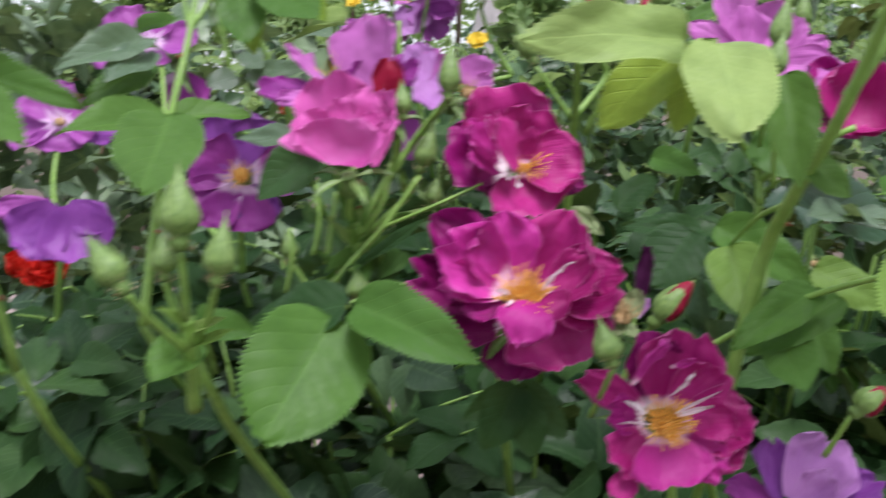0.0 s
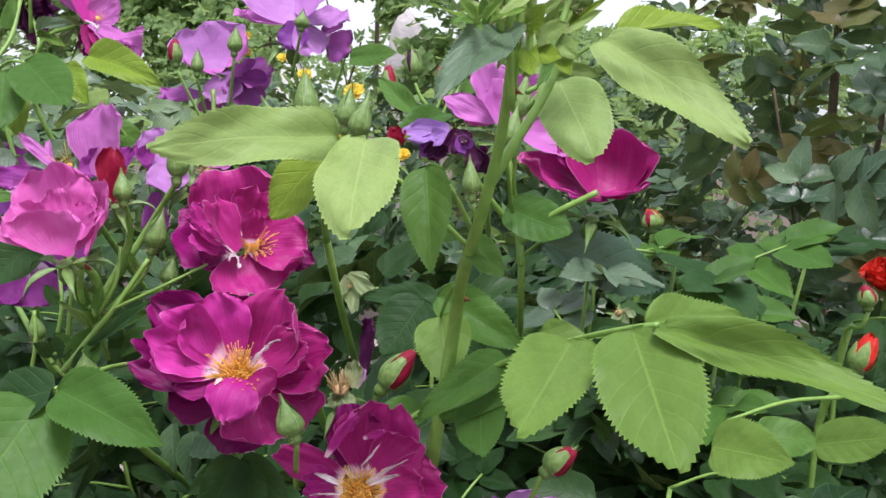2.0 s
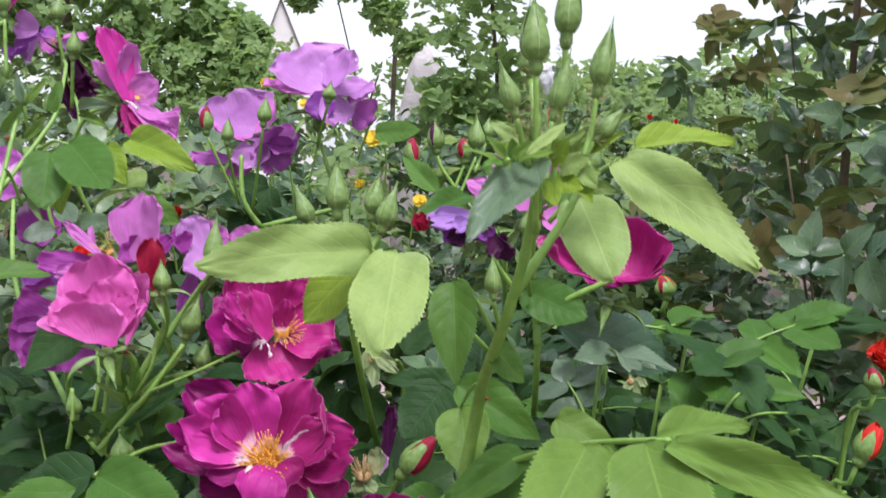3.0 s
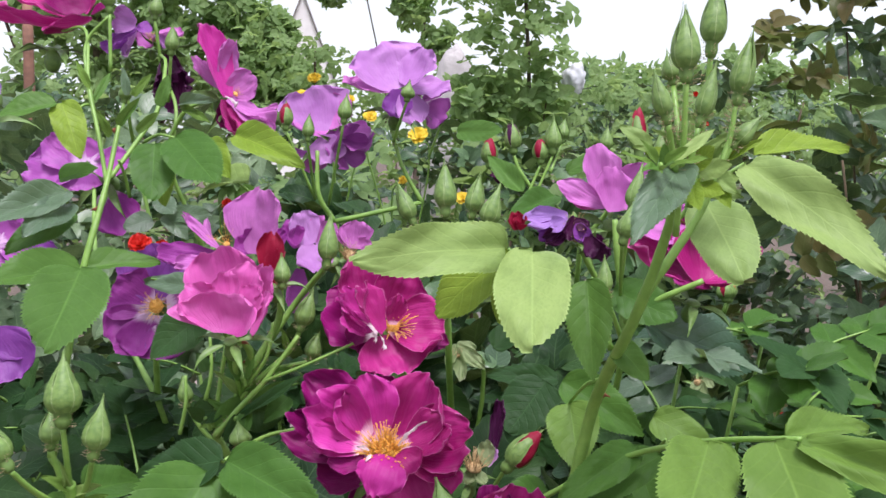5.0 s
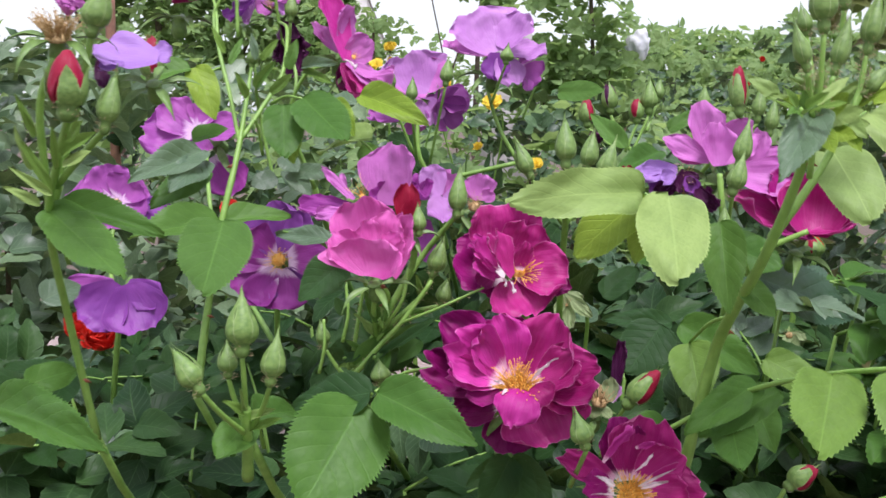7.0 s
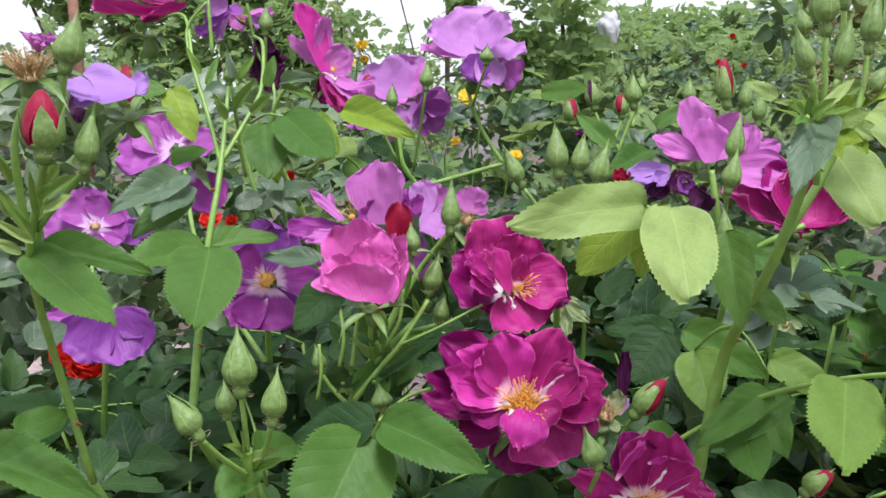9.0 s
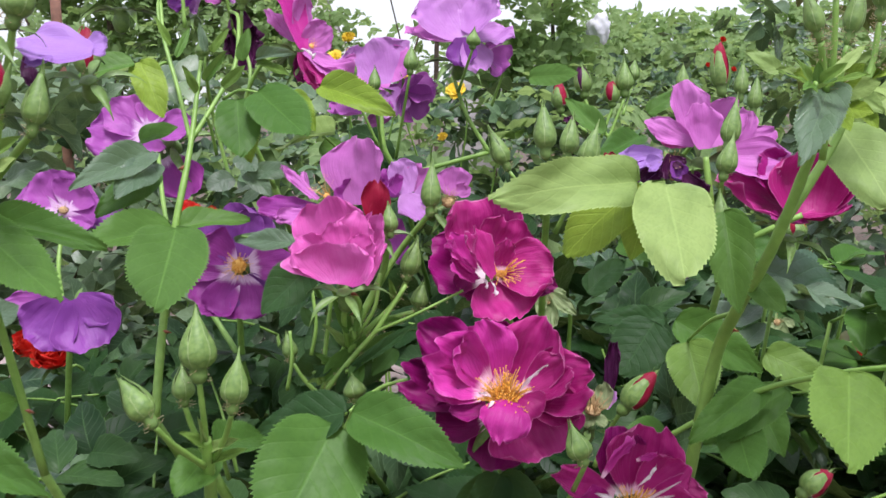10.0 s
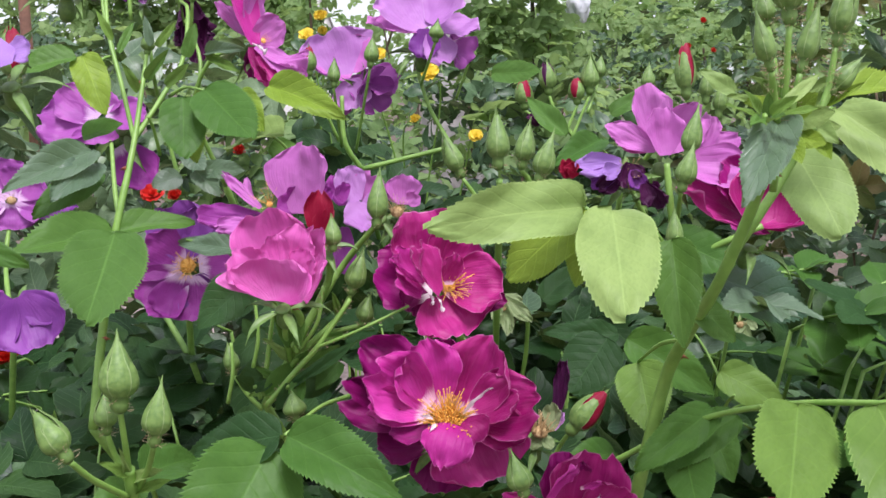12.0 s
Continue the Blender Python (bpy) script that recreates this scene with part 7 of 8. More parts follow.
bl = bloom(shoot_j, 'shrivelled dark purple bloom', (0.1403, 0.4827, 1.0989), (0.1, -0.6, -0.5), 0.0159, '', 'wine', 109, stamens=0, sink=0.36)
petal(bl, (0.1383, 0.4839, 1.1074), (0.1481, 0.4802, 1.0961), 0.0127, "wine", 2180, ruffle=0.2, cup=0.8, root=0.3)
petal(bl, (0.1364, 0.4819, 1.1076), (0.1388, 0.4784, 1.0967), 0.0104, "wine", 2181, ruffle=0.2, cup=0.8, root=0.3)
petal(bl, (0.1382, 0.4860, 1.1079), (0.1457, 0.4855, 1.1048), 0.0095, "wine", 2182, ruffle=0.2, root=0.3)
bl = bloom(shoot_j, 'shrivelled purple bloom', (0.1314, 0.4892, 1.1056), (0.1, -0.6, 0.5), 0.0132, '', 'wine', 113, stamens=10, dry=True, sink=0.36)
petal(bl, (0.1311, 0.4909, 1.1177), (0.1272, 0.4871, 1.1048), 0.0128, "wine", 2260, ruffle=0.2, cup=0.8, root=0.3)
petal(bl, (0.1325, 0.4884, 1.1143), (0.1351, 0.4849, 1.1039), 0.0105, "violet", 2261, ruffle=0.2, cup=0.8, root=0.3)
petal(bl, (0.1278, 0.4920, 1.1108), (0.1143, 0.4892, 1.1038), 0.0105, "wine", 2262, ruffle=0.2, cup=0.8, root=0.3)
petal(bl, (0.1319, 0.4887, 1.1164), (0.1367, 0.4858, 1.1108), 0.0080, "wine", 2263, ruffle=0.2, root=0.3)
bud(shoot_j, (0.1287, 0.3899, 1.087), (0.1285, 0.3932, 1.107), 0.0076, "tight green bud", seed=26)
bristles(shoot_j, (0.1287, 0.3899, 1.087), (0.1287, 0.3907, 1.0918), 0.0021, 22, 0.0018, 328, M_GLAND)
stem(shoot_j, "pedicel", [(0.135, 0.4057, 1.0614), (0.1287, 0.3899, 1.087)], 0.0012, 0.001)
lf = leaf(shoot_j, (0.19, 0.5148, 1.0584), (0.1704, 0.5336, 1.0454))
leaflet(lf, (0.1591, 0.5185, 1.0741), (0.1897, 0.4951, 1.062), 0.0263, (-0.34, -0.75, 0.57), "mid", 0)
leaflet(lf, (0.2036, 0.533, 1.1098), (0.1905, 0.5413, 1.0963), 0.0171, (-0.66, -0.73, 0.19), "dark", 1)
leaflet(lf, (0.1805, 0.5245, 1.0536), (0.26, 0.5572, 1.0236), 0.0384, (0.48, -0.75, 0.45), "blue", 0)
leaflet(lf, (0.1124, 0.539, 1.0651), (0.1339, 0.5169, 1.0589), 0.0172, (-0.45, -0.61, 0.65), "mid", 1)
leaflet(lf, (0.0899, 0.5155, 1.0408), (0.1138, 0.5275, 1.0573), 0.0164, (-0.03, -0.78, 0.62), "dark", 2)
lf = leaf(shoot_j, (0.1249, 0.5586, 1.1251), (0.1443, 0.5536, 1.0989))
leaflet(lf, (0.1299, 0.5587, 1.1267), (0.0988, 0.5274, 1.1147), 0.0177, (0.3, -0.59, 0.75), "mid", 1)
leaflet(lf, (0.1433, 0.601, 1.1401), (0.1681, 0.6024, 1.1537), 0.0113, (-0.19, -0.88, 0.43), "fresh", 2)
leaflet(lf, (0.1117, 0.5798, 1.1275), (0.0907, 0.6047, 1.151), 0.0145, (-0.25, -0.77, 0.59), "fresh", 1)
leaflet(lf, (0.0733, 0.6483, 1.1655), (0.1024, 0.6272, 1.1668), 0.0167, (-0.54, -0.72, 0.44), "fresh", 0)

shoot_k = thing("rose_shoot", "rose shoot with pale pointed buds", "rose shoot", (0.1, 0.84, 0), "shoots of the rose bush")
stem(shoot_k, "cane", [(0.1, 0.84, 0), (0.085, 0.7699, 0.7647), (0.0625, 0.4896, 1.062)], 0.0030, 0.0020)
stem(shoot_k, "stem", [(0.0625, 0.4896, 1.062), (0.0616, 0.4646, 1.0951), (0.0592, 0.4425, 1.1139)], 0.002, 0.0015)
stem(shoot_k, "stem", [(0.0624, 0.4736, 1.0882), (0.0775, 0.4813, 1.1071), (0.0734, 0.4778, 1.1161)], 0.0016, 0.0012)
bud(shoot_k, (0.0586, 0.4414, 1.1193), (0.0583, 0.4462, 1.1484), 0.0118, "pale green bud about to open", seed=27)
bristles(shoot_k, (0.0586, 0.4414, 1.1193), (0.0585, 0.4426, 1.1263), 0.0032, 22, 0.0018, 329, M_GLAND)
bud(shoot_k, (0.0734, 0.4778, 1.1161), (0.0783, 0.4817, 1.1407), 0.0108, "tight green bud", seed=28)
bristles(shoot_k, (0.0734, 0.4778, 1.1161), (0.0746, 0.4787, 1.122), 0.0029, 22, 0.0018, 330, M_GLAND)
bud(shoot_k, (0.0791, 0.4565, 1.111), (0.0871, 0.4604, 1.1359), 0.0114, "tight green bud", seed=29)
bristles(shoot_k, (0.0791, 0.4565, 1.111), (0.081, 0.4574, 1.117), 0.0031, 22, 0.0018, 331, M_GLAND)
stem(shoot_k, "pedicel", [(0.0666, 0.4721, 1.0797), (0.0791, 0.4565, 1.111)], 0.0012, 0.001)
bud(shoot_k, (0.0438, 0.4783, 1.1121), (0.0339, 0.4823, 1.1346), 0.0102, "tight green bud", seed=30)
bristles(shoot_k, (0.0438, 0.4783, 1.1121), (0.0414, 0.4793, 1.1175), 0.0028, 22, 0.0018, 332, M_GLAND)
stem(shoot_k, "pedicel", [(0.0619, 0.4835, 1.0868), (0.0438, 0.4783, 1.1121)], 0.0012, 0.001)

shoot_m = thing("rose_shoot", "slender rose shoots with red tipped buds", "rose shoot", (0.22, 1.01, 0), "shoots of the rose bush")
stem(shoot_m, "cane", [(0.22, 1.01, 0), (0.197, 0.9385, 0.7838), (0.1626, 0.6527, 1.0887)], 0.0030, 0.0020)
stem(shoot_m, "stem", [(0.1626, 0.6527, 1.0887), (0.1811, 0.6363, 1.1164), (0.1881, 0.5901, 1.1451)], 0.0018, 0.0013)
stem(shoot_m, "stem", [(0.1626, 0.6527, 1.0887), (0.1395, 0.678, 1.1143), (0.122, 0.6826, 1.138), (0.117, 0.6847, 1.1498)], 0.0018, 0.0012)
bud(shoot_m, (0.1881, 0.5907, 1.1485), (0.1869, 0.5965, 1.1837), 0.0124, "opening bud with a red tip", "red", 0.12, seed=31)
bud(shoot_m, (0.2055, 0.6097, 1.1445), (0.2088, 0.6142, 1.1727), 0.0100, "tight green bud", seed=32)
stem(shoot_m, "pedicel", [(0.1907, 0.6165, 1.1211), (0.2055, 0.6097, 1.1445)], 0.0012, 0.001)
bud(shoot_m, (0.2164, 0.6179, 1.1352), (0.2215, 0.6224, 1.1639), 0.0102, "tight green bud", seed=33)
stem(shoot_m, "pedicel", [(0.1934, 0.6258, 1.1169), (0.2164, 0.6179, 1.1352)], 0.0012, 0.001)
bud(shoot_m, (0.117, 0.6849, 1.1506), (0.115, 0.689, 1.1753), 0.0122, "opening bud with a red stripe", "wine", 0.12, seed=34)
bud(shoot_m, (0.1456, 0.6838, 1.1503), (0.1465, 0.6885, 1.179), 0.0135, "tight green bud", seed=35)
stem(shoot_m, "pedicel", [(0.1316, 0.679, 1.1183), (0.1456, 0.6838, 1.1503)], 0.0012, 0.001)
bud(shoot_m, (0.1533, 0.6951, 1.1593), (0.1564, 0.6983, 1.1792), 0.0105, "tight green bud", seed=36)
stem(shoot_m, "pedicel", [(0.1438, 0.6818, 1.1378), (0.1533, 0.6951, 1.1593)], 0.0012, 0.001)
bud(shoot_m, (0.0994, 0.6838, 1.1402), (0.0986, 0.6877, 1.1637), 0.0119, "opening pink bud", "red", 0.2, seed=37)
stem(shoot_m, "pedicel", [(0.1178, 0.6808, 1.1263), (0.0994, 0.6838, 1.1402)], 0.0012, 0.001)
bud(shoot_m, (0.1368, 0.683, 1.1437), (0.1355, 0.6863, 1.1634), 0.0111, "opening pink bud", "red", 0.2, seed=38)
stem(shoot_m, "pedicel", [(0.1277, 0.6798, 1.1223), (0.1368, 0.683, 1.1437)], 0.0012, 0.001)
bud(shoot_m, (0.1761, 0.6423, 1.1516), (0.1782, 0.6456, 1.1719), 0.0097, "tight green bud", seed=39)
stem(shoot_m, "pedicel", [(0.1738, 0.6384, 1.1276), (0.1761, 0.6423, 1.1516)], 0.0012, 0.001)
bloom(shoot_m, "shrivelled purple bloom", (0.1066, 0.6715, 1.1288), (0, -0.3, 0.9), 0.0118, "crumple", "wine", 127, stamens=0)
bud(shoot_m, (0.066, 0.7743, 1.1745), (0.0657, 0.7763, 1.1893), 0.0125, "opening bud with a red stripe", "red", 0.12, seed=40)
stem(shoot_m, "pedicel", [(0.0562, 0.7807, 1.1472), (0.066, 0.7743, 1.1745)], 0.0012, 0.001)

shoot_g = thing("rose_shoot", "rose shoot with fading lavender blooms", "rose shoot", (0.05, 1.06, 0), "shoots of the rose bush")
stem(shoot_g, "cane", [(0.05, 1.06, 0), (0.0227, 0.9963, 0.7884), (-0.0184, 0.7414, 1.095)], 0.0030, 0.0020)
stem(shoot_g, "stem", [(-0.0184, 0.7414, 1.095), (-0.0303, 0.7353, 1.117), (-0.032, 0.7409, 1.1506)], 0.0022, 0.0016)
stem(shoot_g, "stem", [(0.0509, 0.7416, 1.1114), (0.0341, 0.7472, 1.1414), (0.024, 0.7634, 1.1758)], 0.0018, 0.0014)
stem(shoot_g, "stem", [(-0.0184, 0.7414, 1.095), (0.0509, 0.7416, 1.1114)], 0.002, 0.0018)
bl = bloom(shoot_g, 'fading lavender bloom with broad petals', (-0.029, 0.7487, 1.1675), (0.0, -0.5, 0.85), 0.042, '', 'lavender', 131, stamens=0, sink=0.36)
petal(bl, (-0.0295, 0.7505, 1.1658), (-0.0412, 0.7515, 1.2007), 0.0638, "lavender", 2620, root=0.3)
petal(bl, (-0.0259, 0.7550, 1.1693), (-0.0112, 0.7563, 1.1945), 0.0357, "rose", 2621, root=0.3)
petal(bl, (-0.0260, 0.7481, 1.1638), (-0.0518, 0.7470, 1.1825), 0.0383, "rose", 2622, root=0.3)
petal(bl, (-0.0241, 0.7441, 1.1637), (-0.0232, 0.7368, 1.1408), 0.0306, "lavender", 2623, root=0.3)
petal(bl, (-0.0188, 0.7523, 1.1654), (0.0114, 0.7489, 1.1578), 0.0383, "mauve", 2624, root=0.3)
petal(bl, (-0.0376, 0.7502, 1.1483), (-0.0746, 0.7468, 1.1499), 0.0230, "mauve", 2625, root=0.3)
petal(bl, (-0.0261, 0.7542, 1.1639), (-0.0087, 0.7501, 1.1507), 0.0306, "mauve", 2626, root=0.3)
petal(bl, (-0.0379, 0.7537, 1.1447), (-0.0347, 0.7501, 1.1339), 0.0230, "rose", 2627, root=0.3)
bloom(shoot_g, "purple petals of a fading bloom", (-0.0174, 0.7516, 1.1568), (0.6, -0.6, -0.3), 0.0260, "few", "mauve", 133, stamens=0)
bl = bloom(shoot_g, 'pale lavender bloom with a broad petal', (0.0281, 0.731, 1.1955), (0.0, -0.42, 0.9), 0.0438, '', 'lavender', 137, stamens=0, sink=0.36)
petal(bl, (0.0323, 0.7357, 1.2003), (0.0154, 0.7388, 1.2355), 0.0692, "lavender", 2740, root=0.3)
petal(bl, (0.0357, 0.7319, 1.2024), (0.0533, 0.7317, 1.2315), 0.0453, "lavender", 2741, root=0.3)
petal(bl, (0.0250, 0.7313, 1.1977), (-0.0126, 0.7290, 1.2068), 0.0274, "rose", 2742, root=0.3)
petal(bl, (0.0302, 0.7295, 1.1991), (0.0308, 0.7224, 1.1779), 0.0239, "violet", 2743, root=0.3)
petal(bl, (0.0358, 0.7357, 1.2010), (0.0718, 0.7354, 1.2021), 0.0310, "lavender", 2744, root=0.3)
petal(bl, (0.0354, 0.7310, 1.1964), (0.0472, 0.7236, 1.1733), 0.0286, "lavender", 2745, root=0.3)
bloom(shoot_g, "purple petals of a pale bloom", (0.0504, 0.7645, 1.1885), (0.6, -0.6, -0.2), 0.0220, "few", "mauve", 139, stamens=0)
bud(shoot_g, (-0.0346, 0.6914, 1.1571), (-0.0335, 0.6949, 1.1787), 0.0095, "small green bud", seed=41)
stem(shoot_g, "pedicel", [(-0.0319, 0.7246, 1.1134), (-0.0346, 0.6914, 1.1571)], 0.0012, 0.001)
bud(shoot_g, (-0.0086, 0.6927, 1.1706), (-0.0063, 0.6964, 1.1933), 0.0111, "small green bud", seed=42)
stem(shoot_g, "pedicel", [(-0.0215, 0.7235, 1.1092), (-0.0086, 0.6927, 1.1706)], 0.0012, 0.001)
bud(shoot_g, (0.0377, 0.7041, 1.1882), (0.0399, 0.7067, 1.2041), 0.0113, "small green bud", seed=43)
stem(shoot_g, "pedicel", [(0.0276, 0.73, 1.1585), (0.0377, 0.7041, 1.1882)], 0.0012, 0.001)
bud(shoot_g, (-0.0531, 0.7137, 1.1653), (-0.054, 0.7174, 1.1875), 0.0106, "opening red bud", "red", 0.2, seed=44)
stem(shoot_g, "pedicel", [(-0.0339, 0.7254, 1.1176), (-0.0531, 0.7137, 1.1653)], 0.0012, 0.001)

shoot_i = thing("rose_shoot", "tall rose shoot with magenta and withered blooms", "rose shoot", (-0.04, 0.96, 0), "shoots of the rose bush")
stem(shoot_i, "cane", [(-0.04, 0.96, 0), (-0.0612, 0.8845, 0.7914), (-0.093, 0.5824, 1.0991)], 0.0030, 0.0020)
stem(shoot_i, "stem", [(-0.093, 0.5824, 1.0991), (-0.1068, 0.57, 1.1435), (-0.0962, 0.5643, 1.1724), (-0.0775, 0.5598, 1.1801)], 0.0015, 0.0011)
stem(shoot_i, "stem", [(-0.1161, 0.5641, 1.1016), (-0.1256, 0.5678, 1.1439), (-0.1248, 0.5498, 1.1678), (-0.126, 0.5516, 1.1882)], 0.0013, 0.0009)
stem(shoot_i, "stem", [(-0.11, 0.5668, 1.133), (-0.1043, 0.5802, 1.1718), (-0.1175, 0.6027, 1.1987)], 0.0013, 0.001)
bl = bloom(shoot_i, 'magenta bloom seen from the side with yellow stamens', (-0.0643, 0.5603, 1.1839), (0.6, -0.65, 0.35), 0.0337, '', 'magenta', 149, stamens=12, spin=0.5, core=0.08, tall=1.2, sink=0.36)
petal(bl, (-0.0688, 0.5581, 1.1818), (-0.0832, 0.5601, 1.2259), 0.0241, "cerise", 2980, ruffle=0.04, cup=0.5, belly=0.05, root=0.3)
petal(bl, (-0.0702, 0.5623, 1.1835), (-0.0520, 0.5591, 1.1931), 0.0201, "rose", 2981, ruffle=0.1, root=0.3)
petal(bl, (-0.0714, 0.5636, 1.1870), (-0.0673, 0.5632, 1.2171), 0.0161, "rose", 2982, root=0.3)
petal(bl, (-0.0743, 0.5667, 1.1873), (-0.0902, 0.5665, 1.2077), 0.0121, "rose", 2983, root=0.3)
petal(bl, (-0.0704, 0.5570, 1.1804), (-0.0562, 0.5509, 1.1570), 0.0221, "magenta", 2984, ruffle=0.1, root=0.3)
petal(bl, (-0.0689, 0.5580, 1.1804), (-0.0382, 0.5531, 1.1720), 0.0127, "rose", 2985, ruffle=0.13, root=0.3)
petal(bl, (-0.0652, 0.5557, 1.1768), (-0.0390, 0.5493, 1.1630), 0.0101, "rose", 2986, ruffle=0.13, root=0.3)
petal(bl, (-0.0672, 0.5535, 1.1751), (-0.0505, 0.5481, 1.1602), 0.0121, "magenta", 2987, ruffle=0.13, root=0.3)
petal(bl, (-0.0722, 0.5629, 1.1791), (-0.0711, 0.5605, 1.1627), 0.0134, "plum", 2988, root=0.3)
petal(bl, (-0.0698, 0.5522, 1.1822), (-0.0614, 0.5496, 1.1764), 0.0013, "white", 2989, label="narrow white inner petal", cup=0.7, ruffle=0.2, belly=-0.1, taper=0.7, root=0.3)
petal(bl, (-0.0769, 0.5685, 1.1854), (-0.0949, 0.5658, 1.1759), 0.0087, "husk", 2990, root=0.3)
petal(bl, (-0.0780, 0.5705, 1.1848), (-0.0892, 0.5672, 1.1693), 0.0060, "husk", 2991, root=0.3)
bl = bloom(shoot_i, 'flat magenta bloom seen from below', (-0.1835, 0.5954, 1.2266), (0.1, -0.15, 0.95), 0.0429, '', 'magenta', 151, stamens=10, core=0.1, sink=0.36)
petal(bl, (-0.1628, 0.5935, 1.2291), (-0.2177, 0.5863, 1.2352), 0.0365, "magenta", 3020, cup=0.5, belly=0.14, ruffle=0.03, root=0.3)
petal(bl, (-0.1708, 0.6019, 1.2325), (-0.2036, 0.5997, 1.2517), 0.0414, "magenta", 3021, root=0.3)
petal(bl, (-0.1597, 0.5959, 1.2333), (-0.1410, 0.5934, 1.2521), 0.0228, "cerise", 3022, root=0.3)
petal(bl, (-0.1572, 0.5875, 1.2297), (-0.1858, 0.5809, 1.2211), 0.0273, "magenta", 3023, cup=0.5, ruffle=0.03, root=0.3)
petal(bl, (-0.1696, 0.6041, 1.2346), (-0.1811, 0.6043, 1.2591), 0.0373, "plum", 3024, root=0.3)
petal(bl, (-0.1652, 0.6020, 1.2342), (-0.1567, 0.6021, 1.2582), 0.0331, "magenta", 3025, root=0.3)
bl = bloom(shoot_i, 'withered bloom with brown stamens', (-0.1257, 0.6096, 1.2196), (0.1, -0.3, 0.9), 0.0186, '', 'rose', 157, stamens=30, dry=True, sink=0.36)
petal(bl, (-0.1256, 0.6099, 1.2233), (-0.1311, 0.6052, 1.2145), 0.0161, "rose", 3140, ruffle=0.16, cup=0.8, root=0.3)
petal(bl, (-0.1233, 0.6079, 1.2231), (-0.1139, 0.6032, 1.2158), 0.0144, "lavender", 3141, ruffle=0.16, cup=0.8, root=0.3)
petal(bl, (-0.1219, 0.6101, 1.2251), (-0.1063, 0.6099, 1.2240), 0.0144, "rose", 3142, ruffle=0.16, cup=0.6, root=0.3)
petal(bl, (-0.1273, 0.6142, 1.2264), (-0.1365, 0.6124, 1.2287), 0.0127, "violet", 3143, ruffle=0.16, root=0.3)
bl = bloom(shoot_i, 'withered purple petals', (-0.1449, 0.6042, 1.214), (-0.3, -0.4, 0.8), 0.0221, '', 'lavender', 163, stamens=0, sink=0.36)
petal(bl, (-0.1346, 0.6053, 1.2267), (-0.1550, 0.6020, 1.2111), 0.0219, "violet", 3260, ruffle=0.12, cup=0.6, root=0.3)
petal(bl, (-0.1358, 0.6075, 1.2295), (-0.1507, 0.6060, 1.2344), 0.0185, "lavender", 3261, ruffle=0.12, cup=0.6, root=0.3)
petal(bl, (-0.1341, 0.6031, 1.2246), (-0.1414, 0.5977, 1.2090), 0.0151, "lavender", 3262, ruffle=0.12, cup=0.7, root=0.3)
bl = bloom(shoot_i, 'shrivelled dark purple bloom', (-0.1118, 0.6033, 1.2059), (0.1, -0.4, -0.9), 0.0295, '', 'wine', 167, stamens=0, sink=0.36)
petal(bl, (-0.1136, 0.6037, 1.2103), (-0.1077, 0.5984, 1.1733), 0.0202, "wine", 3340, ruffle=0.18, cup=0.8, root=0.3)
petal(bl, (-0.1149, 0.6017, 1.2102), (-0.1195, 0.5973, 1.1830), 0.0160, "wine", 3341, ruffle=0.18, cup=0.8, root=0.3)
petal(bl, (-0.1122, 0.6056, 1.2090), (-0.1012, 0.6016, 1.1865), 0.0143, "wine", 3342, ruffle=0.18, cup=0.8, root=0.3)
petal(bl, (-0.1119, 0.5996, 1.2092), (-0.1121, 0.5939, 1.1906), 0.0168, "wine", 3343, ruffle=0.2, cup=0.8, root=0.3)
bud(shoot_i, (-0.1208, 0.5955, 1.2306), (-0.1193, 0.5971, 1.2486), 0.0095, "small green bud", seed=45)
stem(shoot_i, "pedicel", [(-0.1176, 0.6024, 1.195), (-0.1208, 0.5955, 1.2306)], 0.0012, 0.001)
bud(shoot_i, (-0.1081, 0.5834, 1.2076), (-0.1066, 0.5851, 1.2272), 0.0095, "small green bud", seed=46)
stem(shoot_i, "pedicel", [(-0.1119, 0.591, 1.1796), (-0.1081, 0.5834, 1.2076)], 0.0012, 0.001)
bud(shoot_i, (-0.1369, 0.5553, 1.2292), (-0.1397, 0.5574, 1.253), 0.0095, "small green bud", seed=47)
stem(shoot_i, "pedicel", [(-0.136, 0.5523, 1.1952), (-0.1369, 0.5553, 1.2292)], 0.0012, 0.001)
stem(shoot_d, "stem", [(-0.0489, 0.4306, 1.0185), (-0.0312, 0.4184, 1.0406), (-0.0156, 0.4203, 1.0556), (-0.0096, 0.4168, 1.0666)], 0.0016, 0.0012)
stem(shoot_d, "stem", [(-0.0428, 0.4268, 1.0277), (-0.0265, 0.4239, 1.0443), (-0.0057, 0.4242, 1.0505)], 0.0015, 0.0011)
stem(shoot_d, "stem", [(-0.0382, 0.4226, 1.0342), (-0.0388, 0.4102, 1.0507), (-0.0359, 0.4039, 1.0623)], 0.0015, 0.0012)
bud(shoot_d, (-0.0101, 0.4168, 1.0661), (-0.004, 0.4197, 1.0853), 0.0101, "tight green bud", seed=48)
bristles(shoot_d, (-0.0101, 0.4168, 1.0661), (-0.0086, 0.4175, 1.0707), 0.0027, 22, 0.0018, 333, M_GLAND)
bud(shoot_d, (-0.0057, 0.424, 1.0497), (-0.0016, 0.4263, 1.0645), 0.0088, "tight green bud", seed=49)
bristles(shoot_d, (-0.0057, 0.424, 1.0497), (-0.0047, 0.4246, 1.0533), 0.0024, 22, 0.0018, 334, M_GLAND)
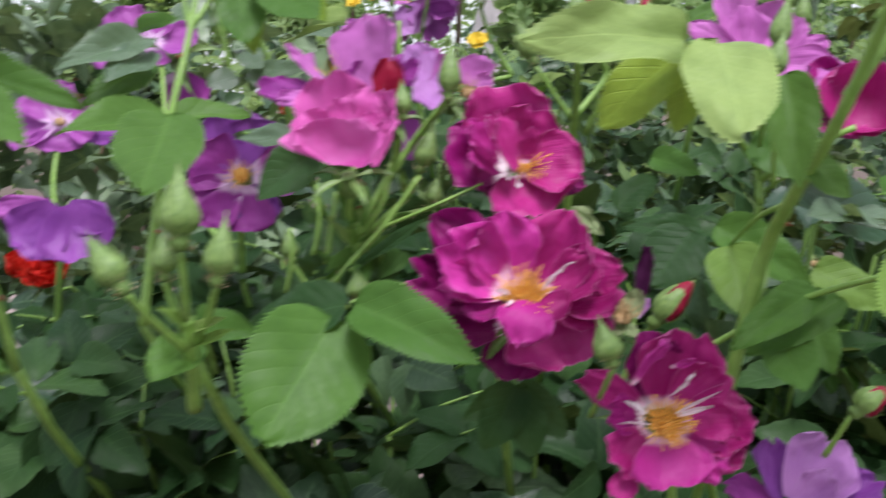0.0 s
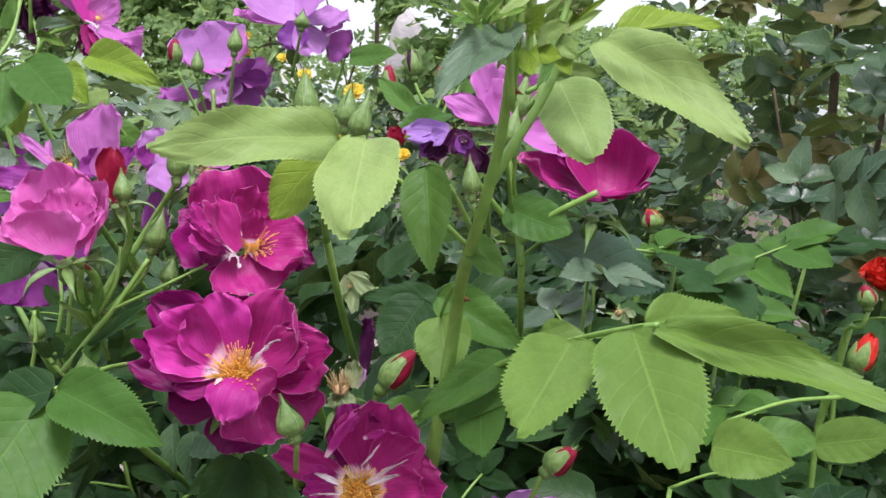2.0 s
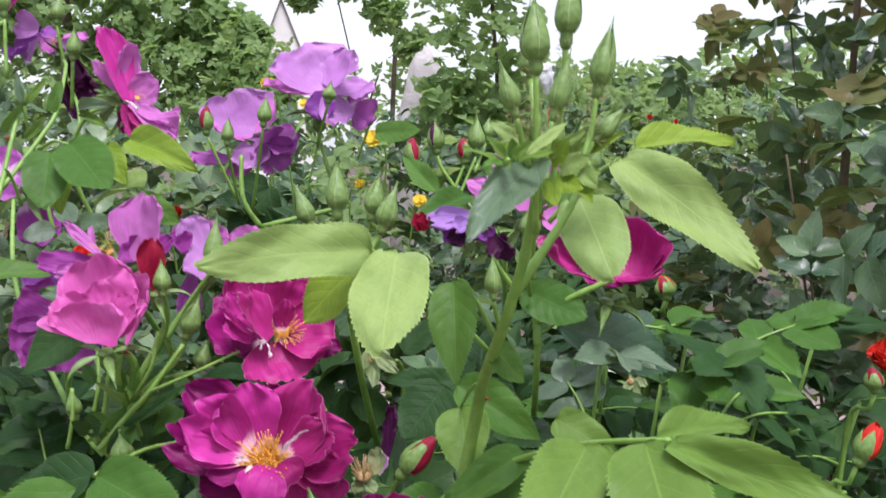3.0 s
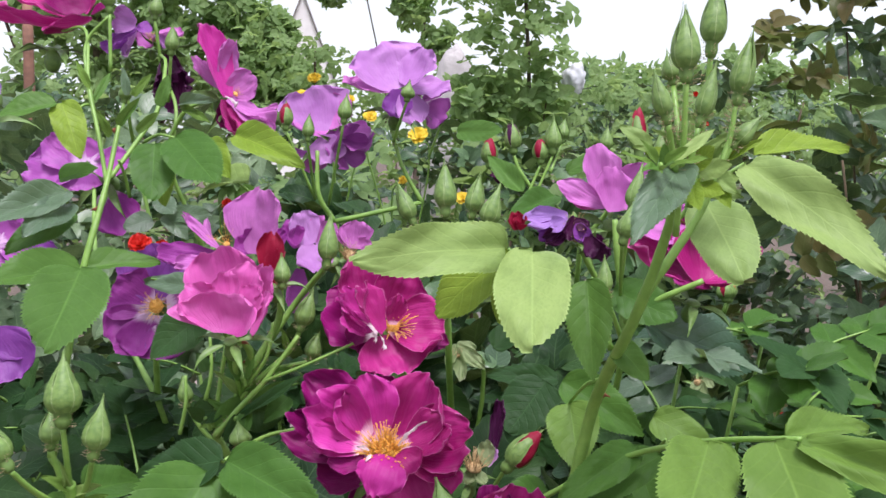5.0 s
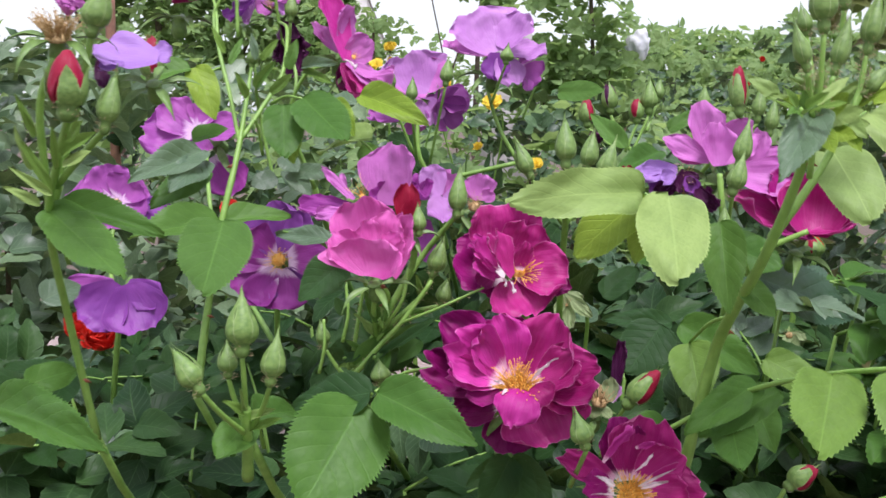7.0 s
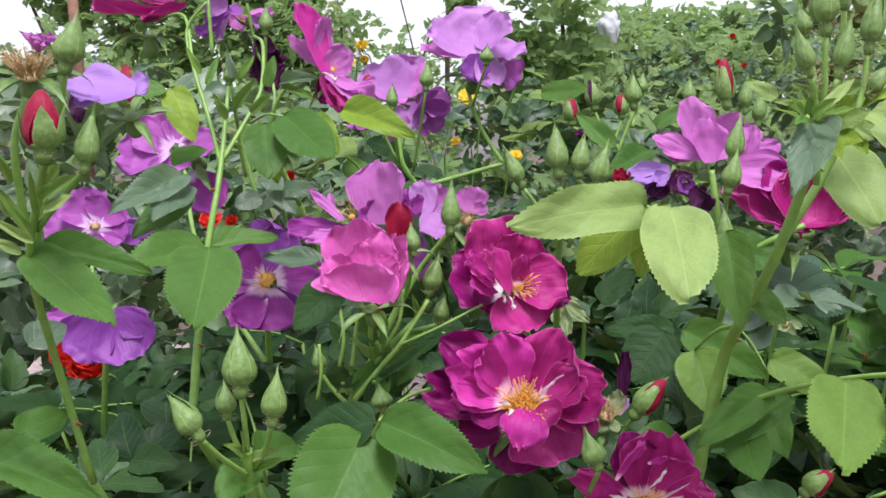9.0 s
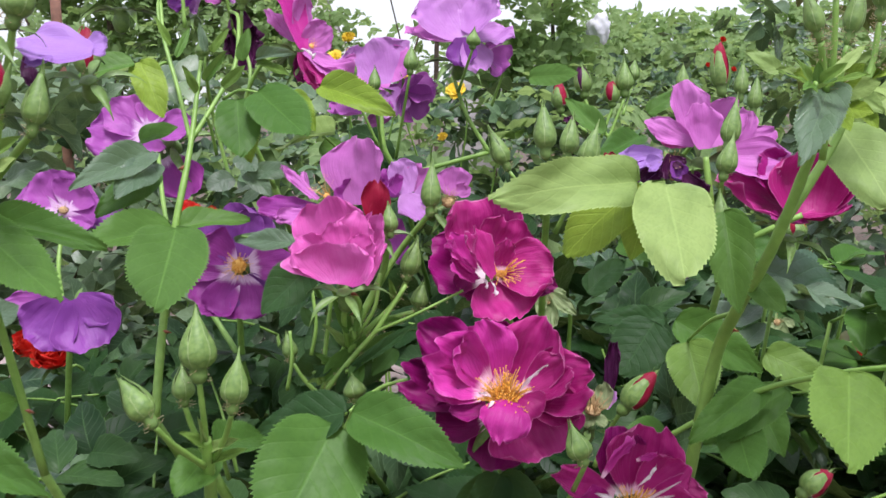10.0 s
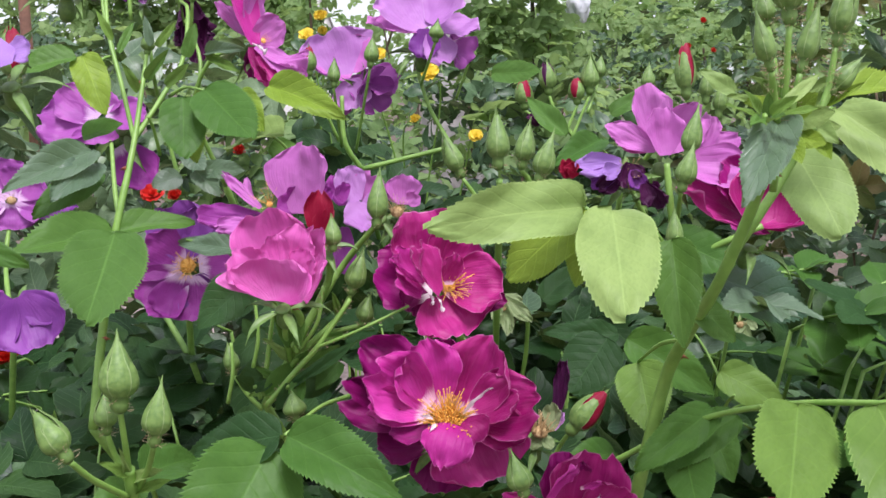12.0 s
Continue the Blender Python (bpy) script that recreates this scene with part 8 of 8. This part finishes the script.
bud(shoot_d, (-0.0668, 0.4371, 1.0238), (-0.07, 0.4399, 1.0396), 0.0080, "small green bud", seed=50)
bristles(shoot_d, (-0.0668, 0.4371, 1.0238), (-0.0676, 0.4378, 1.0276), 0.0022, 22, 0.0018, 335, M_GLAND)
stem(shoot_d, "pedicel", [(-0.0537, 0.434, 1.0079), (-0.0603, 0.4354, 1.0145), (-0.0668, 0.4371, 1.0238)], 0.0012, 0.001)
bud(shoot_d, (-0.0332, 0.394, 1.0157), (-0.0354, 0.3963, 1.029), 0.0107, "small green bud", seed=51)
bristles(shoot_d, (-0.0332, 0.394, 1.0157), (-0.0337, 0.3946, 1.0189), 0.0029, 22, 0.0018, 336, M_GLAND)
stem(shoot_d, "pedicel", [(-0.0408, 0.4017, 0.9989), (-0.0332, 0.394, 1.0157)], 0.0012, 0.001)
lf = leaf(shoot_d, (-0.0271, 0.4271, 1.0327))
leaflet(lf, (-0.0494, 0.4157, 1.0206), (-0.0165, 0.4279, 1.0404), 0.0103, (-0.16, -0.7, 0.69), "fresh", 3)
leaflet(lf, (-0.0173, 0.4364, 1.0299), (-0.0273, 0.4249, 1.0199), 0.0109, (0.14, -0.72, 0.68), "mid", 1)
lf = leaf(shoot_r, (0.1362, 0.3011, 1.1487))
leaflet(lf, (0.1353, 0.3012, 1.1497), (0.118, 0.2917, 1.1548), 0.0047, (0.53, -0.79, 0.31), "pale", 2)
leaflet(lf, (0.1364, 0.3015, 1.1537), (0.1229, 0.2871, 1.1603), 0.0046, (0.76, -0.61, 0.23), "pale", 1)
leaflet(lf, (0.1409, 0.3033, 1.1516), (0.1501, 0.2969, 1.1582), 0.0039, (-0.65, -0.74, 0.18), "pale", 2)
leaflet(lf, (0.1469, 0.3065, 1.1536), (0.1697, 0.3074, 1.1653), 0.0048, (-0.19, -0.88, 0.43), "pale", 1)
leaflet(lf, (0.1495, 0.3083, 1.1516), (0.1577, 0.3018, 1.1582), 0.0031, (-0.69, -0.71, 0.14), "pale", 0)
leaflet(lf, (0.1358, 0.2958, 1.1456), (0.1281, 0.285, 1.1361), 0.0052, (-0.02, -0.65, 0.76), "pale", 1)
leaflet(lf, (0.1488, 0.3058, 1.1454), (0.1546, 0.2952, 1.1392), 0.0073, (-0.46, -0.62, 0.63), "pale", 3)
leaflet(lf, (0.1408, 0.3067, 1.1558), (0.1415, 0.3076, 1.166), 0.0029, (-0.28, -0.96, 0.1), "pale", 2)
lf = leaf(shoot_d, (-0.037, 0.4222, 1.0317))
leaflet(lf, (-0.0382, 0.4226, 1.0342), (-0.0475, 0.4101, 1.0483), 0.0046, (0.84, -0.54, 0.07), "pale", 2)
leaflet(lf, (-0.037, 0.4222, 1.0317), (-0.0251, 0.4086, 1.0444), 0.0047, (-0.82, -0.54, 0.18), "fresh", 1)
leaflet(lf, (-0.0429, 0.4259, 1.0226), (-0.053, 0.4179, 1.0332), 0.0051, (0.74, -0.63, 0.23), "fresh", 2)
leaflet(lf, (-0.0312, 0.4182, 1.0393), (-0.035, 0.4102, 1.0519), 0.0037, (0.63, -0.73, -0.27), "pale", 0)
leaflet(lf, (-0.0222, 0.4189, 1.0455), (-0.0125, 0.4092, 1.0504), 0.0043, (-0.72, -0.46, 0.51), "fresh", 1)
leaflet(lf, (-0.0482, 0.4253, 1.0175), (-0.0366, 0.4156, 1.023), 0.0049, (-0.67, -0.5, 0.55), "lime", 0)
leaflet(lf, (-0.0156, 0.4203, 1.0556), (-0.0173, 0.4122, 1.0677), 0.0036, (0.4, -0.79, -0.47), "lime", 2)
leaflet(lf, (-0.0337, 0.4189, 1.0431), (-0.0399, 0.411, 1.0556), 0.0038, (0.71, -0.7, -0.09), "fresh", 1)
leaflet(lf, (-0.0462, 0.4305, 1.0185), (-0.0586, 0.4257, 1.0176), 0.0042, (0.24, -0.74, 0.63), "lime", 2)
lf = leaf(shoot_buds, (-0.0826, 0.3154, 1.0203))
leaflet(lf, (-0.0819, 0.3113, 1.0262), (-0.0882, 0.3027, 1.0339), 0.0043, (0.88, -0.35, 0.32), "lime", 2)
leaflet(lf, (-0.0814, 0.3138, 1.0231), (-0.0695, 0.3064, 1.0299), 0.0046, (-0.64, -0.57, 0.5), "pale", 1)
leaflet(lf, (-0.0811, 0.315, 1.0184), (-0.0667, 0.3057, 1.0261), 0.0042, (-0.64, -0.54, 0.55), "lime", 0)
leaflet(lf, (-0.083, 0.3154, 1.0203), (-0.0815, 0.303, 1.0376), 0.0028, (0.57, -0.64, -0.51), "pale", 2)
lf = leaf(shoot_l, (-0.1105, 0.4774, 1.1442))
leaflet(lf, (-0.1147, 0.4785, 1.1563), (-0.1188, 0.4697, 1.1695), 0.0049, (0.64, -0.71, -0.28), "lime", 2)
leaflet(lf, (-0.1106, 0.479, 1.1622), (-0.0979, 0.4702, 1.1764), 0.0058, (-0.36, -0.9, -0.24), "fresh", 1)
leaflet(lf, (-0.1037, 0.4888, 1.1593), (-0.0903, 0.4795, 1.1692), 0.0063, (-0.54, -0.84, -0.05), "lime", 0)
leaflet(lf, (-0.0976, 0.5101, 1.1738), (-0.0924, 0.5116, 1.1911), 0.0071, (0.13, -0.99, 0.05), "fresh", 2)
leaflet(lf, (-0.1324, 0.5009, 1.182), (-0.1399, 0.5023, 1.1977), 0.0044, (0.34, -0.91, 0.24), "lime", 1)
leaflet(lf, (-0.1295, 0.5004, 1.1757), (-0.1242, 0.5118, 1.1919), 0.0045, (0.31, -0.82, 0.48), "fresh", 0)
leaflet(lf, (-0.1206, 0.5308, 1.1802), (-0.1234, 0.5323, 1.1967), 0.0053, (0.3, -0.95, 0.14), "grey", 1)
leaflet(lf, (-0.1173, 0.5308, 1.1801), (-0.1071, 0.5319, 1.193), 0.0048, (0.01, -1, 0.08), "lime", 2)
leaflet(lf, (-0.0956, 0.5505, 1.1773), (-0.0712, 0.5305, 1.179), 0.0085, (-0.57, -0.66, 0.49), "grey", 3)
leaflet(lf, (-0.0956, 0.5504, 1.1756), (-0.0747, 0.5295, 1.1676), 0.0062, (-0.33, -0.61, 0.72), "lime", 2)
lf = leaf(shoot_r, (0.1368, 0.2959, 1.1466))
leaflet(lf, (0.1359, 0.296, 1.1472), (0.1205, 0.2815, 1.1531), 0.0092, (0.71, -0.62, 0.33), "yellow", 2)
leaflet(lf, (0.1368, 0.2981, 1.1486), (0.1279, 0.292, 1.1585), 0.0064, (0.38, -0.9, -0.21), "pale", 2)
leaflet(lf, (0.1383, 0.2959, 1.1472), (0.143, 0.2865, 1.1546), 0.0075, (-0.86, -0.5, -0.08), "yellow", 0)
leaflet(lf, (0.1422, 0.3008, 1.1455), (0.1502, 0.291, 1.1491), 0.0082, (-0.79, -0.54, 0.3), "pale", 2)
leaflet(lf, (0.1348, 0.2957, 1.1447), (0.1223, 0.2809, 1.1462), 0.0091, (0.61, -0.45, 0.65), "pale", 0)
leaflet(lf, (0.1407, 0.3005, 1.1415), (0.148, 0.2902, 1.1394), 0.0076, (-0.61, -0.55, 0.57), "yellow", 2)
leaflet(lf, (0.1387, 0.2975, 1.1426), (0.1382, 0.2847, 1.1339), 0.0068, (-0.27, -0.53, 0.8), "yellow", 0)
leaflet(lf, (0.1487, 0.3055, 1.1424), (0.1553, 0.2976, 1.1442), 0.0069, (-0.75, -0.54, 0.38), "pale", 2)
leaflet(lf, (0.1507, 0.3054, 1.1413), (0.1524, 0.2948, 1.1343), 0.0063, (-0.37, -0.55, 0.75), "yellow", 1)
leaflet(lf, (0.1386, 0.3002, 1.1496), (0.1397, 0.2969, 1.1584), 0.0052, (-0.42, -0.87, -0.27), "yellow", 1)
leaflet(lf, (0.1462, 0.3039, 1.1465), (0.149, 0.2988, 1.1569), 0.0049, (-0.56, -0.79, -0.23), "pale", 1)
leaflet(lf, (0.155, 0.3063, 1.1514), (0.1612, 0.3053, 1.1629), 0.0037, (-0.43, -0.89, 0.15), "pale", 3)
leaflet(lf, (0.154, 0.3062, 1.1504), (0.1651, 0.3028, 1.1581), 0.0035, (-0.46, -0.84, 0.29), "yellow", 3)


# ---------------------------------------------------------------- red, yellow and spent blooms of the bushes behind
def blossom_sprig(label, category, at, face, radius, shape, colour, seed, drop=0.35, **opts):
    """A bloom of a neighbouring bush on its own stalk that rises from the ground."""
    x, y, z = at
    root = thing("rose_sprig", label, category, (x + 0.03, y + 0.05, 0), opts.pop("group", ""))
    flower = bloom(root, "", at, face, radius, shape, colour, seed, **opts)
    tail_end = Vector(at) - Vector(face).normalized() * radius * 0.3
    stem(root, "stem", [(x + 0.03, y + 0.05, 0), (x + 0.05 * math.sin(seed), y + 0.10, z - drop), (x + 0.02 * math.cos(seed), y + 0.05, z - 0.12 * drop), tuple(tail_end)], 0.0024, 0.001)
    return flower


def bud_sprig(label, base, tip, width, inside, seed, opening=0.15):
    x, y, z = base
    root = thing("rose_sprig", label, "rose bud", (x - 0.02, y + 0.05, 0))
    bud(root, base, tip, width, "", inside, opening, seed)
    stem(root, "stem", [(x - 0.02, y + 0.05, 0), (x - 0.01, y + 0.03, z - 0.12), base], 0.0026, 0.0013)
    return root

blossom_sprig("scarlet rose among dark leaves", "rose", (0.4158, 0.5955, 1.0076), (-0.3, -0.4, 0.8), 0.0229, "cup", "scarlet", 201, stamens=0, group="red roses")
blossom_sprig("scarlet rose low behind the purple blooms", "rose", (-0.2753, 0.6788, 0.9671), (0.2, -0.5, 0.8), 0.0247, "cup", "scarlet", 202, stamens=0, group="red roses")
blossom_sprig("scarlet rose low behind the purple blooms", "rose", (-0.3079, 0.7335, 0.9636), (-0.2, -0.5, 0.8), 0.0227, "cup", "scarlet", 203, stamens=0, group="red roses")
blossom_sprig("small scarlet rose far behind", "rose", (-0.2038, 1.3084, 1.071), (0, -0.7, 0.7), 0.0124, "cup", "scarlet", 204, stamens=0, group="red roses")
blossom_sprig("small scarlet rose far behind", "rose", (-0.2906, 1.1867, 1.0302), (0, -0.7, 0.7), 0.0164, "open", "scarlet", 205, stamens=0, group="red roses")
blossom_sprig("small scarlet rose far behind", "rose", (-0.2634, 1.1851, 1.0266), (0, -0.7, 0.7), 0.0123, "cup", "scarlet", 206, stamens=0, group="red roses")
blossom_sprig("small orange red rose far behind", "rose", (0.9202, 3.0384, 1.3369), (0, -0.7, 0.7), 0.0156, "cup", "scarlet", 207, stamens=0, group="red roses")
blossom_sprig("small orange red rose far behind", "rose", (0.8736, 3.0284, 1.2616), (0, -0.7, 0.7), 0.0139, "cup", "scarlet", 208, stamens=0, group="red roses")
blossom_sprig("small orange red rose far behind", "rose", (1.0071, 3.2056, 1.2529), (0, -0.7, 0.7), 0.0145, "cup", "scarlet", 209, stamens=0, group="red roses")
blossom_sprig("crimson rose low in the shade", "rose", (0.3864, 0.8384, 0.9116), (0, -0.7, 0.7), 0.0082, "cup", "scarlet", 210, stamens=0, group="red roses")
blossom_sprig("small yellow rose far behind", "rose", (-0.139, 1.6007, 1.2351), (-0.1, -0.7, 0.7), 0.0141, "open", "yellow", 220, stamens=0, group="yellow roses")
blossom_sprig("small yellow rose far behind", "rose", (-0.0256, 1.5916, 1.2048), (0.1, -0.7, 0.7), 0.0141, "open", "yellow", 222, stamens=0, group="yellow roses")
blossom_sprig("small yellow rose far behind", "rose", (0.0311, 1.5723, 1.1007), (-0.1, -0.7, 0.7), 0.0121, "cup", "yellow", 223, stamens=0, group="yellow roses")
blossom_sprig("small yellow rose far behind", "rose", (0.1266, 1.5646, 1.075), (0.0, -0.7, 0.7), 0.0141, "open", "yellow", 224, stamens=0, group="yellow roses")
blossom_sprig("small yellow rose far behind", "rose", (0.0527, 1.5534, 1.173), (-0.1, -0.7, 0.7), 0.0183, "open", "yellow", 226, stamens=0, group="yellow roses")
blossom_sprig("small yellow rose far behind", "rose", (-0.1133, 1.5616, 1.2584), (0.0, -0.7, 0.7), 0.0161, "cup", "yellow", 227, stamens=0, group="yellow roses")
blossom_sprig("small yellow rose far behind", "rose", (-0.1109, 1.573, 1.2378), (-0.1, -0.7, 0.7), 0.0121, "cup", "yellow", 229, stamens=0, group="yellow roses")
blossom_sprig("small yellow rose far behind", "rose", (-0.0566, 1.5714, 1.231), (-0.1, -0.7, 0.7), 0.0102, "open", "yellow", 232, stamens=0, group="yellow roses")
bud_sprig("opening scarlet bud on a brown stalk", (0.3335, 0.4743, 0.9826), (0.3473, 0.4764, 1.0069), 0.0140, "scarlet", 241, 0.3)
bud_sprig("opening orange red bud", (0.3235, 0.8146, 1.0228), (0.3205, 0.8177, 1.0471), 0.0176, "scarlet", 242, 0.1)
bud_sprig("small red bud in green sepals", (0.3883, 0.5659, 0.9994), (0.3868, 0.568, 1.0169), 0.0120, "red", 243, 0.1)
bud_sprig("small red bud in green sepals", (0.3204, 0.8107, 1.0245), (0.3178, 0.8135, 1.0444), 0.0150, "red", 244, 0.1)
bl = blossom_sprig('spent bloom with a star of pale sepals', 'rose hip', (0.0715, 0.5447, 1.0297), (-0.4, -0.4, 0.8), 0.017, '', 'lavender', 251, stamens=16, dry=True, sink=0.36)
petal(bl, (0.0704, 0.5453, 1.0361), (0.0877, 0.5400, 1.0228), 0.0094, "husk", 5020, cup=0.6, root=0.3)
petal(bl, (0.0703, 0.5431, 1.0344), (0.0744, 0.5374, 1.0153), 0.0088, "husk", 5021, cup=0.6, root=0.3)
petal(bl, (0.0698, 0.5453, 1.0361), (0.0652, 0.5421, 1.0229), 0.0077, "husk", 5022, root=0.3)
petal(bl, (0.0713, 0.5483, 1.0363), (0.0830, 0.5470, 1.0334), 0.0066, "husk", 5023, root=0.3)
bl = blossom_sprig('spent bloom with a star of pale sepals', 'rose hip', (0.2631, 0.6948, 0.9794), (-0.2, -0.7, 0.5), 0.018, '', 'lavender', 252, stamens=16, dry=True, sink=0.36)
petal(bl, (0.2670, 0.6950, 0.9815), (0.2569, 0.6913, 0.9738), 0.0076, "husk", 5040, root=0.3)
petal(bl, (0.2664, 0.6929, 0.9811), (0.2677, 0.6885, 0.9654), 0.0076, "husk", 5041, root=0.3)
petal(bl, (0.2675, 0.6950, 0.9824), (0.2754, 0.6925, 0.9766), 0.0069, "husk", 5042, root=0.3)


# ---------------------------------------------------------------- leafy shoots that fill the front of the bush
def leafy_shoot(x, y, z, seed, tone=None):
    """A flowerless shoot: a cane and compound leaves of five leaflets each, set alternately."""
    rng = random.Random(seed)
    # mostly the deep tone, which carries the inner shade as colour
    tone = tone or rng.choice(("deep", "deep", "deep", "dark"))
    words = {"mid": "green", "deep": "shade-darkened green", "dark": "dark green", "fresh": "fresh green", "grey": "grey green", "blue": "bluish green"}[tone]
    base = Vector((x * 0.7 + 0.02, y + 0.16, 0))
    top = Vector((x, y, z))
    root = thing("leafy_shoot", f"leafy rose shoot with {words} toothed leaves, no flower", "rose shoot", base, "leafy shoots of the rose bush")
    low = base.lerp(top, 0.6) + Vector((0, 0.04, 0.04))
    stem(root, "cane", [base, low, top], 0.0026, 0.0012)
    for k in range(5):
        spot = low.lerp(top, 0.45 + 0.55 * k / 4)
        a = 2.4 * k + rng.uniform(-0.5, 0.5) + seed
        away = Vector((math.cos(a), math.sin(a) * 0.8 - 0.35, rng.uniform(0.05, 0.5))).normalized()
        size = rng.uniform(0.026, 0.040)
        end = spot + away * size * 1.5
        lf = leaf(root, end, spot)
        up = Vector((0.3 * rng.uniform(-1, 1), -0.35, 1)).normalized()
        across = away.cross(up).normalized()
        for n in range(5):
            side = (-1 if n % 2 else 1)
            at = end if n == 4 else end - away * size * (0.10 + 0.62 * (n // 2))
            run = away if n == 4 else away * 0.45 + across * side * 0.9
            run = (run + Vector((rng.uniform(-0.15, 0.15), rng.uniform(-0.15, 0.15), rng.uniform(-0.35, 0.1)))).normalized()
            ln = size * rng.uniform(0.8, 1.1)
            face = up + Vector((rng.uniform(-0.3, 0.3), rng.uniform(-0.3, 0.2), 0))
            leaflet(lf, at, at + run * ln, ln * rng.uniform(0.58, 0.72), face, tone, 10 + rng.randrange(4))


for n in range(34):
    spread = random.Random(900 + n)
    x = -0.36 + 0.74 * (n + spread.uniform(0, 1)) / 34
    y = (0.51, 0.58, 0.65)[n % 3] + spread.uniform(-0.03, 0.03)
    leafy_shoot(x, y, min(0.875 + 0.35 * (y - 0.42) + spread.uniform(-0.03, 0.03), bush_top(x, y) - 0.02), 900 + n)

for n, (x, y, z, tone) in enumerate((
    (0.212, 0.559, 1.026, "grey"),
    (0.254, 0.575, 1.005, "mid"),
    (0.303, 0.614, 1.010, "mid"),
    (0.290, 0.551, 0.985, "dark"),
    (0.277, 0.597, 1.032, "blue"),
    (0.320, 0.572, 1.005, "dark"),
    (0.394, 0.670, 1.017, "dark"),
    (0.398, 0.605, 0.985, "dark"),
    (0.230, 0.618, 1.022, "mid"),
    (0.282, 0.553, 0.985, "mid"),
)):
    leafy_shoot(x, y, z, 950 + n, tone)
